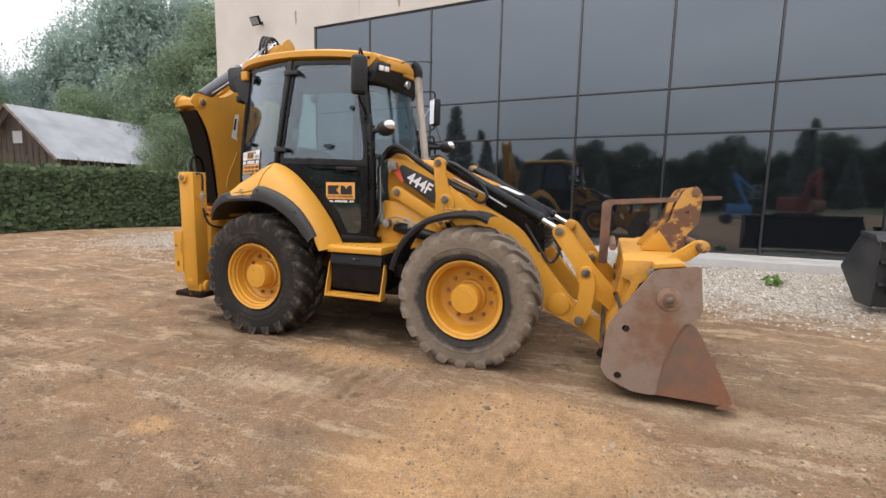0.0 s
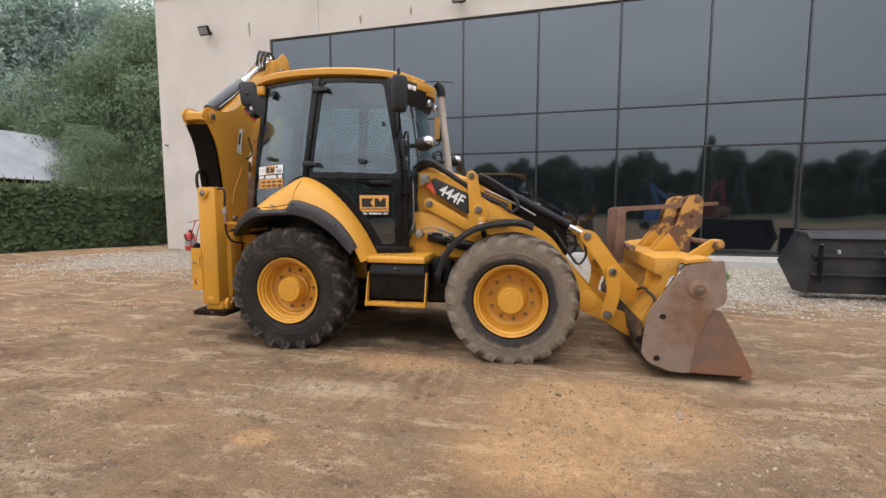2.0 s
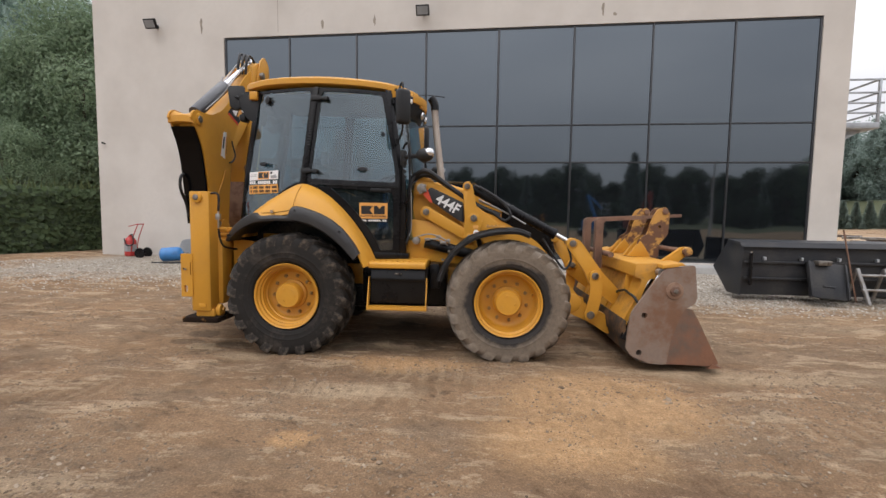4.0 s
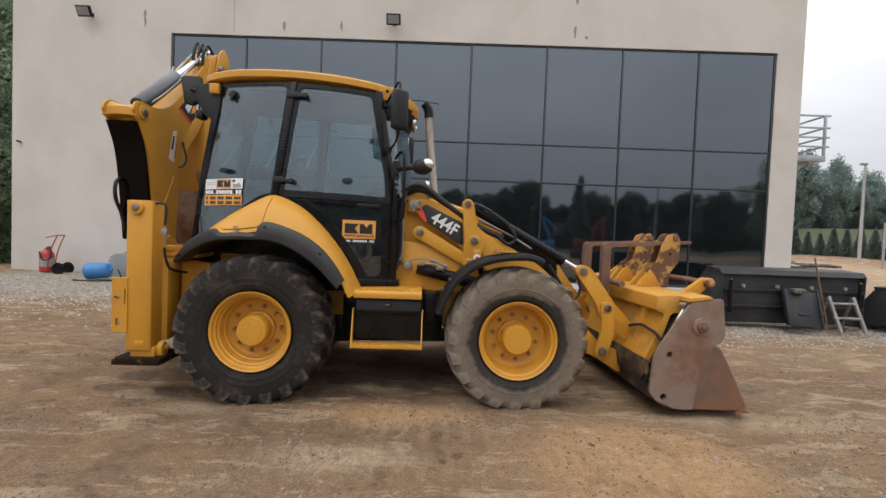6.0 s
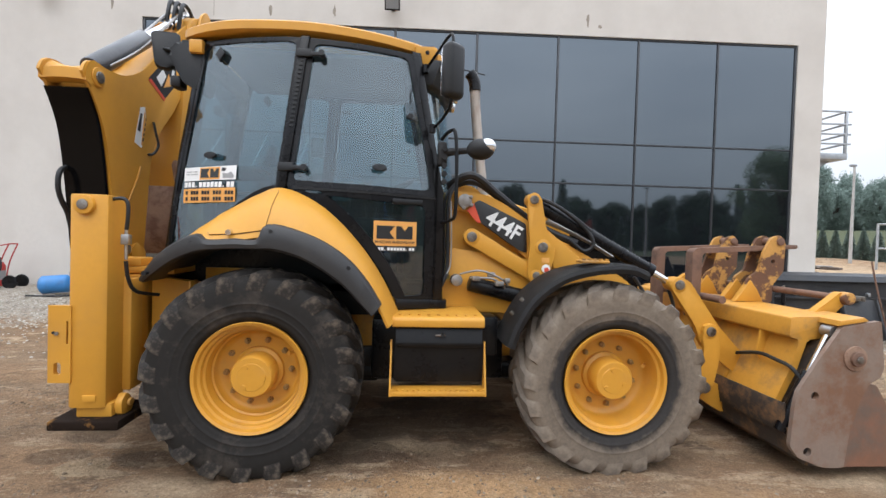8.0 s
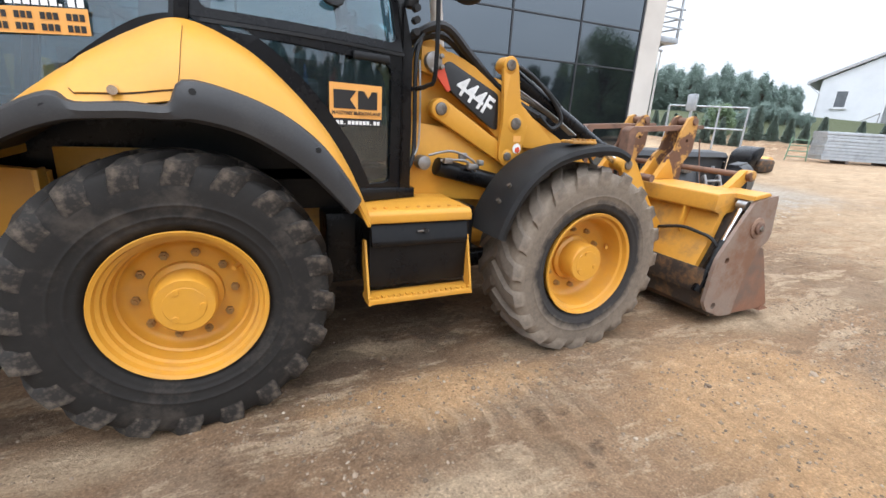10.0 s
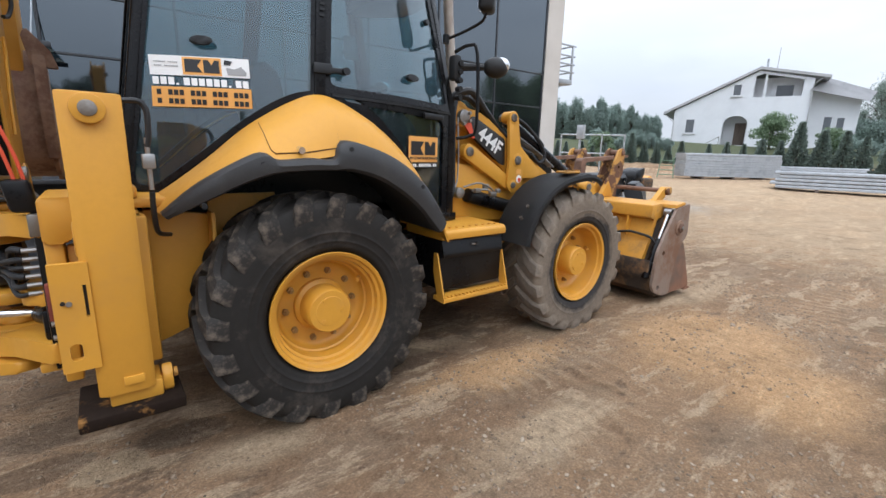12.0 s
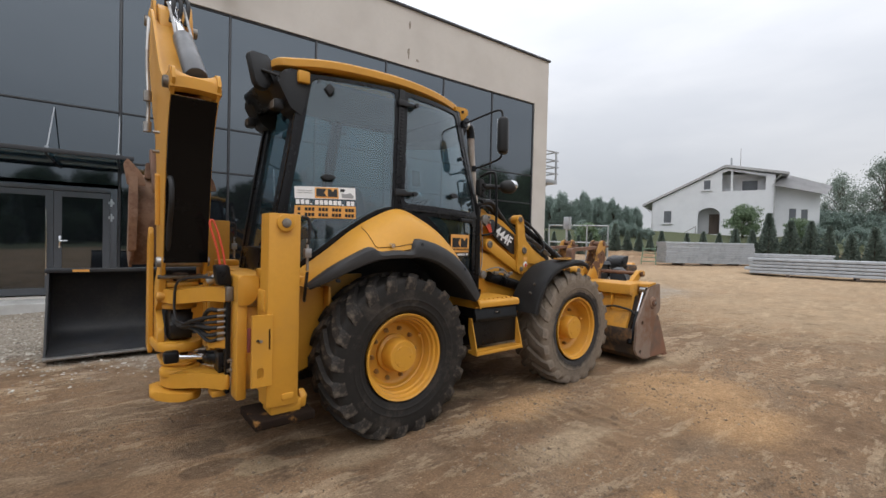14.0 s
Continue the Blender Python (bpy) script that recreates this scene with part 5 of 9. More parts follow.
def fender_point(i, s, lift=0.0):
    """A place on the fender: i along the arch, s from the cab (0) to the flare (1)."""
    k = min(int(i), len(F_TOP) - 2)
    (x0, z0), (x1, z1) = [Vector(L[k]).lerp(Vector(L[k + 1]), i - k) for L in (F_TOP, F_LOW)]
    y0, y1 = cab_y(x0, min(z0, 1.88)) - 0.015, 3.668 + 1.35 * max(0.0, -3.95 - x1) ** 2
    bulge = 0.055 * math.sin(math.pi * min(1, s)) * math.sin(math.pi * (i + 4) / (len(F_TOP) + 7))
    d = Vector((x0 + 3.5, z0 - 0.6)).normalized()
    k = bulge + lift
    return (x0 + (x1 - x0) * s + d.x * k * 0.8, y0 + (y1 - y0) * s - k * 0.7, z0 + (z1 - z0) * s + d.y * k * 0.8)


def sheet(rows, thick=0.0, far=0):
    bm = B()
    vr = [[bm.verts.new(p) for p in r] for r in rows]
    for a, b in zip(vr, vr[1:]):
        for i in range(len(a) - 1):
            bm.faces.new((a[i], a[i + 1], b[i + 1], b[i]))
    if thick:
        bmesh.ops.recalc_face_normals(bm, faces=bm.faces)
        bmesh.ops.solidify(bm, geom=list(bm.faces), thickness=thick)
    return flipped(bm, C) if far else bm


def flare_rows():
    top = curve2([(-4.335, 1.24), (-4.2, 1.372), (-4.05, 1.472), (-3.915, 1.535), (-3.84, 1.505), (-3.68, 1.515), (-3.54, 1.515), (-3.48, 1.605), (-3.3, 1.575), (-3.12, 1.5), (-2.97, 1.39), (-2.86, 1.26), (-2.77, 1.12)], 4)
    low = curve2([(-4.318, 1.228), (-4.175, 1.312), (-4.025, 1.395), (-3.89, 1.445), (-3.79, 1.462), (-3.66, 1.47), (-3.54, 1.47), (-3.44, 1.465), (-3.28, 1.425), (-3.13, 1.345), (-3.0, 1.25), (-2.9, 1.15), (-2.815, 1.06)], 4)
    rows = []
    for s, y in ((-0.05, 3.70), (0.0, 3.655), (0.12, 3.64), (0.55, 3.63), (0.92, 3.635), (1.0, 3.65), (0.9, 3.72), (0.75, 4.15)):
        rows.append([(a[0] + (b[0] - a[0]) * s, y + 1.1 * max(0.0, -3.9 - a[0]) ** 2, a[1] + (b[1] - a[1]) * s) for a, b in zip(top, low)])
    return rows


for far in (0, 1):
    n = len(F_TOP)
    fd = part("rear_fender", sheet([[fender_point(i, s) for i in range(n)] for s in (0, 0.1, 0.25, 0.4, 0.55, 0.7, 0.85, 1.0)], 0.015, far), M_YELLOW, mach)
    part("flare", sheet(flare_rows(), 0.01, far), M_FENDER, fd, "black plastic wheel arch flare")
    i0, i1 = 19, 31
    span = ((0.1, 1.0), (0.13, 0.45), (0.2, 0.08), (0.35, 0.0), (0.5, 0.0), (0.7, 0.0), (0.86, 0.12), (0.92, 0.6))
    part("hatch", sheet([[fender_point(i0 + c + (i1 - 1 - i0 - 2 * c) * q / 12, s, 0.007) for q in range(13)] for s, c in span], 0.006, far), M_YELLOW, fd, "yellow fender hatch lid")
    part("hatch_gap", sheet([[fender_point(i0 - 0.06 + c + (i1 - 1 - i0 - 2 * c + 0.12) * q / 12, 0.5 + (s - 0.5) * 1.012, 0.0025) for q in range(13)] for s, c in span], 0.002, far), M_GREASE, fd)
    bm = prism(B(), F_TOP + [(-2.7, 0.95), (-4.25, 0.95)], "y", 4.3, 4.33)
    part("inner_arch", flipped(bm, C) if far else bm, M_BLACK, fd)
    bm = cyl(B(), (-3.715, 3.655, 1.562), (-3.715, 3.75, 1.575), 0.018, 14)
    part("lock", flipped(bm, C) if far else bm, M_CHROME, fd)
    for x, z in ((-3.92, 1.49), (-3.45, 1.575), (-2.97, 1.36), (-4.19, 1.3)):
        bm = cyl(B(), (x, 3.625, z), (x, 3.66, z), 0.014, 8)
        part("bolt", flipped(bm, C) if far else bm, M_PLASTIC, fd)

# step box and footstep
def step_tread(x0, x1, y0, y1, z, t):
    bm = box(B(), (x0, y0, z - t), (x1, y1, z), 0.008)
    n = int((x1 - x0) / 0.035)
    for i in range(n):
        x = x0 + (i + 0.5) * (x1 - x0) / n
        box(bm, (x - 0.01, y0 + 0.004, z), (x + 0.008, y0 + 0.03, z + 0.012))
    return bm


for far in (0, 1):
    fl_ = (lambda b: flipped(b, C)) if far else (lambda b: b)
    part("tool_box", fl_(prism(B(), fillet([(-2.67, 0.58), (-2.06, 0.58), (-2.05, 0.95), (-2.67, 0.95)], 0.012), "y", 3.82, 4.22, 0.012)), M_BLACK, mach, "black tool box with a lid latch")
    st = part("step_top", fl_(prism(B(), fillet([(3.77, 0.962), (3.77, 1.012), (3.79, 1.032), (4.24, 1.04), (4.24, 0.962)], 0.01), "x", -2.69, -2.065, 0.006)), M_YELLOW, mach)
    for i in range(9):
        part("stud", fl_(cyl(B(), (-2.64 + 0.065 * i, 3.84, 1.03), (-2.64 + 0.065 * i, 3.84, 1.042), 0.012, 8)), M_YELLOW_DULL, st)
    part("box_lid", fl_(prism(B(), fillet([(3.84, 0.955), (3.815, 0.955), (3.785, 0.85), (3.79, 0.825), (3.84, 0.82)], 0.008), "x", -2.665, -2.075, 0.004)), M_BLACK, st, "glossy black sloping box lid")
    part("latch", fl_(box(B(), (-2.4, 3.782, 0.9), (-2.33, 3.802, 0.912), 0.004)), M_STEEL, st)
    part("latch_knob", fl_(cyl(B(), (-2.35, 3.775, 0.907), (-2.35, 3.8, 0.907), 0.014, 10)), M_PLASTIC, st)
    fs = part("footstep", fl_(step_tread(-2.7, -2.05, 3.72, 3.86, 0.545, 0.035)), M_YELLOW, mach)
    for x in (-2.695, -2.055):
        part("hanger", fl_(prism(B(), [(3.72, 0.51), (3.80, 0.51), (3.86, 0.72), (3.86, 0.86), (3.82, 0.86)], "x", x - 0.006, x + 0.006)), M_YELLOW, fs)
    part("step_plate", fl_(box(B(), (-2.68, 3.83, 0.962), (-2.66, 4.2, 1.02), 0.004)), M_YELLOW_DULL, st)
    part("battery_box", fl_(box(B(), (-2.04, 3.98, 0.72), (-1.93, 4.2, 1.0), 0.01)), M_BLACK, mach)

# hood with black grille and exhaust
bm = prism(B(), [(-2.28, 1.1), (-2.28, 1.97), (-1.9, 1.95), (-1.5, 1.82), (-1.2, 1.70), (-1.1, 1.55), (-1.1, 1.05)], "y", 4.5, 2 * C - 4.5, 0.05, 3)
part("hood", bm, M_YELLOW, mach)
bm = prism(B(), fillet([(-1.22, 1.70), (-0.85, 1.55), (-0.62, 1.38), (-0.58, 1.0), (-1.2, 0.95)], 0.06), "y", 4.48, 2 * C - 4.48, 0.04, 3)
gr = part("grille", bm, M_BLACK, mach, "black louvred engine grille")
for k in range(7):
    z = 1.05 + 0.045 * k
    part("louvre", box(B(), (-0.6, 4.55, z), (-0.57, 2 * C - 4.55, z + 0.02), 0.004), M_PLASTIC, gr)
bm = B()
warp(prism(bm, [(-1.12, 4.62), (-0.9, 4.62), (-0.9, 2 * C - 4.62), (-1.12, 2 * C - 4.62)], "z", 0.0, 0.004), lambda co: (co.x, co.y, 1.672 + co.z - 0.42 * (co.x + 1.12)))
part("decal", bm, M_WHITE, gr)
bm = B()
tube(bm, [(-1.96, 4.6, 1.92), (-1.98, 4.6, 2.1), (-2.03, 4.6, 2.5), (-2.055, 4.6, 2.75), (-2.06, 4.6, 2.86)], 0.042, 16)
ex = part("exhaust_pipe", bm, M_EXHAUST, mach, "heat-stained vertical exhaust pipe")
part("rain_bend", tube(B(), [(-2.06, 4.6, 2.84), (-2.065, 4.6, 2.9), (-2.08, 4.6, 2.95), (-2.11, 4.6, 2.99)], 0.05, 16), M_BLACK, ex)
part("collar", cyl(B(), (-1.955, 4.6, 1.9), (-1.965, 4.6, 1.97), 0.06, 18), M_STEEL, ex)

# loader: towers, arms, levers, rams
YA = 4.22   # outer face of the near arm
pa, pb, pc, pd = (-2.17, 1.86), (-2.11, 1.585), (-1.635, 1.885), (-1.555, 1.52)
pe = (-1.6, 1.30)
p1, p2, p3, p4 = (-0.42, 1.25), (-0.165, 0.885), (0.155, 0.585), (-0.2, 0.435)
for far in (0, 1):
    fl_ = (lambda b: flipped(b, C)) if far else (lambda b: b)
    # tower plate
    tw = part("loader_tower", fl_(prism(B(), fillet([(-2.29, 1.42), (-2.27, 1.92), (-2.2, 2.0), (-2.08, 1.99), (-1.9, 1.8), (-1.62, 1.55), (-1.55, 1.2), (-1.75, 1.15)], 0.05), "y", YA + 0.1, YA + 0.2, 0.006)), M_YELLOW, mach)
    arm = curve2([(-2.24, 1.94), (-1.95, 1.9), (-1.62, 1.70), (-1.3, 1.53), (-1.0, 1.37), (-0.78, 1.22), (-0.6, 0.98), (-0.42, 0.75), (-0.2, 0.52), (0.02, 0.42)], 4) + [(0.05, 0.2)] + curve2([(0.02, 0.2), (-0.23, 0.35), (-0.42, 0.43), (-0.6, 0.54), (-0.82, 0.78), (-1.05, 1.0), (-1.4, 1.22), (-1.75, 1.5), (-2.05, 1.74), (-2.24, 1.8)], 4)
    arm_ob = part("loader_arm", fl_(prism(B(), arm, "y", YA + 0.012, YA + 0.13, 0.01)), M_YELLOW, mach)
    part("boss", fl_(cyl(B(), (-0.4, YA - 0.006, 0.555), (-0.4, YA + 0.05, 0.555), 0.108, 32, bev=0.008)), M_YELLOW, arm_ob)
    # black panel carrying the model number
    pnl = [(-2.1, 1.84), (-2.06, 1.875), (-1.68, 1.70), (-1.665, 1.47), (-1.73, 1.49), (-2.04, 1.70)]
    part("panel", fl_(prism(B(), fillet(pnl, 0.02), "y", YA - 0.006, YA + 0.03, 0.004)), M_PRINTBLACK, arm_ob)
    part("panel_corner", fl_(prism(B(), [(-2.15, 1.79), (-2.10, 1.85), (-2.04, 1.7), (-2.06, 1.69)], "y", YA - 0.009, YA + 0.01)), M_RED, arm_ob)
    # parallel link and upright lever
    part("parallel_link", fl_(prism(B(), capsule(pb, pe, 0.065, 0.055), "y", YA - 0.03, YA + 0.03, 0.008)), M_YELLOW, mach)
    lever = fillet([(-1.69, 1.92), (-1.62, 1.95), (-1.575, 1.9), (-1.53, 1.66), (-1.45, 1.5), (-1.50, 1.28), (-1.60, 1.22), (-1.67, 1.28), (-1.655, 1.55)], 0.04)
    lv = part("lever", fl_(prism(B(), lever, "y", YA - 0.055, YA - 0.025, 0.006)), M_YELLOW, mach)
    part("brace", fl_(prism(B(), [(-1.52, 1.66), (-1.22, 1.42), (-1.24, 1.35), (-1.46, 1.36)], "y", YA - 0.04, YA + 0.02, 0.006)), M_YELLOW, lv)
    # bell crank and crescent link
    crank = fillet([(-0.5, 1.24), (-0.44, 1.32), (-0.34, 1.29), (-0.08, 0.93), (0.22, 0.62), (0.2, 0.54), (0.12, 0.51), (-0.22, 0.77), (-0.27, 0.92)], 0.05)
    part("bell_crank", fl_(prism(B(), crank, "y", YA - 0.05, YA - 0.005, 0.008)), M_YELLOW, mach)
    cres = curve2([(-0.22, 0.93), (-0.14, 0.94), (-0.09, 0.86), (-0.08, 0.7), (-0.11, 0.52), (-0.15, 0.4), (-0.22, 0.37), (-0.27, 0.42), (-0.24, 0.55), (-0.21, 0.7), (-0.23, 0.84), (-0.22, 0.93)][:-1], 3)
    part("crescent_link", fl_(prism(B(), cres, "y", YA - 0.085, YA - 0.052, 0.006)), M_YELLOW, mach)
    for (x, z), r, y in ((pa, 0.055, YA - 0.03), (pb, 0.04, YA - 0.045), (pc, 0.035, YA - 0.07), (pd, 0.04, YA - 0.07), (pe, 0.03, YA - 0.07), (p1, 0.04, YA - 0.065), (p2, 0.04, YA - 0.1), (p3, 0.045, YA - 0.065), (p4, 0.045, YA - 0.1)):
        pn = part("pin", fl_(cyl(B(), (x, y, z), (x, YA + 0.1, z), r, 18, bev=0.006)), M_PIN if r < 0.05 else M_STEEL, arm_ob)
        if r < 0.045:
            part("pin_collar", fl_(cyl(B(), (x, y + 0.012, z), (x, YA + 0.05, z), r * 1.55, 20, bev=0.004)), M_YELLOW, arm_ob)
    part("warning_label", fl_(box(B(), (-1.56, YA - 0.0575, 1.4), (-1.5, YA - 0.055, 1.44))), M_ORANGE, lv)
    part("warning_label", fl_(prism(B(), ring2((-1.525, 1.355), 0.035, 8), "y", YA - 0.0575, YA - 0.055)), M_WHITE, lv)
    part("warning_label", fl_(prism(B(), ring2((-1.52, 1.345), 0.022, 5), "y", YA - 0.0595, YA - 0.057)), M_RED, lv)
    # tilt ram: barrel and chromed rod along the top
    a, b = Vector((-1.58, YA + 0.09, 1.87)), Vector((p1[0], YA + 0.06, p1[1]))
    d = (b - a).normalized()
    ram = part("tilt_ram", fl_(cyl(B(), a, a + d * 1.1, 0.055, 18, bev=0.008)), M_BLACK, mach, "black hydraulic tilt ram")
    part("rod", fl_(cyl(B(), a + d * 1.09, b, 0.028, 14)), M_CHROME, ram)
    part("gland", fl_(cyl(B(), a + d * 1.06, a + d * 1.115, 0.062, 18, bev=0.006)), M_BLACK, ram)
    for f in (0.2, 0.5, 0.8):
        part("clamp", fl_(cyl(B(), a + d * f, a + d * (f + 0.03), 0.0585, 18)), M_BLACK, ram)
    part("rod_eye", fl_(cyl(B(), (b.x, YA, b.z), (b.x, YA + 0.11, b.z), 0.055, 18, bev=0.006)), M_YELLOW, ram)
    # lift ram low beside the frame
    a, b = Vector((-2.22, YA - 0.04, 1.25)), Vector((-0.95, YA + 0.06, 0.95))
    d = (b - a).normalized()
    ram = part("lift_ram", fl_(cyl(B(), a + d * 0.1, a + d * 0.9, 0.06, 18, bev=0.008)), M_BLACK, mach, "black hydraulic lift ram")
    part("ram_eye", fl_(cyl(B(), (a.x, YA - 0.07, a.z), (a.x, YA + 0.02, a.z), 0.045, 18, bev=0.008)), M_STEEL, ram)
    part("rod", fl_(cyl(B(), a + d * 0.85, b, 0.03, 14)), M_CHROME, ram)
    bm = B()
    tube(bm, [(-2.2, YA - 0.08, 1.3), (-2.05, YA - 0.1, 1.33), (-1.9, YA - 0.09, 1.28), (-1.82, YA - 0.06, 1.22)], 0.008, 8)
    tube(bm, [(-2.12, YA - 0.09, 1.27), (-1.95, YA - 0.1, 1.27), (-1.85, YA - 0.08, 1.2)], 0.009, 8)
    box(bm, (-1.99, YA - 0.1, 1.28), (-1.93, YA - 0.07, 1.32), 0.008)
    part("fitting", fl_(bm), M_STEEL, ram)
    # hoses
    bm = B()
    tube(bm, [(-2.3, YA + 0.05, 1.98), (-2.12, YA - 0.02, 2.06), (-1.9, YA + 0.02, 1.92), (-1.7, YA + 0.06, 1.78), (-1.5, YA + 0.05, 1.66), (-1.25, YA + 0.04, 1.56)], 0.03, 8)
    tube(bm, [(-2.3, YA + 0.1, 1.96), (-2.1, YA + 0.05, 2.02), (-1.85, YA + 0.08, 1.88), (-1.6, YA + 0.1, 1.72), (-1.3, YA + 0.1, 1.58)], 0.026, 8)
    tube(bm, [(-1.55, YA + 0.02, 1.9), (-1.4, YA - 0.0, 1.83), (-1.2, YA + 0.0, 1.68), (-1.13, YA - 0.01, 1.56), (-1.2, YA, 1.5), (-1.32, YA, 1.58)], 0.016, 8)
    tube(bm, [(-1.5, YA + 0.03, 1.89), (-1.3, YA + 0.0, 1.77), (-1.15, YA, 1.66)], 0.014, 8)
    tube(bm, [(-0.75, YA + 0.05, 1.3), (-0.62, YA + 0.02, 1.1), (-0.5, YA + 0.0, 0.95), (-0.42, YA + 0.02, 1.05), (-0.45, YA + 0.05, 1.2)], 0.014, 8)
    tube(bm, [(-2.26, YA - 0.02, 1.97), (-2.3, YA - 0.05, 1.82), (-2.295, YA - 0.06, 1.4), (-2.31, YA - 0.08, 1.28), (-2.37, YA - 0.1, 1.16)], 0.014, 8)
    tube(bm, [(-2.24, YA - 0.02, 2.0), (-2.325, YA - 0.03, 1.85), (-2.32, YA - 0.04, 1.45), (-2.33, YA - 0.05, 1.2)], 0.011, 8)
    part("hydraulic_hose", fl_(bm), M_HOSE, mach, "bundle of black hydraulic hoses")
    for k in range(3):
        part("hydraulic_line", fl_(tube(B(), [(-1.5, YA + 0.02 + 0.03 * k, 1.74 - 0.01 * k), (-1.2, YA + 0.02 + 0.03 * k, 1.6), (-0.95, YA + 0.02 + 0.03 * k, 1.46)], 0.009, 6)), M_STEEL, mach)
    bm = B()
    tube(bm, [(-2.285, YA - 0.075, 1.85), (-2.275, YA - 0.085, 1.6), (-2.275, YA - 0.085, 1.38), (-2.3, YA - 0.09, 1.3)], 0.006, 6)
    part("hydraulic_line", fl_(bm), M_STEEL, mach)
    # bolted washer on the arm's upper pin, fittings on the lift ram
    for dx, dz in ((0.045, 0.03), (-0.01, -0.055), (0.05, -0.03)):
        part("washer_bolt", fl_(cyl(B(), (pa[0] + dx, YA - 0.045, pa[1] + dz), (pa[0] + dx, YA - 0.01, pa[1] + dz), 0.015, 8, bev=0.003)), M_STEEL, arm_ob)
    for x, z, w in ((-2.08, 1.27, 0.03), (-1.9, 1.235, 0.035), (-1.84, 1.26, 0.02)):
        part("fitting", fl_(box(B(), (x - w, YA - 0.13, z - 0.018), (x + w, YA - 0.09, z + 0.018), 0.006)), M_STEEL, ram)
    # front fender
    fpath = curve2([(-1.93, 0.86), (-1.87, 1.02), (-1.76, 1.19), (-1.58, 1.33), (-1.35, 1.40), (-1.1, 1.415), (-0.96, 1.37)], 5)
    bm = B()
    rows = []
    for off, y in ((-0.055, 3.668), (-0.025, 3.66), (0.0, 3.672), (0.012, 3.72), (0.012, 3.87), (0.002, 4.03)):
        row = []
        for x, z in fpath:
            dd = Vector((x + 1.175, z - 0.6)).normalized()
            row.append(bm.verts.new((x + dd.x * off, y, z + dd.y * off)))
        rows.append(row)
    for q, r in zip(rows, rows[1:]):
        for i in range(len(q) - 1):
            bm.faces.new((q[i], q[i + 1], r[i + 1], r[i]))
    bmesh.ops.solidify(bm, geom=list(bm.faces), thickness=0.012)
    ff = part("front_fender", fl_(bm), M_FENDER, mach, "black plastic fender over the front wheel")
    part("grip_plate", fl_(step_tread(-1.42, -1.22, 3.72, 3.84, 1.445, 0.02)), M_YELLOW_DULL, ff, "serrated yellow grip plate")
    part("support", fl_(tube(B(), [(-1.5, 4.1, 1.3), (-1.45, 4.2, 1.1), (-1.4, 4.3, 0.9)], 0.03, 8)), M_BLACK, ff)
    for x, z in ((-1.87, 1.06), (-1.8, 1.15)):
        part("bolt", fl_(cyl(B(), (x - 0.02, 3.78, z + 0.02), (x + 0.0, 3.78, z), 0.014, 8)), M_PIN, ff)

# model number, white on the black panel
def lettering(text, size, m, material, parent, name="lettering", depth=0.002):
    cu = bpy.data.curves.new(name, "FONT")
    cu.body, cu.size, cu.extrude, cu.align_x, cu.align_y = text, size, depth, "CENTER", "CENTER"
    cu.offset = size * 0.022
    tmp = bpy.data.objects.new(name, cu)
    scene.collection.objects.link(tmp)
    dg = bpy.context.evaluated_depsgraph_get()
    me = bpy.data.meshes.new_from_object(tmp.evaluated_get(dg))
    bpy.data.objects.remove(tmp)
    me.transform(m)
    me.materials.clear()
    me.materials.append(material)
    ob = new(name, me)
    ob.parent = parent
    ob.matrix_parent_inverse = PLACE[parent].inverted()
    PLACE[ob] = Matrix.Identity(4)
    return ob


UP_NEAR = Matrix.Rotation(radians(90), 4, "X")
arms = [o for o in mach.children if o.name.startswith("loader_arm")]
lettering("444F", 0.168, Matrix.Translation((-1.86, YA - 0.008, 1.675)) @ Matrix.Rotation(radians(29), 4, "Y") @ UP_NEAR @ Matrix.Diagonal((0.9, 1, 1, 1)), M_WHITE, arms[0])

# front bucket (multi-purpose): steel side plates, rusty clam, yellow back
ys, ye = 3.56, 2 * C - 3.56
side = fillet([(0.355, 1.045), (0.643, 1.09), (0.68, 0.76), (0.655, 0.7), (0.575, 0.655), (0.52, 0.56), (0.445, 0.32), (0.41, 0.075), (0.25, 0.08), (0.07, 0.15), (0.008, 0.23), (0.03, 0.5), (0.05, 0.6), (0.2, 0.83)], 0.025)
clam = fillet([(0.46, 0.6), (0.56, 0.655), (0.64, 0.645), (0.705, 0.54), (0.785, 0.38), (0.925, 0.1), (0.87, 0.075), (0.40, 0.08)], 0.02)
bkt = part("bucket_back", prism(B(), fillet([(0.13, 1.08), (0.12, 0.94), (0.2, 0.92), (0.13, 0.7), (0.0, 0.42), (0.03, 0.3), (0.07, 0.3), (0.05, 0.42), (0.18, 0.68), (0.26, 0.92), (0.56, 0.95), (0.56, 1.09)], 0.015), "y", ys + 0.16, ye - 0.16, 0.01), M_YELLOW_DULL, mach)
part("bucket_floor", prism(B(), [(0.02, 0.34), (0.05, 0.16), (0.16, 0.08), (0.9, 0.06), (0.9, 0.085), (0.18, 0.105), (0.08, 0.18), (0.05, 0.34)], "y", ys + 0.03, ye - 0.03), M_GREASE, bkt)
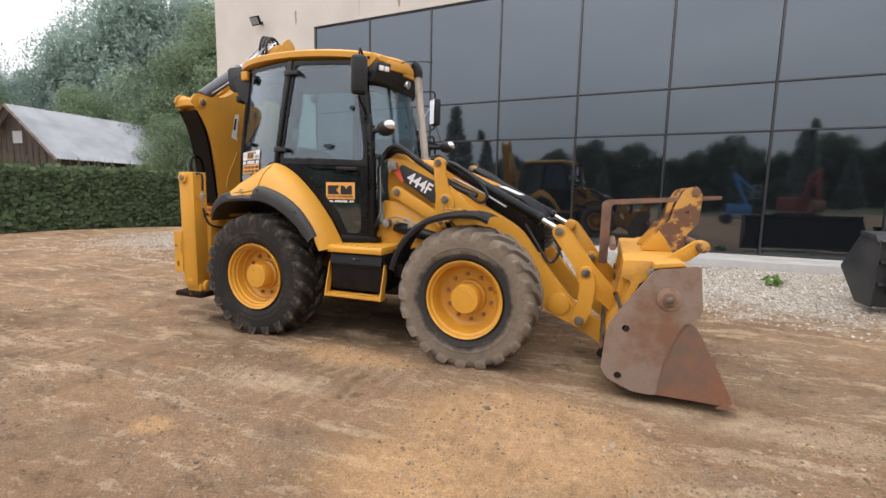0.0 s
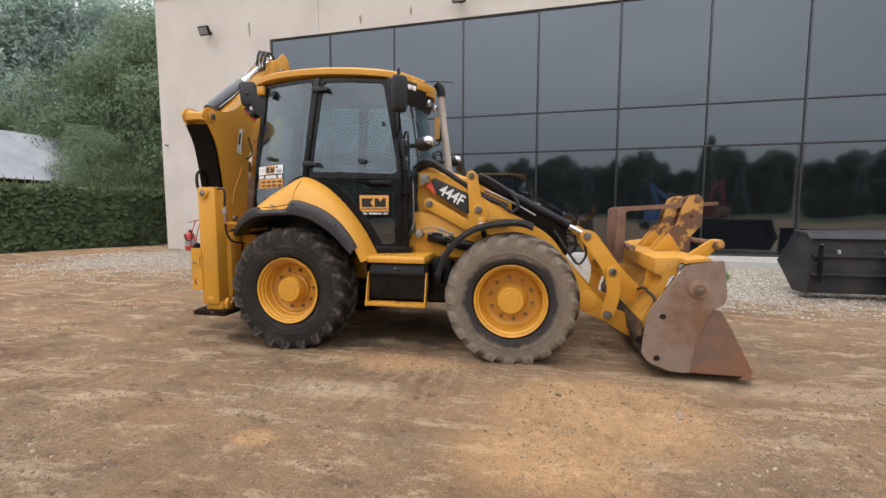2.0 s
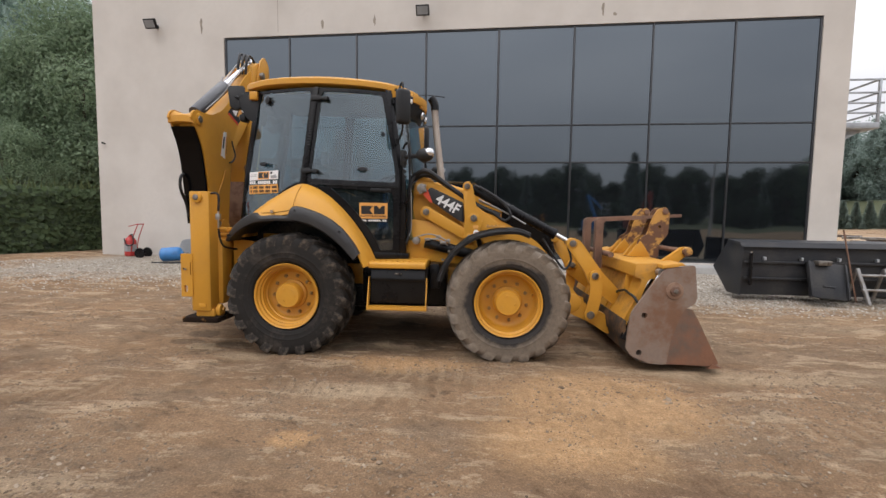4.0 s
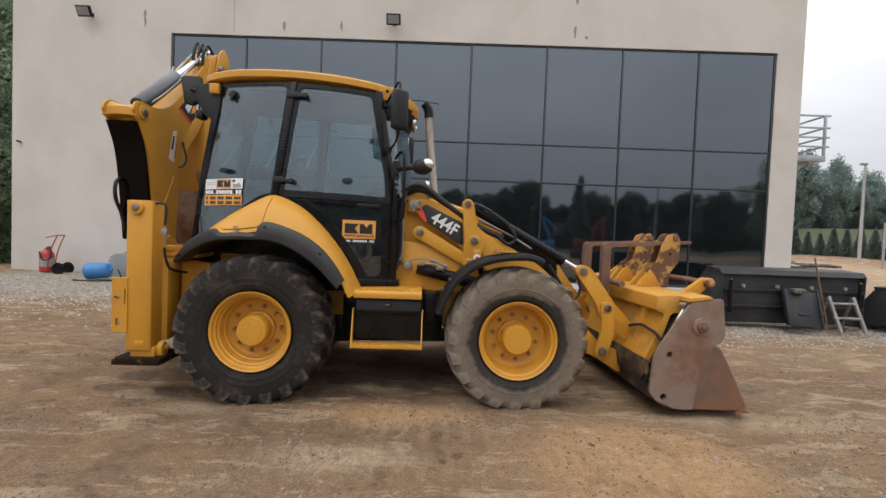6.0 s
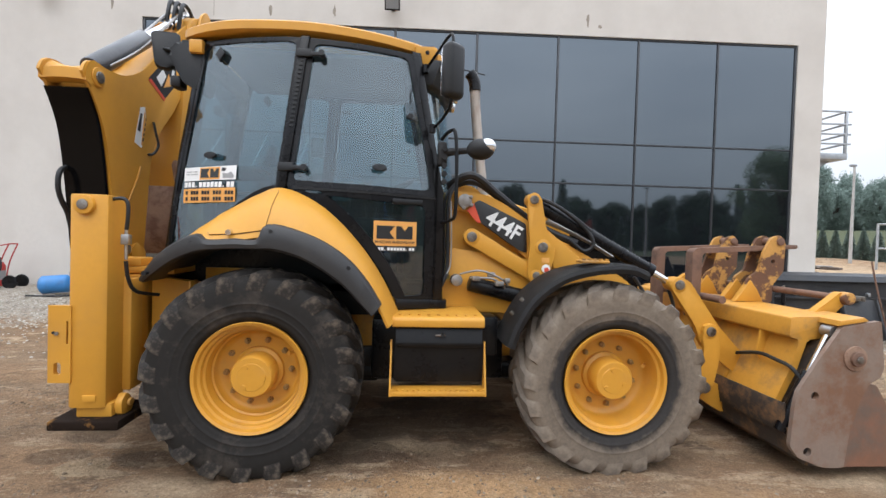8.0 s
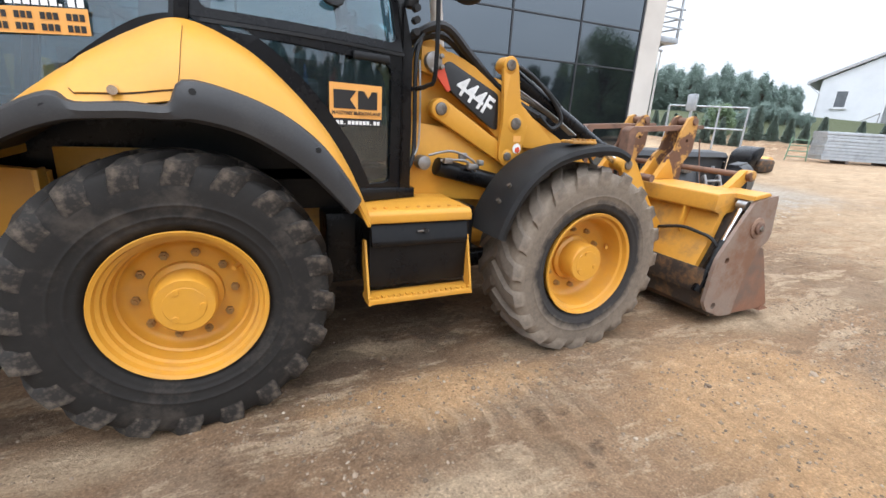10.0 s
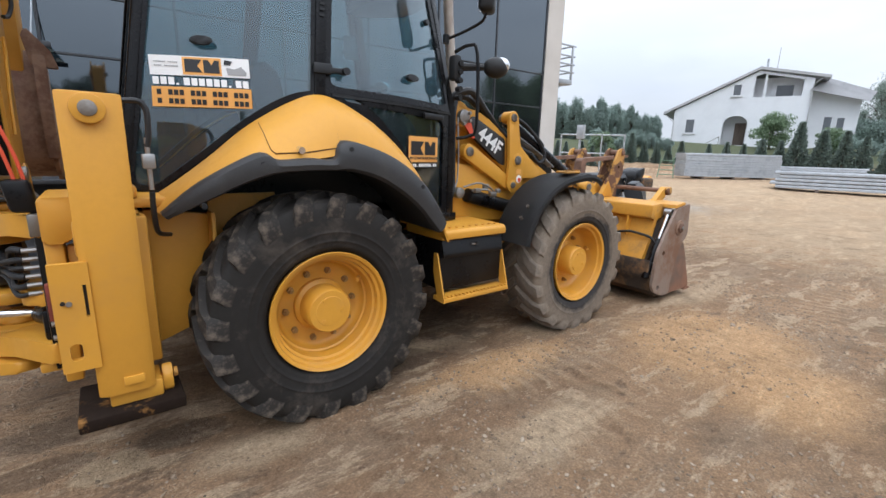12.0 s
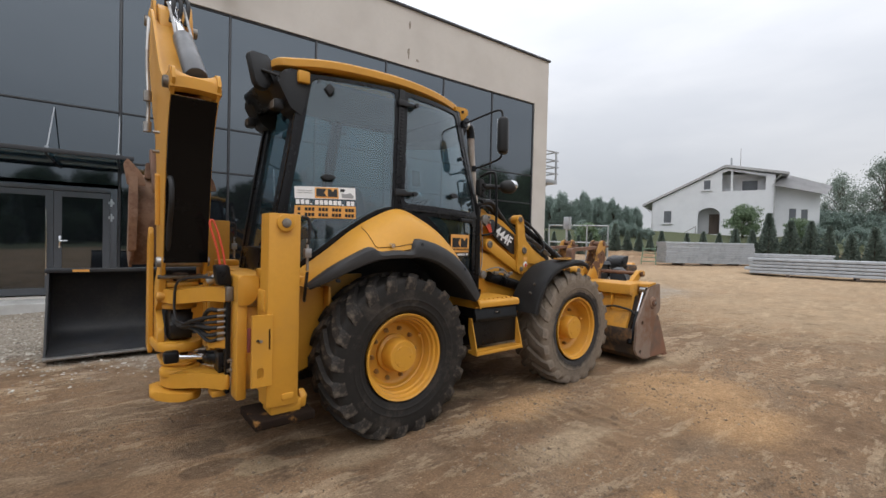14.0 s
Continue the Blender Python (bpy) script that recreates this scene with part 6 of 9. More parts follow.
for far in (0, 1):
    fl_ = (lambda b: flipped(b, C)) if far else (lambda b: b)
    sp = part("side_plate", fl_(plate(B(), side, [ring2((0.174, 0.573), 0.028), ring2((0.138, 0.19), 0.03)], "y", ys, ys + 0.03)), M_BUCKET, bkt, "scoured grey steel side plate")
    part("clam_side", fl_(prism(B(), clam, "y", ys + 0.012, ys + 0.045)), M_CLAM, bkt, "rusty clam side plate")
    pv = part("pivot", fl_(cyl(B(), (0.455, ys - 0.012, 0.83), (0.455, ys + 0.01, 0.83), 0.085, 28, bev=0.005)), M_OLDRUST, sp)
    part("pivot_nut", fl_(cyl(B(), (0.455, ys - 0.035, 0.83), (0.455, ys - 0.012, 0.83), 0.05, 20, bev=0.006)), M_RUST, sp)
    part("pivot_nut", fl_(cyl(B(), (0.455, ys - 0.045, 0.83), (0.455, ys - 0.035, 0.83), 0.026, 6, bev=0.004)), M_PIN, sp)
    part("weld_plate", fl_(prism(B(), [(0.335, 1.05), (0.56, 1.085), (0.52, 1.11), (0.34, 1.085)], "y", ys + 0.005, ys + 0.4, 0.004)), M_YELLOW_DULL, bkt)
    a, b = Vector((0.345, ys + 0.085, 1.0)), Vector((0.005, ys + 0.085, 0.3))
    d = (b - a).normalized()
    ram = part("clam_ram", fl_(cyl(B(), a + d * 0.32, b, 0.04, 16, bev=0.006)), M_BLACK, bkt, "small black clam ram with chromed rod")
    part("rod", fl_(cyl(B(), a, a + d * 0.33, 0.022, 12)), M_CHROME, ram)
    part("eye", fl_(cyl(B(), (a.x, a.y - 0.04, a.z), (a.x, a.y + 0.04, a.z), 0.04, 14)), M_STEEL, ram)
    part("bracket", fl_(prism(B(), fillet([(0.02, 0.5), (0.12, 0.68), (0.26, 0.85), (0.3, 0.72), (0.2, 0.45), (0.1, 0.4)], 0.03), "y", 4.2, 4.23, 0.004)), M_YELLOW, bkt)
    part("bracket", fl_(prism(B(), fillet([(0.02, 0.5), (0.12, 0.68), (0.26, 0.85), (0.3, 0.72), (0.2, 0.45), (0.1, 0.4)], 0.03), "y", 4.36, 4.39, 0.004)), M_YELLOW, bkt)
    # solid plate whose dark colour gives the recess behind the ram its shade
    part("end_plate", fl_(prism(B(), [(0.4, 1.0), (0.22, 0.7), (0.1, 0.42), (0.07, 0.2), (0.1, 0.2), (0.13, 0.42), (0.25, 0.7), (0.43, 1.0)], "y", ys + 0.03, ys + 0.3)), M_GREASE, bkt, "plate coloured dark for the shaded recess behind the clam ram")
    part("ram_clip", fl_(box(B(), (0.06, ys + 0.02, 0.46), (0.13, ys + 0.15, 0.475), 0.004)), M_STEEL, ram)
    part("gusset", fl_(prism(B(), [(0.1, 0.75), (0.14, 1.02), (0.2, 0.95), (0.22, 0.86), (0.16, 0.68)], "y", 3.98, 4.0, 0.003)), M_YELLOW, bkt)
    part("hose", fl_(tube(B(), [(0.12, 4.32, 0.6), (0.1, 4.24, 0.68), (0.09, 4.12, 0.725), (0.1, 3.95, 0.765), (0.1, 3.8, 0.755), (0.12, 3.7, 0.73), (0.15, 3.645, 0.66)], 0.014, 8)), M_HOSE, bkt)
    part("bar_bracket", fl_(prism(B(), fillet([(0.42, 1.08), (0.6, 1.08), (0.74, 1.21), (0.71, 1.25), (0.65, 1.25)], 0.02), "y", 3.86, 3.92, 0.006)), M_YELLOW, bkt)
    part("bar_end", fl_(cyl(B(), (0.69, 3.82, 1.205), (0.69, 3.9, 1.205), 0.048, 20, bev=0.008)), M_YELLOW_RUST, bkt)
part("edge", prism(B(), [(0.82, 0.05), (0.96, 0.06), (0.86, 0.1)], "y", ys + 0.0, ye), M_CLAM, bkt, "worn cutting edge")
part("clam_shell", prism(B(), [(0.6, 0.6), (0.66, 0.55), (0.73, 0.42), (0.9, 0.1), (0.88, 0.09), (0.70, 0.41), (0.63, 0.53), (0.58, 0.58)], "y", ys + 0.045, ye - 0.045), M_CLAM, bkt)
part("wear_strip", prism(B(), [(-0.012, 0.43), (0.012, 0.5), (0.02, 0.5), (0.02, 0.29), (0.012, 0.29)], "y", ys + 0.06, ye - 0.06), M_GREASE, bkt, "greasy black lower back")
part("cross_bar", cyl(B(), (0.69, 3.9, 1.205), (0.69, 2 * C - 3.9, 1.205), 0.027, 14), M_RUST, bkt)

# folded pallet forks over the bucket
fk = thing("pallet_forks", (0.5, C, 1.09), "rusty pallet forks folded back over the bucket", "pallet forks")
for y in (4.58, 5.14):
    bm = prism(B(), fillet([(-0.07, 0.93), (-0.07, 1.52), (-0.03, 1.55), (0.4, 1.575), (0.93, 1.605), (0.93, 1.57), (0.4, 1.53), (0.02, 1.505), (0.01, 0.93)], 0.02), "y", y - 0.05, y + 0.05, 0.006)
    tine = part("tine", bm, M_RUST, fk)
for y in (4.50, 4.66, 5.06, 5.22):
    pl = fillet([(0.36, 1.08), (0.43, 1.3), (0.52, 1.36), (0.56, 1.52), (0.63, 1.66), (0.72, 1.69), (0.77, 1.62), (0.76, 1.36), (0.66, 1.24), (0.66, 1.08)], 0.03)
    cp = part("carrier_plate", plate(B(), pl, [ring2((0.655, 1.45), 0.018, 10)], "y", y - 0.014, y + 0.014), M_YELLOW_RUST, fk)
    part("carrier_foot", prism(B(), [(0.3, 1.09), (0.56, 1.09), (0.5, 1.2), (0.44, 1.28)], "y", y - 0.03, y + 0.03, 0.005), M_YELLOW, cp)
for y in (4.58, 5.14):
    part("carrier_pin", cyl(B(), (0.715, y - 0.11, 1.63), (0.715, y + 0.11, 1.63), 0.035, 14, bev=0.005), M_RUST, fk)
part("cross_shaft", cyl(B(), (0.05, 4.3, 1.12), (0.05, 2 * C - 4.3, 1.12), 0.032, 14), M_RUST, fk)

# rear frame and stabilisers
part("slide_rail", box(B(), (-4.62, 4.0, 1.1), (-4.42, 2 * C - 4.0, 1.26), 0.02), M_YELLOW, mach)
part("slide_rail", box(B(), (-4.62, 4.0, 0.5), (-4.42, 2 * C - 4.0, 0.64), 0.02), M_YELLOW, mach)
part("slide_frame", box(B(), (-4.55, 4.1, 0.6), (-4.46, 2 * C - 4.1, 1.12), 0.01), M_YELLOW, mach)
for far in (0, 1):
    fl_ = (lambda b: flipped(b, C)) if far else (lambda b: b)
    lg = part("stabiliser_leg", fl_(prism(B(), [(-4.665, 3.71), (-4.635, 3.69), (-4.475, 3.69), (-4.45, 3.71), (-4.45, 3.88), (-4.665, 3.88)], "z", 0.45, 1.77, 0.008)), M_YELLOW, mach)
    # bolted guide plate with a slot and an oval hole, held off the leg
    bm = plate(B(), [(-4.768, 0.61), (-4.638, 0.61), (-4.638, 1.085), (-4.768, 1.085)], [fillet([(-4.735, 0.66), (-4.693, 0.66), (-4.693, 0.735), (-4.735, 0.735)], 0.018), [(-4.664, 0.85), (-4.652, 0.85), (-4.652, 0.99), (-4.664, 0.99)]], "y", 3.682, 3.712)
    # black backing stands in for the shade inside the slot
    part("slot_back", fl_(box(B(), (-4.666, 3.7, 0.845), (-4.65, 3.708, 0.995))), M_PRINTBLACK, lg)
    part("reflector", fl_(box(B(), (-4.785, 3.715, 0.84), (-4.765, 3.745, 1.0), 0.004)), M_DULLRED, lg, "faded red reflector strip")
    gp = part("guide_plate", fl_(bm), M_YELLOW, lg)
    part("plate_bolt", fl_(cyl(B(), (-4.715, 3.672, 0.915), (-4.715, 3.683, 0.915), 0.011, 8)), M_STEEL, lg)
    part("plate_bolt", fl_(cyl(B(), (-4.735, 3.675, 0.92), (-4.735, 3.683, 0.92), 0.009, 8)), M_PRINTBLACK, lg)
    part("outer_sleeve", fl_(box(B(), (-4.655, 3.87, 0.5), (-4.4, 4.0, 1.24), 0.015)), M_YELLOW, lg)
    part("outer_sleeve", fl_(box(B(), (-4.675, 3.77, 1.09), (-4.64, 3.92, 1.24), 0.01)), M_YELLOW, lg)
    bm = cyl(B(), (-4.565, 3.66, 1.705), (-4.565, 3.7, 1.705), 0.06, 22, bev=0.006)
    part("pin_boss", fl_(bm), M_YELLOW, lg)
    part("leg_pin", fl_(cyl(B(), (-4.565, 3.652, 1.705), (-4.565, 3.67, 1.705), 0.032, 18, bev=0.004)), M_STEEL, lg)
    part("pad", fl_(box(B(), (-4.75, 3.65, 0.325), (-4.34, 4.03, 0.385), 0.01)), M_MUD, lg, "greasy steel foot pad")
    bm = box(B(), (-4.63, 3.72, 0.383), (-4.42, 3.9, 0.47), 0.01)
    part("foot", fl_(bm), M_YELLOW, lg)
    part("foot_lug", fl_(prism(B(), fillet([(3.75, 0.384), (3.74, 0.47), (3.79, 0.52), (3.85, 0.47), (3.86, 0.384)], 0.02), "x", -4.418, -4.375, 0.008)), M_YELLOW, lg)
    part("foot_pin", fl_(cyl(B(), (-4.37, 3.81, 0.45), (-4.35, 3.81, 0.45), 0.025, 14, bev=0.005)), M_YELLOW_DULL, lg)
    part("foot_step", fl_(box(B(), (-4.57, 3.68, 0.49), (-4.49, 3.692, 0.535), 0.005)), M_YELLOW, lg)
    bm = tube(B(), [(-4.5, 3.76, 1.74), (-4.4, 3.76, 1.755), (-4.365, 3.76, 1.72), (-4.365, 3.76, 1.62), (-4.375, 3.765, 1.56)], 0.012, 8)
    part("hose", fl_(bm), M_HOSE, lg)
    part("hose", fl_(tube(B(), [(-4.375, 3.765, 1.36), (-4.375, 3.79, 1.25), (-4.36, 3.85, 1.16), (-4.3, 4.0, 1.12)], 0.012, 8)), M_HOSE, lg)
    part("valve", fl_(box(B(), (-4.4, 3.745, 1.465), (-4.35, 3.785, 1.53), 0.006)), M_STEEL, lg)
    part("valve_stem", fl_(cyl(B(), (-4.375, 3.765, 1.37), (-4.375, 3.765, 1.6), 0.01, 8)), M_STEEL, lg)
    # side box between wheel and leg
    part("side_box", fl_(prism(B(), [(-4.4, 0.5), (-4.08, 0.62), (-4.08, 1.2), (-4.4, 1.24)], "y", 4.1, 4.16, 0.008)), M_YELLOW, mach)
    part("side_flange", fl_(box(B(), (-4.105, 3.99, 0.6), (-4.085, 4.1, 1.22), 0.004)), M_YELLOW, mach)
    part("body_side", fl_(box(B(), (-4.08, 4.2, 0.66), (-3.7, 4.23, 1.3), 0.006)), M_YELLOW_DULL, mach)
    part("side_flange", fl_(box(B(), (-4.44, 3.88, 0.5), (-4.42, 4.1, 1.24), 0.004)), M_YELLOW, mach)
part("deck", box(B(), (-4.62, 4.0, 1.262), (-4.2, 2 * C - 4.0, 1.31), 0.012), M_YELLOW, mach)
for y in (4.08, 2 * C - 4.08):
    part("deck_bracket", box(B(), (-4.62, y - 0.08, 1.312), (-4.42, y + 0.08, 1.37), 0.012), M_YELLOW, mach)

# swing frame: an upright post with a manifold, two arms reaching back and the kingpost between them,
# swung so that the boom stands across the rear, facing the near side
KX, KY = -5.03, 4.76
post = part("carriage_post", box(B(), (-4.79, 3.98, 0.44), (-4.72, 4.13, 1.16), 0.012), M_YELLOW, mach)
part("post_head", prism(B(), fillet([(-4.79, 1.12), (-4.79, 1.33), (-4.65, 1.33), (-4.65, 1.2), (-4.7, 1.12)], 0.02), "y", 3.96, 4.4, 0.012), M_YELLOW, post)
part("post_gusset", box(B(), (-4.715, 4.02, 0.5), (-4.63, 4.08, 1.1), 0.01), M_YELLOW_DULL, post)
for z0, z1, dip in ((1.13, 1.235, 0.0), (0.49, 0.6, 0.0)):
    arm = prism(B(), fillet([(-4.795, 4.12), (-4.83, 4.11), (-4.93, 4.24), (-5.02, 4.46), (-5.12, 4.58), (-5.17, 4.72), (-5.14, 4.88), (-5.03, 4.94), (-4.92, 4.9), (-4.83, 4.6), (-4.795, 4.4)], 0.04), "z", z0, z1, 0.018)
    part("swing_arm", warp(arm, lambda co: (co.x, co.y, co.z - 0.05 * smoothstep((co.y - 4.2) / 0.4) * (1 if co.z > 0.9 else 1.2))), M_YELLOW, post)
part("arm_lug", prism(B(), fillet([(-4.795, 4.13), (-4.88, 4.15), (-4.93, 4.24), (-4.9, 4.4), (-4.795, 4.42)], 0.03), "z", 0.79, 0.87, 0.015), M_YELLOW, post)


def lug(z0, z1, r, dx=0.0, dy=0.0, tail=0.0):
    """A rounded eye of the kingpost round its upright pin."""
    pts = [(KX + dx + r * math.cos(a), KY + dy + r * math.sin(a)) for a in [math.pi * k / 11 + math.pi for k in range(12)]]
    pts += [(KX + dx + r, KY + dy + 0.2), (KX + dx - r - tail, KY + dy + 0.26)]
    return prism(B(), pts, "z", z0, z1, 0.018)


king = part("kingpost", prism(B(), fillet([(4.72, 0.74), (4.72, 0.86), (4.9, 1.0), (4.7, 1.1), (4.66, 1.3), (4.72, 1.38), (4.8, 1.36), (4.98, 1.2), (5.05, 0.74)], 0.03), "x", -5.185, -5.14, 0.012), M_YELLOW, mach)
part("upper_eye", lug(1.195, 1.24, 0.13), M_YELLOW, king)
part("upper_eye", lug(1.02, 1.07, 0.12), M_YELLOW, king)
part("lower_eye", lug(0.69, 0.765, 0.165, tail=0.02), M_YELLOW, king)
part("lower_eye", lug(0.575, 0.62, 0.13), M_YELLOW, king)
part("bearing_ring", cyl(B(), (KX, KY - 0.06, 0.5), (KX, KY - 0.06, 0.57), 0.145, 28, bev=0.02), M_YELLOW, king)
part("bearing_cap", cyl(B(), (KX + 0.02, KY - 0.05, 0.57), (KX + 0.02, KY - 0.05, 0.6), 0.085, 24, bev=0.012), M_YELLOW_DULL, king)
part("bottom_plate", prism(B(), fillet([(-5.24, 4.66), (-5.12, 4.5), (-4.98, 4.44), (-4.9, 4.55), (-4.92, 4.86), (-5.22, 4.9)], 0.05), "z", 0.345, 0.41, 0.02), M_YELLOW, king)
part("bottom_stop", box(B(), (-4.9, 4.2, 0.42), (-4.8, 4.34, 0.47), 0.012), M_YELLOW, king)
part("side_plate", prism(B(), fillet([(5.0, 0.62), (5.0, 1.62), (5.08, 1.68), (5.2, 1.5), (5.2, 0.66)], 0.03), "x", -5.222, -5.19, 0.008), M_YELLOW, king)
part("inner_cheek", prism(B(), fillet([(4.68, 1.22), (4.66, 1.4), (4.73, 1.46), (4.86, 1.4), (4.86, 1.22)], 0.03), "x", -4.9, -4.87, 0.008), M_YELLOW, king)
part("king_barrel", cyl(B(), (KX + 0.02, KY + 0.12, 0.6), (KX + 0.02, KY + 0.12, 1.2), 0.06, 20), M_GREASE, king)
part("swing_pin", cyl(B(), (KX, KY, 1.24), (KX, KY, 1.3), 0.055, 20, bev=0.01), M_STEEL, king)
part("cross_pin", cyl(B(), (-5.2, 4.62, 1.285), (-4.86, 4.62, 1.285), 0.016, 12), M_PIN, king)
part("small_pin", cyl(B(), (-5.2, 4.69, 1.13), (-5.13, 4.69, 1.13), 0.035, 14, bev=0.006), M_YELLOW_DULL, king)
part("grease_cup", cyl(B(), (-4.9, 4.42, 1.25), (-4.82, 4.4, 1.3), 0.035, 14, bev=0.008), M_STEEL, king)
sw = part("swing_ram", cyl(B(), (-4.88, 4.46, 0.665), (-4.8, 4.3, 0.675), 0.055, 18, bev=0.01), M_BLACK, king, "black swing ram with a chrome rod")
part("rod", cyl(B(), (-5.09, 4.5, 0.685), (-4.86, 4.47, 0.665), 0.021, 14), M_CHROME, sw)
part("rod_eye", box(B(), (-5.17, 4.46, 0.645), (-5.07, 4.55, 0.735), 0.018), M_BLACK, sw)
part("ram_block", box(B(), (-4.86, 4.2, 0.59), (-4.795, 4.36, 0.75), 0.015), M_BLACK, sw)
part("manifold", box(B(), (-4.83, 4.125, 0.46), (-4.796, 4.2, 1.26), 0.006), M_BLACK, post, "narrow black valve manifold")
part("manifold_cap", box(B(), (-4.84, 4.08, 1.14), (-4.792, 4.125, 1.245), 0.006), M_PIN, post)
rnd = random.Random(3)
for k in range(6):
    z = 0.86 + 0.042 * k
    part("fitting", cyl(B(), (-4.885, 4.145, z), (-4.83, 4.15, z), 0.012, 8), M_STEEL, post)
    w = [rnd.uniform(-0.03, 0.03) for _ in range(6)]
    bm = tube(B(), [(-4.88, 4.15, z), (-4.93, 4.21, z - 0.01 + 0.3 * w[0]), (-4.98 + w[1], 4.38, 0.93 + 0.25 * (z - 0.96) + w[2]), (-5.05 + 0.5 * w[3], 4.58, 0.9 + w[4]), (-5.03 + w[3], 4.76, 0.95 + w[5]), (-4.97 + w[1], 4.9, 1.08 + w[2]), (-4.93, 4.97, 1.25)], 0.012 + 0.002 * (k % 3), 8)
    part("hydraulic_hose", bm, M_HOSE, post)
for k in range(2):
    z = 0.635 + 0.07 * k
    part("fitting", cyl(B(), (-4.82, 4.1, z), (-4.75, 4.11, z), 0.014, 8), M_STEEL, post)
part("hose_sleeve", prism(B(), fillet([(4.66, 0.78), (4.64, 0.95), (4.72, 1.02), (4.95, 1.02), (4.95, 0.78)], 0.06), "x", -5.11, -4.95, 0.04), M_HOSE, king)
part("hydraulic_hose", tube(B(), [(-4.86, 4.3, 1.29), (-4.98, 4.4, 1.29), (-5.08, 4.52, 1.25), (-5.1, 4.54, 1.1), (-5.09, 4.5, 0.98), (-5.04, 4.46, 0.94), (-4.9, 4.3, 0.9)], 0.009, 8), M_HOSE, king)
part("connector", warp(box(B(), (-4.9, 4.1, 1.25), (-4.8, 4.2, 1.4), 0.02), lambda co: (co.x + 0.15 * (1.3 - co.z), co.y, co.z)), M_BLACK, king)
part("safety_lever", tube(B(), [(-4.86, 4.16, 1.36), (-4.89, 4.16, 1.52), (-4.935, 4.16, 1.68), (-4.925, 4.16, 1.72), (-4.9, 4.16, 1.68), (-4.85, 4.16, 1.5), (-4.83, 4.16, 1.36)], 0.008, 6), M_RED, king, "orange-red locking lever")

# boom: two curved plates with a dark web between them, in the plane across the machine
XR, XL = -4.885, -5.185


def boom_fit(pts):
    return [(y + 0.085 * smoothstep((z - 1.3) / 1.2), z + 0.035 * smoothstep((z - 1.3) / 1.2)) for y, z in pts]


boom_out = curve2([(4.02, 2.62), (4.06, 2.7), (4.16, 2.73), (4.3, 2.725), (4.5, 2.76), (4.74, 2.9), (5.05, 3.22), (5.36, 3.54), (5.56, 3.68), (5.74, 3.68)], 4) + curve2([(5.8, 3.56), (5.72, 3.38), (5.48, 3.05), (5.24, 2.7), (5.0, 2.42), (4.88, 2.15), (4.87, 1.75), (4.86, 1.4)], 4) + curve2([(4.55, 1.3), (4.46, 1.45), (4.42, 1.7), (4.35, 2.0), (4.26, 2.27), (4.12, 2.5)], 4)
boom_out = boom_fit(boom_out)
boom = part("boom", prism(B(), boom_out, "x", XR - 0.022, XR, 0.005), M_YELLOW, mach, "folded yellow backhoe boom")
part("boom_plate", prism(B(), boom_out, "x", XL, XL + 0.022, 0.005), M_YELLOW, boom)
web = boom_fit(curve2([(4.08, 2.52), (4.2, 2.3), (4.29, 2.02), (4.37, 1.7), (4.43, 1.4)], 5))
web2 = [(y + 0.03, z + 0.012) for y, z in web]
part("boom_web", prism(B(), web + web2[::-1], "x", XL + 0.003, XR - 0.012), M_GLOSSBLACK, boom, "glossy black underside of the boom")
bm = prism(B(), curve2([(4.13, 2.6), (4.14, 2.7), (4.2, 2.765), (4.26, 2.75), (4.26, 2.66), (4.19, 2.58)], 4), "x", XL - 0.006, XR + 0.006)
bmesh.ops.subdivide_edges(bm, edges=[e for e in bm.edges if abs(e.verts[0].co.x - e.verts[1].co.x) > 0.2], cuts=7)
warp(bm, lambda co: (co.x, co.y + 0.02 * max(0, 1 - ((co.x - (XL + XR) / 2) / 0.16) ** 2), co.z - 0.045 * max(0, 1 - ((co.x - (XL + XR) / 2) / 0.16) ** 2) * (1 if co.z > 2.69 else -0.4)))
part("boom_nose", bm, M_YELLOW, boom)
up = boom_fit(curve2([(4.6, 2.76), (4.9, 2.98), (5.2, 3.32), (5.5, 3.56)], 4))
part("boom_web", prism(B(), up + [(y + 0.03, z - 0.03) for y, z in up[::-1]], "x", XL + 0.024, XR - 0.024), M_YELLOW, boom)
rear_web = boom_fit(curve2([(5.7, 3.5), (5.45, 3.1), (5.2, 2.75), (4.97, 2.45), (4.85, 2.15), (4.84, 1.5)], 4))
part("boom_web", prism(B(), rear_web + [(y - 0.03, z + 0.01) for y, z in rear_web[::-1]], "x", XL + 0.024, XR - 0.024), M_YELLOW, boom)
bm = cyl(B(), (XL - 0.04, 4.255, 2.66), (XR + 0.03, 4.255, 2.66), 0.042, 20, bev=0.008)
part("boom_pin", bm, M_PIN, boom)
part("pin_collar", cyl(B(), (XR, 4.255, 2.66), (XR + 0.018, 4.255, 2.66), 0.07, 22, bev=0.008), M_YELLOW, boom)
part("foot_pin", cyl(B(), (XL - 0.03, 4.6, 1.4), (XR + 0.03, 4.6, 1.4), 0.04, 18, bev=0.008), M_STEEL, boom)
a, b = Vector((-5.0, 4.36, 2.76)), Vector((-5.0, 5.74, 3.84))
d = (b - a).normalized()
ram = part("stick_ram", cyl(B(), a, a + d * 0.82, 0.078, 24, bev=0.01), M_RAM, boom, "black hydraulic ram on the boom, its colour greyed for sky sheen")
part("rod", cyl(B(), a + d * 0.8, b, 0.04, 18), M_CHROME, ram)
bm = B()
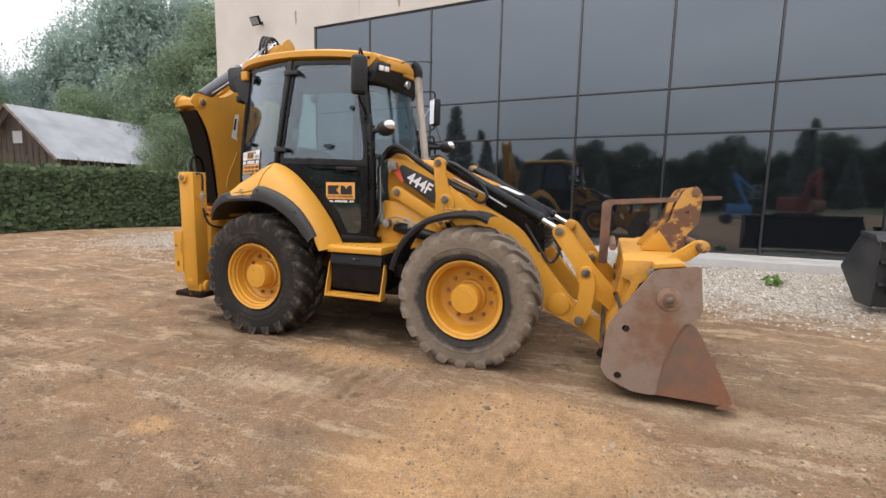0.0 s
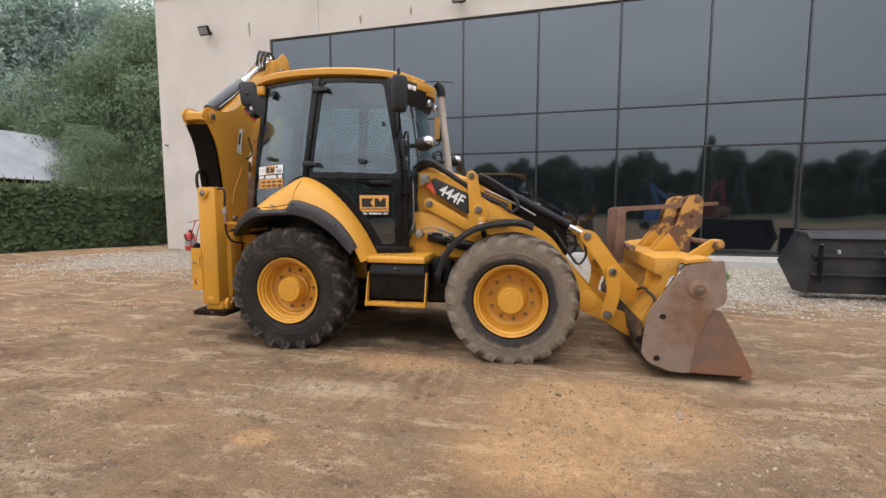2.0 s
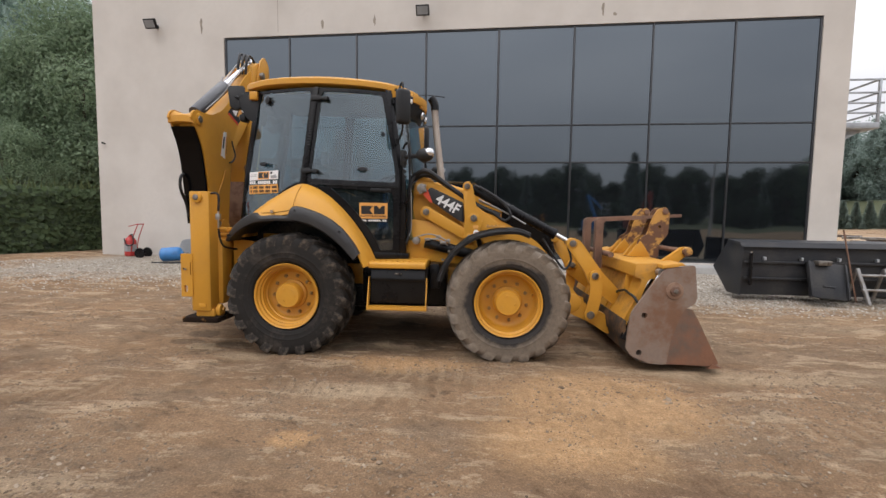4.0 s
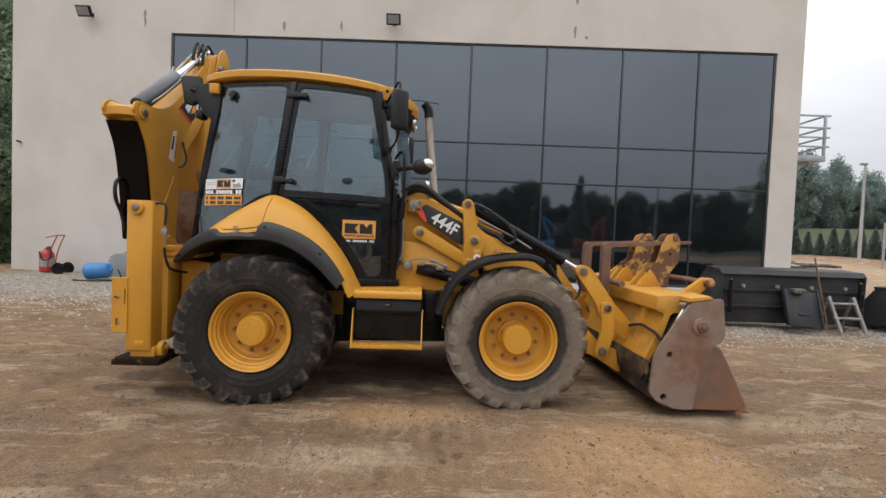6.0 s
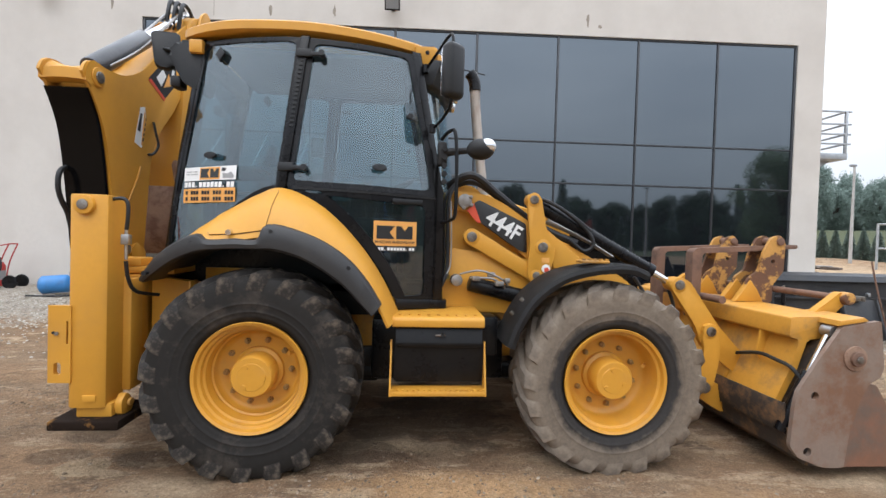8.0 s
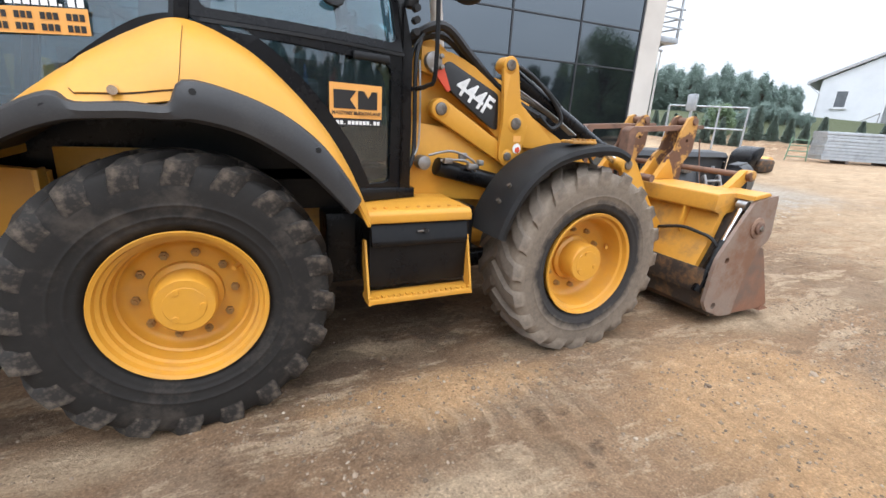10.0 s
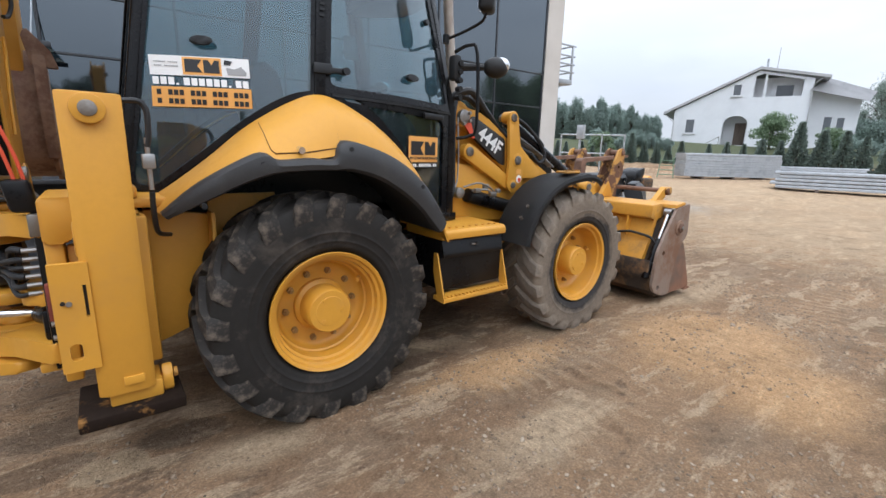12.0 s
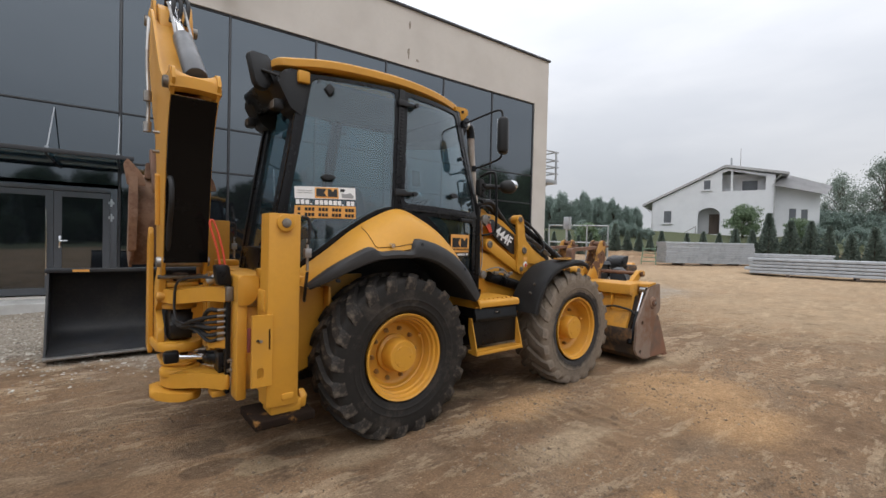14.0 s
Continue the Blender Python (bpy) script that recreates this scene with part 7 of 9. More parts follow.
for k in range(3):
    x = -4.92 - 0.06 * k
    tube(bm, [(x, 5.44, 3.56), (x + 0.02, 5.44, 3.74), (x, 5.53, 3.85 + 0.015 * k), (x - 0.01, 5.66, 3.86), (x, 5.76, 3.76), (x, 5.8, 3.64)], 0.019, 8)
part("hose", bm, M_HOSE, boom)
bm = B()
for x in (-4.93, -5.05):
    tube(bm, [(x, 4.45, 2.82), (x, 4.8, 3.08), (x, 5.2, 3.46), (x, 5.45, 3.7), (x, 5.6, 3.8)], 0.012, 6)
part("steel_line", bm, M_STEEL, boom)
bm = tube(B(), [(XR + 0.006, 4.78, 2.1), (XR + 0.008, 4.74, 2.0), (XR + 0.008, 4.62, 1.78), (XR + 0.008, 4.58, 1.6)], 0.008, 6)
part("steel_line", bm, M_YELLOW, boom)
# side loop hose on the far plate, and its steel line
part("hose", tube(B(), [(XR + 0.012, 4.95, 2.52), (XR + 0.03, 4.96, 2.42), (XR + 0.045, 4.97, 2.32), (XR + 0.03, 4.93, 2.24), (XR + 0.012, 4.88, 2.22)], 0.011, 8), M_HOSE, boom)
bm = tube(B(), [(XL - 0.03, 5.35, 3.5), (XL - 0.05, 5.2, 3.1), (XL - 0.05, 5.05, 2.7), (XL - 0.06, 4.98, 2.5)], 0.014, 8)
for z in (2.5, 2.75):
    cyl(bm, (XL - 0.06, 5.0, z - 0.06), (XL - 0.06, 5.0, z + 0.02), 0.03, 10)
part("steel_line", bm, M_STEEL, boom)

part("hose", tube(B(), [(-5.165, 4.44, 2.02), (-5.16, 4.34, 2.01), (-5.158, 4.285, 1.96), (-5.158, 4.275, 1.86), (-5.158, 4.305, 1.77), (-5.158, 4.37, 1.67), (-5.158, 4.41, 1.55), (-5.16, 4.45, 1.46)], 0.018, 8), M_HOSE, boom)
part("stiffener", prism(B(), [(4.66, 1.68), (4.7, 2.06), (4.74, 2.08), (4.7, 1.68)], "x", XL - 0.03, XL, 0.004), M_YELLOW, boom)
for z in (2.25, 2.4):
    part("bolt", cyl(B(), (XL - 0.045, 4.75, z), (XL, 4.75, z), 0.012, 8), M_STEEL, boom)
# stick folded down beside the boom, with the digging bucket at its end
stick_out = curve2([(5.55, 3.7), (5.74, 3.82), (5.95, 3.8), (6.0, 3.68)], 3) + [(5.75, 2.6), (5.55, 1.75), (5.4, 1.65), (5.3, 1.8), (5.42, 2.8), (5.5, 3.5)]
sk = part("stick", prism(B(), stick_out, "x", -5.12, -4.86, 0.015), M_YELLOW, mach, "folded yellow dipper stick")
for x in (-5.14, -4.84):
    part("cheek", prism(B(), fillet([(5.6, 3.5), (5.72, 3.84), (5.84, 3.94), (5.98, 3.86), (6.0, 3.62), (5.8, 3.46)], 0.05), "x", x - 0.012, x + 0.012, 0.004), M_YELLOW, sk)
part("stick_pin", cyl(B(), (-5.22, 5.72, 3.62), (-4.78, 5.72, 3.62), 0.05, 20, bev=0.008), M_PIN, sk)
part("link_bar", prism(B(), capsule((5.3, 2.3), (5.05, 2.0), 0.05), "x", -5.2, -5.16, 0.006), M_RUST, sk)
bprof = curve2([(5.42, 2.12), (5.3, 1.95), (5.27, 1.7), (5.36, 1.45), (5.55, 1.33), (5.75, 1.4)], 4)
bk = part("digging_bucket", prism(B(), bprof + [(y + 0.02, z + 0.02) for y, z in bprof[::-1]], "x", -5.30, -4.79), M_OLDRUST, mach, "pale rusty worn digging bucket")
for x in (-5.33, -4.785):
    part("cheek", prism(B(), fillet([(5.24, 2.1), (5.22, 1.75), (5.3, 1.42), (5.55, 1.3), (5.8, 1.42), (5.6, 2.1)], 0.03), "x", x, x + 0.025, 0.004), M_OLDRUST, bk)
    part("cheek_edge", prism(B(), fillet([(5.2, 2.1), (5.18, 1.75), (5.26, 1.46), (5.3, 1.46), (5.24, 1.75), (5.25, 2.1)], 0.015), "x", x - 0.02, x + 0.04, 0.006), M_OLDRUST, bk)
    part("tooth", prism(B(), fillet([(x - 0.06, 2.2), (x - 0.03, 2.24), (x + 0.07, 2.12), (x + 0.1, 2.02), (x - 0.03, 2.02)], 0.015), "y", 5.2, 5.27, 0.008), M_OLDRUST, bk)
for k in range(3):
    x = -5.2 + 0.14 * k
    part("tooth", prism(B(), fillet([(x - 0.03, 2.1), (x - 0.02, 2.24), (x + 0.02, 2.24), (x + 0.03, 2.1)], 0.01), "y", 5.36, 5.42, 0.006), M_OLDRUST, bk)
# stickers
def sticker(name, pts, y0, material, parent):
    return part(name, on_cab(prism(B(), pts, "y", y0 - 0.0012, y0)), material, parent)


qf = [o for o in mach.children if o.name.startswith("quarter_frame")][0]
sx0, sx1 = -4.285, -3.835
stk = sticker("sticker", [(sx0, 1.934), (sx1, 1.942), (sx1, 2.043), (sx0, 2.035)], 0.0085, M_WHITE, qf)
sticker("print", [(sx0 + 0.143, 1.942), (sx0 + 0.318, 1.945), (sx0 + 0.318, 2.036), (sx0 + 0.143, 2.033)], 0.0065, M_ORANGE, stk)


def mark_blocks(x0, z0, w, h, place, material, parent):
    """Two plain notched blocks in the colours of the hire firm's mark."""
    k = [(0, 0), (0.5, 0), (0.36, 0.5), (0.5, 1), (0, 1)]
    m_ = [(0.54, 0), (1, 0), (1, 1), (0.87, 1), (0.78, 0.62), (0.68, 1), (0.54, 1)]
    for s in (k, m_):
        part("mark", place([(x0 + a * w, z0 + b * h) for a, b in s]), material, parent)


def cab_flat(y0):
    return lambda pts: on_cab(prism(B(), pts, "y", y0 - 0.0015, y0))


def line_of_bars(x0, x1, z0, z1, pattern, y0, material, parent):
    """Plain upright bars in place of a line of writing: x is a bar, a point a low dot, a blank a gap."""
    pitch = (x1 - x0) / len(pattern)
    for i, c in enumerate(pattern):
        x = x0 + pitch * i
        if c != " ":
            w, top = (0.78, z1) if c == "x" else (0.35, z0 + 0.25 * (z1 - z0))
            part("bar", on_cab(prism(B(), [(x, z0), (x + w * pitch, z0), (x + w * pitch, top), (x, top)], "y", y0 - 0.0015, y0)), material, parent)


mark_blocks(sx0 + 0.153, 1.957, 0.155, 0.066, cab_flat(0.004), M_PRINTBLACK, stk)
line_of_bars(sx0 + 0.02, sx0 + 0.125, 2.0, 2.006, "xxxxxx xxxxx", 0.006, M_GREYPRINT, stk)
line_of_bars(sx0 + 0.02, sx0 + 0.125, 1.98, 1.986, "xxxx xxxxxxx", 0.006, M_GREYPRINT, stk)
part("mark", cab_flat(0.006)([(sx0 + 0.345, 1.952), (sx0 + 0.43, 1.952), (sx0 + 0.435, 1.97), (sx0 + 0.41, 2.0), (sx0 + 0.38, 1.985), (sx0 + 0.34, 1.99)]), M_GREYPRINT, stk)
part("mark", cab_flat(0.006)([(sx0 + 0.33, 2.005), (sx0 + 0.36, 2.003), (sx0 + 0.37, 2.025), (sx0 + 0.335, 2.03)]), M_PRINTBLACK, stk)
line_of_bars(sx0 + 0.008, sx1 - 0.004, 1.888, 1.926, "xxx.xxxxxx.xx", 0.0085, M_WHITE, stk)
sto = sticker("sticker", [(sx0 - 0.004, 1.772), (sx1, 1.781), (sx1, 1.884), (sx0, 1.876)], 0.0085, M_ORANGE, qf)
line_of_bars(sx0 + 0.02, sx1 - 0.01, 1.835, 1.862, "x xxx xxx xxx xxx", 0.0065, M_PRINTBLACK, sto)
line_of_bars(sx0 + 0.02, sx1 - 0.01, 1.79, 1.817, "x xxx xxx xxx xxx", 0.0065, M_PRINTBLACK, sto)
# door sticker
dq = [o for o in mach.children if o.name.startswith("cab_door")][0]
kx0, kx1, kz0, kz1 = -2.847, -2.54, 1.5, 1.678
ds = sticker("sticker", [(kx0, kz0), (kx1, kz0), (kx1, kz1), (kx0, kz1)], 0.0105, M_ORANGE, dq)
mark_blocks(kx0 + 0.022, kz0 + 0.05, 0.256, 0.094, cab_flat(0.008), M_PRINTBLACK, ds)
lettering("MASZYNY BUDOWLANE", 0.026, Matrix.Translation(((kx0 + kx1) / 2, cab_y(-2.695, 1.54) + 0.006, kz0 + 0.027)) @ Matrix.Rotation(math.atan(0.19), 4, "Z") @ UP_NEAR, M_PRINTBLACK, ds, depth=0.001)
db = sticker("sticker", [(kx0, kz0 - 0.04), (kx1, kz0 - 0.04), (kx1, kz0 - 0.003), (kx0, kz0 - 0.003)], 0.0105, M_PRINTBLACK, dq)
line_of_bars(kx0 + 0.012, kx1 - 0.008, kz0 - 0.032, kz0 - 0.012, "xxx.xxxxxx.xx", 0.008, M_WHITE, db)


# maker's badge as plain shapes, and the tilted hire sticker on the boom
def on_boom(lift, pts):
    return prism(B(), pts, "x", XR + lift, XR + lift + 0.002)


bd = part("badge", on_boom(0.0, fillet([(4.88, 2.88), (5.12, 3.12), (5.34, 3.16), (5.34, 2.98), (5.14, 2.78)], 0.02)), M_PRINTBLACK, boom)
part("mark", on_boom(0.003, [(5.0, 2.93), (5.1, 3.04), (5.16, 3.0), (5.08, 2.88)]), M_WHITE, bd)
part("mark", on_boom(0.003, [(5.12, 2.88), (5.2, 3.04), (5.25, 2.94)]), M_ORANGE, bd)
part("mark", on_boom(0.003, [(5.24, 2.98), (5.26, 3.1), (5.3, 3.1), (5.29, 2.97)]), M_WHITE, bd)
part("mark", on_boom(0.003, [(4.88, 2.87), (4.92, 2.89), (5.15, 2.79), (5.13, 2.76)]), M_RED, bd)
bs = part("sticker", on_boom(0.0, [(4.7, 2.29), (4.775, 2.6), (4.84, 2.62), (4.86, 2.5), (4.8, 2.26)]), M_WHITE, boom)
part("mark", on_boom(0.003, [(4.735, 2.4), (4.775, 2.55), (4.8, 2.55), (4.77, 2.39)]), M_PRINTBLACK, bs)
part("mark", on_boom(0.003, [(4.79, 2.29), (4.83, 2.58), (4.855, 2.5), (4.81, 2.28)]), M_ORANGE, bs)
for k in range(5):
    z = 2.32 + 0.045 * k
    part("bar", on_boom(0.005, [(4.803 + 0.01 * k, z), (4.808 + 0.01 * k, z + 0.03), (4.822 + 0.008 * k, z + 0.03), (4.817 + 0.008 * k, z)]), M_PRINTBLACK, bs)


# ---- loose things near the facade ----
def long_bucket(x0, x1, y, z):
    t = thing("grading_bucket", ((x0 + x1) / 2, y, z), "long dark grey steel grading bucket standing on the gravel", "bucket")
    prof = [(y, z + 0.06), (y - 0.05, z + 0.45), (y + 0.02, z + 0.88), (y + 0.3, z + 0.95), (y + 0.3, z + 0.98), (y - 0.03, z + 0.93), (y - 0.09, z + 0.45), (y - 0.03, z + 0.02)]
    shell = part("shell", prism(B(), prof, "x", x0, x1, 0.006), M_DARKBKT, t)
    part("top_edge", prism(B(), [(y - 0.12, z + 0.9), (y - 0.05, z + 0.99), (y + 0.35, z + 1.02), (y + 0.35, z + 0.98), (y - 0.03, z + 0.94)], "x", x0 - 0.04, x1 + 0.04, 0.005), M_DARKBKT, t, "paler worn top edge")
    for x in (x0 - 0.02, x1 - 0.0):
        part("side_plate", prism(B(), fillet([(y - 0.1, z), (y - 0.12, z + 0.93), (y + 0.35, z + 1.0), (y + 0.85, z + 0.45), (y + 0.32, z)], 0.02), "x", x, x + 0.022, 0.004), M_DARKBKT, t)
    part("floor_plate", box(B(), (x0, y, z + 0.0), (x1, y + 0.31, z + 0.03), 0.004), M_DARKBKT, t)
    for k in range(2):
        part("rib", box(B(), (x0 + 0.02, y - 0.125, z + 0.3 + 0.3 * k), (x1 - 0.02, y - 0.04, z + 0.34 + 0.3 * k), 0.005), M_DARKBKT, shell)
    for i in range(4):
        x = x0 + (x1 - x0) * (0.14 + 0.24 * i)
        part("lug", box(B(), (x - 0.02, y - 0.14, z + 0.66), (x + 0.02, y - 0.08, z + 0.72), 0.006), M_GALV, shell)
    for x in (x0 + 0.12, x1 - 0.12):
        part("ram", cyl(B(), (x, y - 0.15, z + 0.2), (x, y - 0.15, z + 0.8), 0.03, 12), M_BLACK, t)
        part("rod", cyl(B(), (x, y - 0.15, z + 0.55), (x, y - 0.15, z + 0.82), 0.018, 10), M_CHROME, t)
    bm = box(B(), (-0.32, -0.025, 0), (0.32, 0.025, 0.66), 0.01)
    box(bm, (-0.32, -0.06, 0), (-0.29, 0.025, 0.66), 0.004)
    box(bm, (0.29, -0.06, 0), (0.32, 0.025, 0.66), 0.004)
    box(bm, (-0.1, -0.045, 0.2), (0.1, -0.02, 0.23), 0.004)
    m = Matrix.Translation((x0 + 1.32, y - 0.42, z + 0.02)) @ Matrix.Rotation(radians(-22), 4, "X") @ Matrix.Rotation(radians(6), 4, "Y")
    pn = thing("hitch_plate", (x0 + 1.32, y - 0.42, z), "dark steel hitch plate leaning on the grading bucket", "plate")
    part("plate", warp(bm, lambda co: m @ co), M_DARKBKT, pn)
    part("hook", box(B(), (x0 + 1.19, y - 0.3, z + 0.6), (x0 + 1.42, y - 0.15, z + 0.68), 0.01), M_PIN, pn)


long_bucket(3.42, 6.12, 7.62, 0.16)
# low trestle in front of it
tr = thing("trestle", (5.8, 7.2, zg(5.8, 7.2)), "short grey weathered two-rung trestle on gravel", "trestle")
for x, dy in ((5.28, 0), (5.74, 0)):
    part("leg", tube(B(), [(x + 0.09, 7.15, 0.1), (x, 7.35, 0.72)], 0.035, 8, False), M_STEEL, tr)
    part("leg", tube(B(), [(x + 0.05, 7.6, 0.1), (x, 7.36, 0.7)], 0.03, 8, False), M_STEEL, tr)
for z, y in ((0.35, 7.22), (0.6, 7.3)):
    part("rung", tube(B(), [(5.28, y, z), (5.76, y, z)], 0.025, 8, False), M_STEEL, tr)
rod = thing("steel_bar", (5.3, 7.35, 0.1), "thin rusty steel bar leaning upright against the bucket", "bar")
part("bar", tube(B(), [(5.27, 7.3, 0.12), (5.2, 7.45, 0.9), (5.12, 7.5, 1.4)], 0.014, 6), M_RUST, rod)


def open_bucket(name, at, yaw, w, h, d, label, material):
    m = Matrix.Translation(at) @ Matrix.Rotation(radians(yaw), 4, "Z")
    t = thing(name, m, label, "bucket")
    prof = curve2([(0.0, 0.0), (0.55 * d, 0.02), (0.92 * d, 0.12 * h), (d, 0.45 * h), (0.9 * d, 0.85 * h), (0.7 * d, h)], 4)
    part("shell", prism(B(), prof + [(a - 0.02, b + 0.025) for a, b in prof[::-1]], "x", -w / 2, w / 2), material, t, "", local=True)
    for x in (-w / 2, w / 2 - 0.025):
        part("side_plate", prism(B(), prof + [(0.55 * d, h)], "x", x, x + 0.025, 0.004), material, t, "", local=True)
    part("edge", box(B(), (-w / 2, -0.12, -0.005), (w / 2, 0.02, 0.02), 0.004), M_STEEL, t, "", local=True)
    part("top_edge", box(B(), (-w / 2 - 0.02, 0.52 * d, h - 0.02), (w / 2 + 0.02, 0.75 * d, h + 0.025), 0.006), material, t, "", local=True)
    part("label_plate", box(B(), (-w / 2 + 0.25, 0.515 * d, h - 0.012), (-w / 2 + 0.42, 0.52 * d, h + 0.02)), M_ORANGE, t, "", local=True)
    return t


open_bucket("loader_bucket", (-5.05, 7.6, 0.11), 0, 1.95, 1.0, 0.95, "open black loader bucket standing on the gravel", M_DARKBKT)
# round black bucket at the right
open_bucket("skip_bucket", (6.95, 8.4, 0.13), 205, 1.5, 0.75, 0.9, "black round-backed bucket lying on the gravel", M_DARKBKT)

# fire extinguisher on a two-wheeled trolley
ex_at = (-12.2, 12.0)
fz = zg(*ex_at)
fx = thing("fire_extinguisher", (*ex_at, fz), "red wheeled fire extinguisher with a tubular handle", "fire extinguisher")
body = part("bottle", lathe(B(), [(0.05, 0.0), (0.05, 0.13), (0.08, 0.16), (0.52, 0.16), (0.6, 0.12), (0.66, 0.05), (0.7, 0.05), (0.7, 0.0)], 24, Matrix.Translation((*ex_at, fz))), M_REDPAINT, fx)
part("label", lathe(B(), [(0.2, 0.1605), (0.42, 0.1605)], 24, Matrix.Translation((*ex_at, fz))), M_GREYPRINT, body)
bm = B()
for dy in (-0.12, 0.12):
    tube(bm, [(ex_at[0] + 0.1, ex_at[1] + dy, fz + 0.1), (ex_at[0] + 0.18, ex_at[1] + dy, fz + 0.6), (ex_at[0] + 0.36, ex_at[1] + dy, fz + 1.05)], 0.014, 8)
tube(bm, [(ex_at[0] + 0.36, ex_at[1] - 0.12, fz + 1.05), (ex_at[0] + 0.36, ex_at[1] + 0.12, fz + 1.05)], 0.014, 8, False)
tube(bm, [(ex_at[0] + 0.05, ex_at[1] - 0.1, fz + 0.98), (ex_at[0] + 0.36, ex_at[1] - 0.12, fz + 1.05)], 0.014, 8, False)
part("trolley_frame", bm, M_REDPAINT, fx)
for dy in (-0.16, 0.16):
    m = Matrix.Translation((ex_at[0] + 0.42, ex_at[1] + dy, fz + 0.16)) @ Matrix.Rotation(radians(90), 4, "X")
    part("wheel", lathe(B(), [(-0.03, 0.0), (-0.03, 0.15), (0, 0.165), (0.03, 0.15), (0.03, 0.0)], 22, m), M_BLACK, fx)
part("hose", tube(B(), [(ex_at[0], ex_at[1], fz + 0.7), (ex_at[0] + 0.2, ex_at[1] - 0.15, fz + 0.72), (ex_at[0] + 0.25, ex_at[1] - 0.2, fz + 0.45), (ex_at[0] + 0.05, ex_at[1] - 0.2, fz + 0.4), (ex_at[0] - 0.05, ex_at[1] - 0.18, fz + 0.6)], 0.02, 8), M_HOSE, fx)
# blue cylinder lying on the gravel, grey canister by the wall
gc = thing("gas_cylinder", (-10.1, 10.95, zg(-10.1, 10.95)), "blue gas cylinder lying on pale gravel", "gas cylinder")
m = Matrix.Translation((-10.4, 10.9, zg(-10.1, 10.9) + 0.2)) @ Matrix.Rotation(radians(12), 4, "Z") @ Matrix.Rotation(radians(86), 4, "Y") @ Matrix.Diagonal((0.92, 0.92, 0.54, 1))
part("bottle", lathe(B(), [(0.0, 0.0), (0.0, 0.08), (0.05, 0.17), (0.12, 0.21), (0.9, 0.21), (1.0, 0.17), (1.06, 0.07), (1.12, 0.05), (1.12, 0.0)], 28, m), M_BLUE, gc)
part("hose", tube(B(), [(-9.7, 11.05, zg(-9.7, 11) + 0.25), (-9.55, 10.9, zg(-9.6, 10.9) + 0.05), (-9.8, 10.6, zg(-9.8, 10.6) + 0.03), (-10.4, 10.55, zg(-10.4, 10.5) + 0.03)], 0.02, 6), M_HOSE, gc)
cst = thing("canister", (-9.65, 11.87, zg(-9.65, 11.87)), "grey plastic container standing by the wall", "container")
part("body", prism(B(), fillet([(-10.35, 0.08), (-9.6, 0.08), (-9.6, 0.62), (-9.72, 0.74), (-10.2, 0.74), (-10.35, 0.62)], 0.06), "y", 11.65, 12.1, 0.04), M_GREYPLASTIC, cst)
part("lid", cyl(B(), (-10.0, 11.87, 0.73), (-10.0, 11.87, 0.79), 0.07, 16), M_GREYPLASTIC, cst)
wt_ = thing("wall_hook", BM @ Matrix.Translation((-13.55, 0, 3.72)), "small black hook fixed in the rendered wall", "hook")
part("hook", tube(B(), [(0, 0, 0), (0, -0.1, 0.02), (0.05, -0.15, 0.0)], 0.025, 8), M_BLACK, wt_, "", local=True)


# ---- plants ----
def leaf_cloud(bm_verts, bm_faces, centre, radii, count, size, rnd, droop=0.0, shell=0.55, wild=0.0):
    """Scatters small leaf sprays through an egg-shaped space, thicker towards its skin."""
    cx, cy, cz = centre
    for _ in range(count):
        while True:
            p = Vector((rnd.uniform(-1, 1), rnd.uniform(-1, 1), rnd.uniform(-1, 1)))
            if 0.05 < p.length <= 1:
                break
        p = p.normalized() * (shell + (1.13 - shell) * rnd.random() ** 0.8)
        c = Vector((cx + p.x * radii[0], cy + p.y * radii[1], cz + p.z * radii[2]))
        n = (p * (1 - wild) + Vector((rnd.uniform(-0.8, 0.8), rnd.uniform(-0.8, 0.8), rnd.uniform(-0.6, 0.9)))).normalized()
        u = n.orthogonal().normalized()
        u = (Matrix.Rotation(rnd.uniform(0, 6.28), 3, n) @ u)
        v = n.cross(u)
        s = size * rnd.uniform(0.6, 1.4)
        if droop:
            v = (v * (1 - droop) + Vector((0, 0, -1)) * droop).normalized()
        b = len(bm_verts)
        bm_verts += [c - u * s * 0.32, c + v * s * 0.85 - u * s * 0.1, c + u * s * 0.32, c - v * s * 0.8 + u * s * 0.1]
        bm_faces.append((b, b + 1, b + 2, b + 3))


def raw_part(name, verts, faces, material, parent, label=""):
    me = bpy.data.meshes.new(name)
    me.from_pydata([tuple(v) for v in verts], [], faces)
    me.materials.append(material)
    ob = new(name, me)
    ob.parent = parent
    if label:
        ob["label"] = label
    return ob


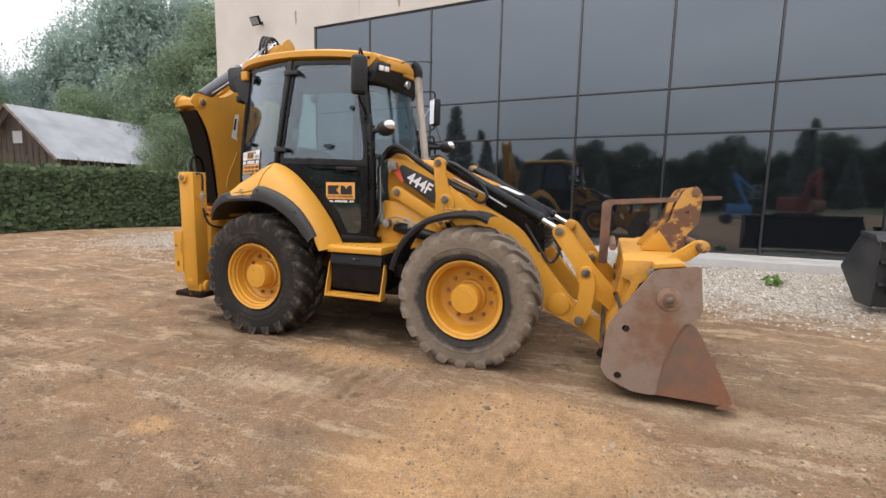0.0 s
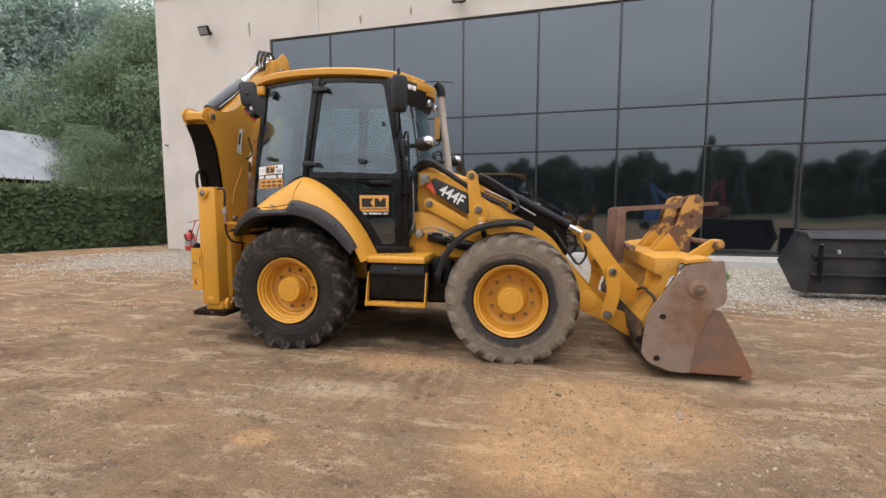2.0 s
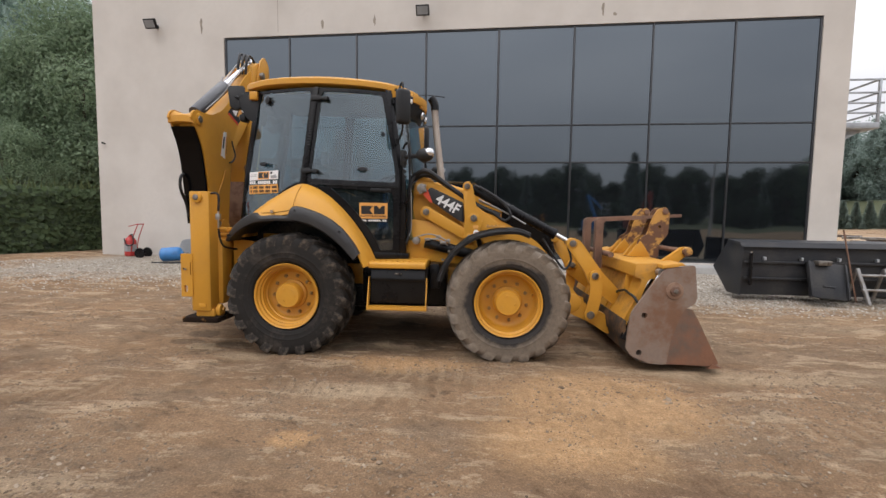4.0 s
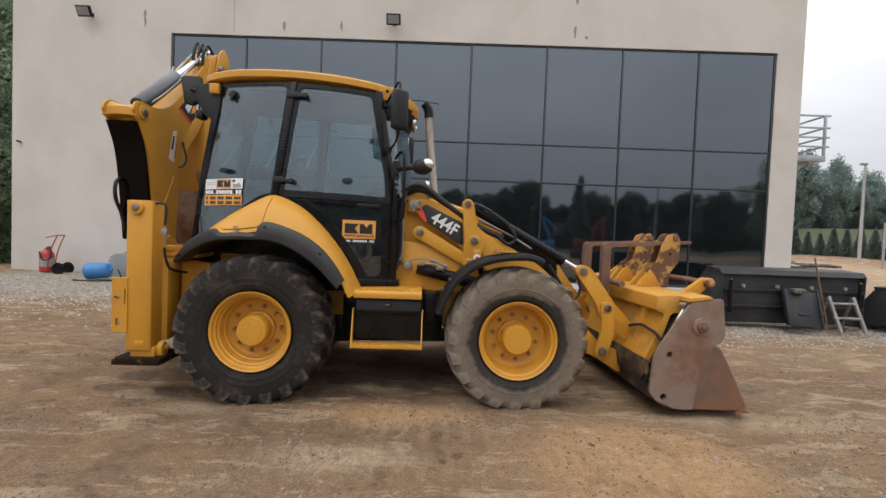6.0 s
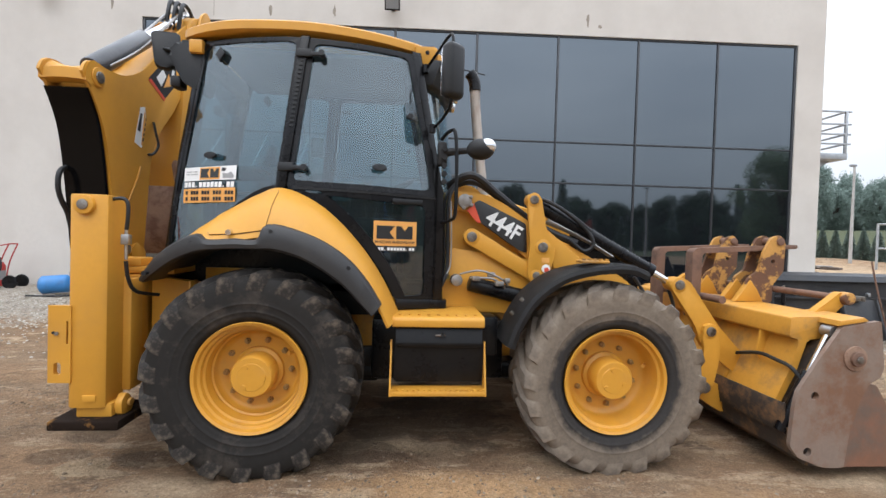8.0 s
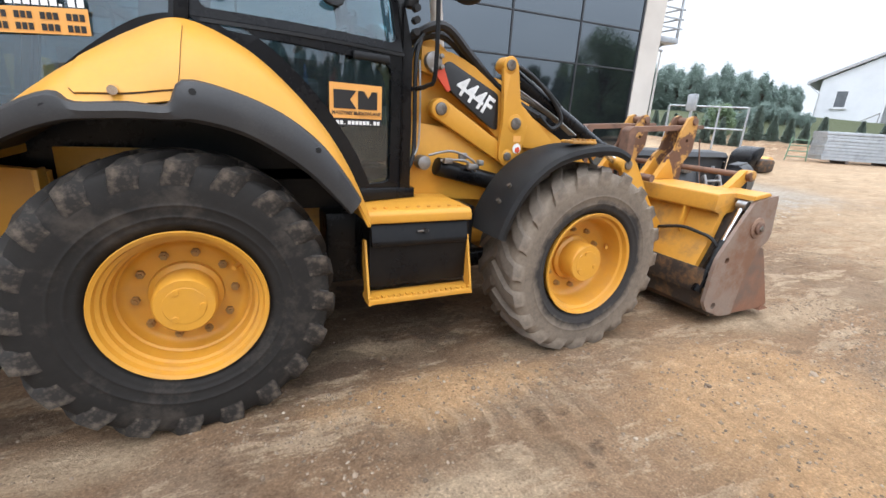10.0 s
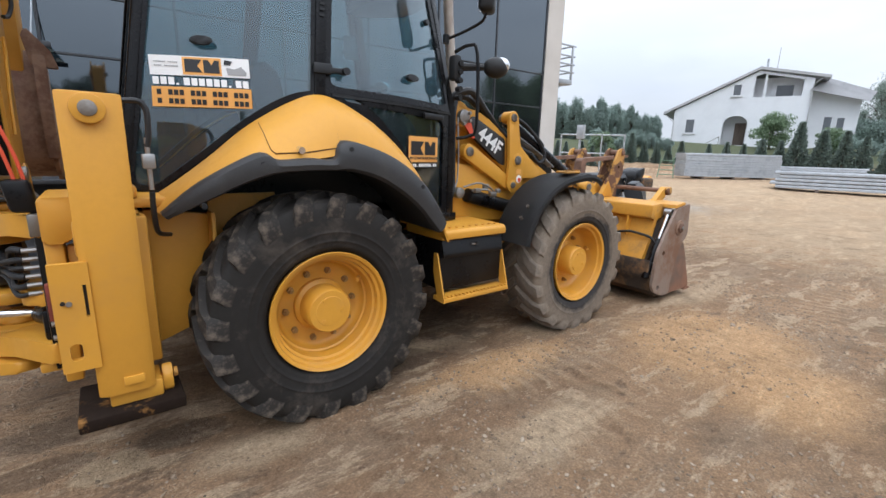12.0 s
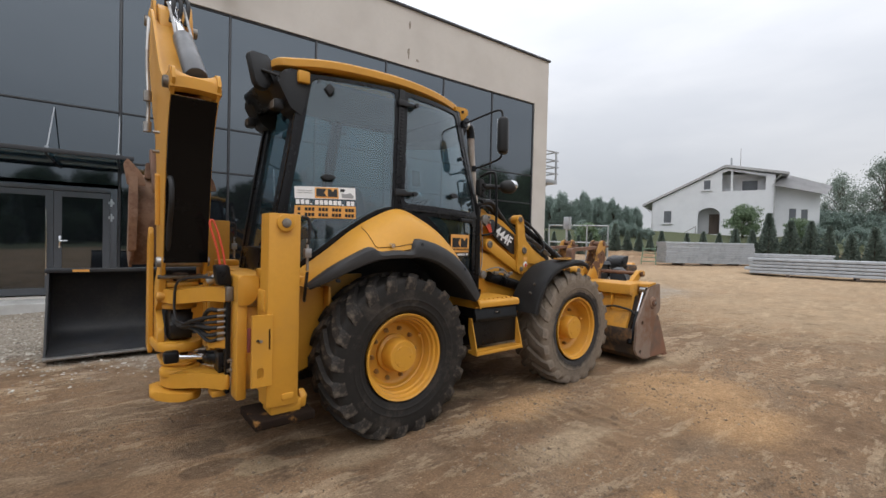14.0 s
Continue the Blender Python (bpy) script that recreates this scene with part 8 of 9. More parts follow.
def make_tree(name, h, spread, seed, leaf, label, low=0.15, droop=0.0, size=0.3, density=1.0, clumps=26, ragged=False):
    """A tree at the origin: tapered trunk and limbs, a crown of many leaf sprays in uneven clumps."""
    rnd = random.Random(seed)
    t = thing(name, (0, 0, 0), label, "tree")
    bm = B()
    top = Vector((rnd.uniform(-0.4, 0.4), rnd.uniform(-0.4, 0.4), h * 0.85))
    tube(bm, [(0, 0, -0.2), (rnd.uniform(-0.2, 0.2), rnd.uniform(-0.2, 0.2), h * 0.3), (rnd.uniform(-0.4, 0.4), rnd.uniform(-0.4, 0.4), h * 0.6), top], lambda s: 0.03 * h * (1 - 0.85 * s) + 0.02, 8)
    vs, fs = [], []
    for k in range(clumps):
        f = low + (1 - low) * (k + rnd.random()) / clumps
        z = h * f
        prof = math.sin(math.pi * min(1, max(0.06, (f - low * 0.6) / (1.04 - low * 0.6)))) ** 0.7
        ang = rnd.uniform(0, 6.28)
        rad = spread * prof * rnd.uniform(0.35, 1.0)
        c = (rad * math.cos(ang), rad * math.sin(ang), z * rnd.uniform(0.93, 1.02))
        tube(bm, [(0, 0, max(0.1, z * 0.6)), (c[0] * 0.5, c[1] * 0.5, z * 0.85), (c[0] * 0.95, c[1] * 0.95, c[2])], lambda s: 0.008 * h * (1 - 0.8 * s) + 0.008, 5, True, 3)
        rr = spread * (rnd.uniform(0.2, 0.6) if ragged else rnd.uniform(0.28, 0.48))
        leaf_cloud(vs, fs, c, (rr, rr, rr * rnd.uniform(0.6, 0.95)) if not ragged else (rr * 0.7, rr * 0.7, rr * rnd.uniform(0.8, 1.5)), int(density * 190), size, rnd, droop, *((0.1, 0.9) if ragged else (0.55, 0.0)))
    part("trunk", bm, M_BARK, t)
    raw_part("crown", vs, fs, leaf, t)
    return t


def make_conifer(name, h, r, seed, leaf, label, size=0.12, count=900):
    """A narrow thuja or spruce at the origin."""
    rnd = random.Random(seed)
    t = thing(name, (0, 0, 0), label, "tree")
    part("trunk", cyl(B(), (0, 0, -0.2), (0, 0, h * 0.8), 0.02 * h, 8, 0.006 * h), M_BARK, t)
    vs, fs = [], []
    for _ in range(count):
        f = rnd.random() ** 1.3
        z = h * (0.03 + 0.97 * f)
        rad = r * (1 - f) ** 0.9 * rnd.uniform(0.55, 1.08) + 0.02
        a = rnd.uniform(0, 6.28)
        c = Vector((rad * math.cos(a), rad * math.sin(a), z))
        out = Vector((math.cos(a), math.sin(a), rnd.uniform(-0.2, 0.9))).normalized()
        u = out.orthogonal().normalized()
        u = Matrix.Rotation(rnd.uniform(0, 6.28), 3, out) @ u
        s = size * rnd.uniform(0.6, 1.4)
        b = len(vs)
        vs += [c - u * s * 0.45, c + out * s * 0.9, c + u * s * 0.45, c - out * s * 0.5]
        fs.append((b, b + 1, b + 2, b + 3))
    raw_part("crown", vs, fs, leaf, t)
    return t


def polar(eye, az, d):
    return eye[0] + d * math.cos(radians(az)), eye[1] + d * math.sin(radians(az))


def plant_row(base, spots, rnd, group):
    """Moves the first of a kind to the first spot and copies it to the others, each turned and scaled."""
    for i, (x, y, s) in enumerate(spots):
        m = Matrix.Translation((x, y, zg(x, y) - 0.05)) @ Matrix.Rotation(rnd.uniform(0, 6.28), 4, "Z") @ Matrix.Diagonal((s * rnd.uniform(0.9, 1.1), s * rnd.uniform(0.9, 1.1), s, 1))
        if i == 0:
            base.matrix_basis = m
            tagged(base, group=group)
        else:
            c = copy_thing(base, Matrix.Identity(4))
            c.matrix_basis = m
            tagged(c, group=group)


rnd = random.Random(11)
E0 = (0.0, 0.0)
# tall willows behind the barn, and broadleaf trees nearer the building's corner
willow = make_tree("willow_tree", 15.0, 5.0, 21, M_LEAF_WILLOW, "tall willow with haze-paled leaf colour behind the tin-roofed barn", 0.1, 0.4, 0.2, 6.4, 54, True)
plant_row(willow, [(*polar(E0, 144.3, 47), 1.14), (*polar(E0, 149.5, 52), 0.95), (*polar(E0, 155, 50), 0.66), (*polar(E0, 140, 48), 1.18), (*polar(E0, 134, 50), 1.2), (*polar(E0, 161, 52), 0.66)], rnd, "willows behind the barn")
broad = make_tree("broadleaf_tree", 11.0, 4.0, 33, M_LEAF, "dense green broadleaf tree beside the building", 0.08, 0.15, 0.125, 6.4, 44)
plant_row(broad, [(*polar(E0, 141.8, 29.5), 0.49), (*polar(E0, 136, 33), 1.1), (*polar(E0, 131, 34), 1.15), (*polar(E0, 139, 36), 1.0), (*polar(E0, 126, 40), 1.2), (*polar(E0, 149, 42), 0.75), (*polar(E0, 158, 43), 0.8), (25.5, -13.5, 0.82), (29.5, -9.5, 0.85), (31.0, -14.5, 0.8)], rnd, "broadleaf trees by the hedge")

# vine-covered fence along the yard's edge
hx0, hy0, hx1, hy1 = -21.5, 1.5, -14.6, 17.0
hd = thing("vine_hedge", ((hx0 + hx1) / 2, (hy0 + hy1) / 2, 0), "fence overgrown with dense green vine leaves", "hedge")
hv, hf = [], []
rnd = random.Random(17)
HL = math.hypot(hx1 - hx0, hy1 - hy0)
ux, uy = (hx1 - hx0) / HL, (hy1 - hy0) / HL
for _ in range(19000):
    s = rnd.uniform(0, HL)
    ztop = 2.15 + 0.22 * noise.noise(Vector((s * 0.6, 1, 0))) + 0.12 * noise.noise(Vector((s * 2.1, 4, 0)))
    q = rnd.random()
    bulge = 0.28 + 0.14 * noise.noise(Vector((s * 0.8, 0, 9)))
    if q < 0.82:
        z = ztop * rnd.random() ** 0.85
        off = bulge * (1 + 0.35 * noise.noise(Vector((s * 0.9, z * 1.2, 3)))) + rnd.uniform(-0.08, 0.08)
    else:
        z, off = ztop + rnd.uniform(-0.12, 0.16), rnd.uniform(-0.4, 0.35)
    c = Vector((hx0 + ux * s + uy * off, hy0 + uy * s - ux * off, z))
    n = Vector((uy + rnd.uniform(-0.6, 0.6), -ux + rnd.uniform(-0.6, 0.6), rnd.uniform(-0.1, 0.9))).normalized()
    u = Matrix.Rotation(rnd.uniform(0, 6.28), 3, n) @ n.orthogonal().normalized()
    v = n.cross(u)
    sz = 0.16 * rnd.uniform(0.6, 1.3)
    b = len(hv)
    hv += [c - u * sz * 0.5, c + v * sz * 0.55, c + u * sz * 0.5, c - v * sz * 0.5]
    hf.append((b, b + 1, b + 2, b + 3))
ob = raw_part("foliage", hv, hf, M_LEAF_VINE, hd)
ob.matrix_parent_inverse = PLACE[hd].inverted()
bm = B()
m = Matrix.Translation((hx0, hy0, 0)) @ Matrix.Rotation(math.atan2(uy, ux), 4, "Z")
box(bm, (0, -0.05, -0.2), (HL, 0.05, 1.95), 0, 1, m)
part("fence_core", bm, M_LEAF_DARK, hd, "dark tangle of stems")
# ragged weeds on top of it and in front of the barn
gv, gf = [], []
for _ in range(500):
    s = rnd.uniform(0, HL)
    x, y, z = hx0 + ux * s + rnd.uniform(-0.6, 0.2), hy0 + uy * s + rnd.uniform(-0.2, 0.4), 2.0
    hgt = rnd.uniform(0.2, 0.75)
    dx, dy = rnd.uniform(-0.12, 0.12), rnd.uniform(-0.12, 0.12)
    b = len(gv)
    gv += [(x - 0.03, y, z), (x + 0.03, y, z), (x + dx + 0.015, y + dy, z + hgt * 0.7), (x + dx * 1.6, y + dy * 1.6, z + hgt), (x + dx - 0.03, y + dy, z + hgt * 0.7)]
    gf.append((b, b + 1, b + 2, b + 3, b + 4))
ob = raw_part("weed_fringe", gv, gf, M_GRASS, hd)
ob.matrix_parent_inverse = PLACE[hd].inverted()

# ---- barn with a sheet metal roof ----
R0, R1 = Vector((*polar(E0, 154.4, 31.2), 5.55)), Vector((*polar(E0, 143.95, 35.1), 5.55))
rd = (R1 - R0).normalized()
side_d = Vector((rd.y, -rd.x, 0))
if side_d.dot(Vector((-R0.x, -R0.y, 0))) < 0:
    side_d = -side_d
HALF, EAVE = 3.2, 3.1
barn = thing("barn", (*((R0 + R1) / 2).xy, 0), "weathered wooden barn with a pale corrugated metal roof", "barn")


def barn_pt(s, off, z):
    p = R0 + rd * s + side_d * off
    return Vector((p.x, p.y, z))


BL = (R1 - R0).length
bm = B()
for sg in (1, -1):
    n = 120
    rows = []
    for i in range(n + 1):
        s = -0.35 + (BL + 0.7) * i / n
        dz = 0.07 if i % 2 else 0.0
        rows.append((bm.verts.new(barn_pt(s, 0, 5.6 + dz)), bm.verts.new(barn_pt(s, sg * (HALF + 0.35), EAVE - 0.2 + dz))))
    for a, b in zip(rows, rows[1:]):
        bm.faces.new((a[0], b[0], b[1], a[1]))
part("roof_sheet", bm, M_TIN, barn, "pale corrugated metal roof", 10)
N = 26
for i in range(N):
    o0, o1 = -HALF + 2 * HALF * i / N, -HALF + 2 * HALF * (i + 1) / N - 0.015
    for s in (0.0, BL):
        h0, h1 = EAVE + (5.5 - EAVE) * (1 - abs(o0) / HALF), EAVE + (5.5 - EAVE) * (1 - abs(o1) / HALF)
        k = 0.015 * (i % 2)
        bm = B()
        bm.faces.new([bm.verts.new(barn_pt(s - k, o, z)) for o, z in ((o0, 0), (o1, 0), (o1, h1), (o0, h0))])
        bmesh.ops.solidify(bm, geom=list(bm.faces), thickness=0.025)
        part("board", bm, M_WOOD, barn)
for sg in (1, -1):
    bm = B()
    vs = [bm.verts.new(barn_pt(0, sg * HALF, 0)), bm.verts.new(barn_pt(BL, sg * HALF, 0)), bm.verts.new(barn_pt(BL, sg * HALF, EAVE)), bm.verts.new(barn_pt(0, sg * HALF, EAVE))]
    bm.faces.new(vs)
    bmesh.ops.solidify(bm, geom=list(bm.faces), thickness=0.03)
    part("board_wall", bm, M_WOOD, barn)
bm = B()
vs = [bm.verts.new(barn_pt(-0.03, a, z)) for a, z in ((-0.2, 3.75), (0.55, 3.75), (0.55, 4.35), (-0.2, 4.35))]
bm.faces.new(vs)
bmesh.ops.solidify(bm, geom=list(bm.faces), thickness=0.03)
part("hatch", bm, M_HOUSEWALL, barn)
bm = B()
for sg in (1, -1):
    tube(bm, [barn_pt(-0.36, 0, 5.55), barn_pt(-0.36, sg * (HALF + 0.35), EAVE - 0.25)], 0.07, 6, False)
part("barge_board", bm, M_WOOD, barn)

# ---- beyond the yard: the white house, stacks of sheeting, thujas, trees ----
E1 = (-5.6, 0.7)
hdir = radians(18.0)
HM = Matrix.Translation((*polar(E1, 18.4, 58.0), 3.0)) @ Matrix.Rotation(hdir - radians(90), 4, "Z")
# local x to the right as seen from the yard, y away, z up
hs = thing("house", HM, "white rendered two-storey house with a low grey gable roof", "house")
wall_out = [(-7.5, -1.2), (4.25, -1.2), (4.25, 6.5), (-0.2, 7.5), (-7.5, 3.85)]
arch = [(-2.75, 0.15), (-0.6, 0.15), (-0.6, 2.3)] + [(-1.675 + 1.075 * math.cos(radians(a)), 2.3 + 0.85 * math.sin(radians(a))) for a in range(15, 180, 15)] + [(-2.75, 2.3)]
hol = [[(-6.3, 1.4), (-5.4, 1.4), (-5.4, 2.9), (-6.3, 2.9)], [(-2.3, 5.15), (-1.55, 5.15), (-1.55, 6.3), (-2.3, 6.3)], [(-0.5, 4.95), (3.45, 4.95), (3.45, 6.45), (0.1, 7.2), (-0.5, 7.0)], arch]
part("wall", plate(B(), wall_out, hol, "y", 0.0, 0.35), M_HOUSEWALL, hs, "", local=True)
part("wall", box(B(), (-7.6, 0.35, -1.2), (-7.25, 9.5, 3.8)), M_HOUSEWALL, hs, "", local=True)
part("wall", prism(B(), [(0.35, -1.2), (10.5, -1.2), (10.5, 6.2), (0.35, 6.4)], "x", 4.05, 4.25), M_HOUSEWALL, hs, "", local=True)
part("wall", box(B(), (-7.25, 9.2, -1.2), (4.05, 9.5, 4.6)), M_HOUSEWALL, hs, "", local=True)
part("wall", prism(B(), [(4.25, -1.2), (8.05, -1.2), (8.05, 4.6), (4.25, 5.75)], "y", 0.9, 1.2), M_HOUSEWALL, hs, "", local=True)
part("wall", box(B(), (7.75, 1.2, -1.2), (8.05, 9.0, 4.7)), M_HOUSEWALL, hs, "", local=True)
part("wall", box(B(), (-2.9, 1.6, 0.1), (-0.4, 1.75, 3.3)), M_HOUSEWALL, hs, "", local=True)
part("wall", box(B(), (-0.7, 1.9, 4.8), (4.05, 2.05, 7.0)), M_HOUSEWALL, hs, "", local=True)
part("wall", box(B(), (-0.5, 0.35, 4.8), (4.05, 1.9, 4.92)), M_HOUSEWALL, hs, "", local=True)
part("roof", prism(B(), [(-8.6, 3.42), (-0.2, 7.6), (-0.2, 7.86), (-8.6, 3.68)], "y", -0.25, 9.9), M_HOUSEROOF, hs, "low grey tiled gable roof", local=True)
part("roof", prism(B(), [(-0.2, 7.6), (5.4, 6.45), (5.4, 6.7), (-0.2, 7.86)], "y", -0.25, 9.9), M_HOUSEROOF, hs, "low grey tiled gable roof", local=True)
part("roof", prism(B(), [(4.6, 6.85), (9.2, 5.15), (9.2, 5.36), (4.6, 7.1)], "y", 2.5, 9.9), M_HOUSEROOF, hs, "low grey tiled gable roof", local=True)
# the wing's roof falls towards the yard
bm = B()
bm.faces.new([bm.verts.new(v) for v in ((3.97, -0.3, 5.42), (8.4, -0.3, 4.22), (9.2, 2.5, 5.37), (5.3, 2.5, 6.85))])
bmesh.ops.solidify(bm, geom=list(bm.faces), thickness=0.14)
part("roof", bm, M_HOUSEROOF, hs, "low grey tiled lean-to roof", local=True)
for (a, b_, c, d, y) in ((-6.3, -5.4, 1.4, 2.9, 0.0), (-2.3, -1.55, 5.15, 6.3, 0.0), (5.5, 6.2, 1.3, 3.0, 0.86), (6.5, 7.15, 1.3, 2.9, 0.86), (0.8, 2.6, 1.5, 3.1, -0.05)):
    w = part("window", plate(B(), [(a - 0.08, c - 0.08), (b_ + 0.08, c - 0.08), (b_ + 0.08, d + 0.08), (a - 0.08, d + 0.08)], [[(a + 0.06, c + 0.06), (b_ - 0.06, c + 0.06), (b_ - 0.06, d - 0.06), (a + 0.06, d - 0.06)]], "y", y - 0.03, y + 0.1), M_HOUSEWALL, hs, "", local=True)
    part("pane", box(B(), (a, y + 0.01, c), (b_, y + 0.03, d)), M_HOUSEGLASS, w, "", local=True)
    part("window_sill", box(B(), (a - 0.15, y - 0.12, c - 0.14), (b_ + 0.15, y + 0.02, c - 0.08)), M_PLINTH, w, "", local=True)
w = part("window", box(B(), (1.0, 1.82, 5.0), (3.6, 1.9, 6.5), 0.01), M_HOUSEWALL, hs, "", local=True)
part("pane", box(B(), (1.4, 1.8, 5.1), (2.8, 1.83, 6.2)), M_HOUSEGLASS, w, "", local=True)
part("door", box(B(), (-1.7, 1.52, 0.15), (-0.7, 1.6, 2.5), 0.01), M_WOOD, hs, "", local=True)
part("balcony_post", box(B(), (0.3, 0.1, 4.9), (0.5, 0.3, 7.2)), M_HOUSEWALL, hs, "", local=True)
part("downpipe", tube(B(), [(4.2, -0.12, -0.8), (4.2, -0.12, 5.9), (4.7, -0.4, 6.4)], 0.06, 6, False), M_HOUSEROOF, hs, "", local=True)
part("downpipe", tube(B(), [(-7.5, -0.12, -0.8), (-7.5, -0.12, 2.6), (-8.4, -0.4, 3.4)], 0.05, 6, False), M_HOUSEROOF, hs, "", local=True)
part("chimney", box(B(), (0.9, 4.0, 7.0), (1.6, 4.8, 8.0), 0.02), M_PLINTH, hs, "", local=True)
part("flue", cyl(B(), (0.3, 4.2, 7.0), (0.3, 4.2, 9.3), 0.1, 10), M_GALV, hs, "", local=True)
part("aerial", cyl(B(), (1.2, 4.4, 7.9), (1.2, 4.4, 10.4), 0.03, 6), M_STEEL, hs, "", local=True)
bm = B()
for k in range(5):
    box(bm, (-2.8 - 0.3 * k, -0.6 - 0.3 * k, -1.2), (-0.5, -0.3 - 0.3 * k + 0.3, 0.1 - 0.17 * k))
part("steps", bm, M_PLINTH, hs, "", local=True)
part("stair_rail", tube(B(), [(-2.9, -0.5, 0.1), (-2.9, -0.5, 1.0), (-4.0, -1.8, 0.2), (-4.0, -1.8, -0.9)], 0.04, 6, False), M_STEEL, hs, "", local=True)


def sheet_stack(name, at, yaw, length, depth, layers, label, pitch, loose=1.0):
    """Long profiled steel sheets lying on one another on bearers."""
    m = Matrix.Translation((at[0], at[1], zg(*at))) @ Matrix.Rotation(radians(yaw), 4, "Z")
    t = thing(name, m, label, "steel stack")
    for k in range(3):
        part("bearer", box(B(), (length * (0.15 + 0.32 * k), 0, -0.05), (length * (0.15 + 0.32 * k) + 0.15, depth, 0.1)), M_WOOD, t, "", local=True)
    rnd = random.Random(len(name))
    z = 0.1
    for k in range(layers):
        jx, jy = loose * rnd.uniform(-0.25, 0.25), loose * rnd.uniform(-0.05, 0.05)
        bm = B()
        top = pitch * (0.98 - 0.13 * loose)
        prism(bm, fillet([(jy, z), (jy + 0.02, z + top), (jy + depth - 0.02, z + top), (jy + depth, z)], 0.02), "x", jx, jx + length, 0.004)
        part("sheet", bm, M_GALV, t, "", local=True)
        z += pitch
    return t


pA, pB = polar(E1, 25.2, 35.0), polar(E1, 16.9, 38.8)
sheet_stack("sheet_stack", pB, math.degrees(math.atan2(pA[1] - pB[1], pA[0] - pB[0])), math.hypot(pA[0] - pB[0], pA[1] - pB[1]), 1.2, 9, "high stack of grey galvanised profiled sheets", 0.165, 0.15)
pA, pB = polar(E1, 16.0, 30.6), polar(E1, 0.5, 31.2)
sheet_stack("sheet_stack", pB, math.degrees(math.atan2(pA[1] - pB[1], pA[0] - pB[0])), math.hypot(pA[0] - pB[0], pA[1] - pB[1]), 1.4, 5, "low stack of long galvanised steel sections", 0.17)
pA, pB = polar(E1, 16.4, 41.0), polar(E1, 9.5, 41.0)
sheet_stack("sheet_stack", pB, math.degrees(math.atan2(pA[1] - pB[1], pA[0] - pB[0])), math.hypot(pA[0] - pB[0], pA[1] - pB[1]), 1.0, 6, "stack of grey galvanised profiled sheets", 0.14, 0.4)

rnd = random.Random(5)
thuja = make_conifer("thuja", 1.75, 0.4, 7, M_NEEDLE, "dark green conical thuja in a row", 0.1, 2600)
spots = []
for az, d, s in ((35.2, 42, 1.2), (34.0, 42, 1.0), (32.6, 42, 1.15), (31.2, 42, 1.1), (29.8, 45, 1.54), (28.4, 45, 1.17), (27.1, 45, 1.10), (25.9, 45, 0.96), (24.7, 45, 1.19), (22.1, 45, 1.13), (20.5, 45, 1.21), (19.0, 45, 1.15), (17.5, 45, 1.36), (16.0, 45, 1.30), (14.6, 45, 2.09), (12.8, 45, 1.75), (11.2, 45, 1.74), (9.8, 45, 1.55), (8.2, 45, 1.28), (6.6, 45, 1.60), (4.9, 45, 1.55), (3.0, 45, 1.60)):
    spots.append((*polar(E1, az, d), s))
for k in range(15):
    spots.append((*polar(E1, 37.0 + 0.95 * k, 43 + 0.25 * k), 0.95 + 0.25 * rnd.random()))
plant_row(thuja, spots, rnd, "row of thujas along the plot")
bush = make_tree("garden_bush", 3.0, 1.5, 51, M_LEAF, "rounded green bush in front of the house", 0.12, 0.0, 0.16, 0.8, 22)
plant_row(bush, [(*polar(E1, 16.8, 52), 1.0), (*polar(E1, 12.2, 51), 0.65), (*polar(E1, 33, 46), 0.8)], rnd, "garden bushes")
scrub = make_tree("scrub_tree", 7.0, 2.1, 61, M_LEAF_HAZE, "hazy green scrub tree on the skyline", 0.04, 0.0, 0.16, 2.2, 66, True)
spots = []
for k in range(84):
    spots.append((*polar(E1, 27.0 + 0.38 * k + rnd.uniform(-0.4, 0.4), rnd.uniform(58, 80)), (0.4 + 0.0085 * k) * rnd.uniform(0.7, 1.3)))
plant_row(scrub, spots, rnd, "scrub trees on the skyline")
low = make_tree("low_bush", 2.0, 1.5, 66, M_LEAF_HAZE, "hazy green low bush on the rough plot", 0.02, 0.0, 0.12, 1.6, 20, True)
spots = [(*polar(E1, 34.0 - 0.75 * k + rnd.uniform(-0.3, 0.3), rnd.uniform(49, 53)), rnd.uniform(0.35, 0.7)) for k in range(48) if not 12.5 < 34.0 - 0.75 * k < 26.0]
spots += [(*polar(E1, 11.0 - 0.55 * k + rnd.uniform(-0.2, 0.2), rnd.uniform(60, 66)), rnd.uniform(0.9, 1.4)) for k in range(24)]
plant_row(low, spots, rnd, "low bushes on the rough plot")
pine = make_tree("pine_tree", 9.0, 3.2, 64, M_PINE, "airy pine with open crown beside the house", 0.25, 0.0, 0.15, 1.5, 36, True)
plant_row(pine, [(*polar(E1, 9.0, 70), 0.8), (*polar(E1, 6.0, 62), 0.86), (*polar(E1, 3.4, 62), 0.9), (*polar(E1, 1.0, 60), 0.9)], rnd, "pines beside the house")
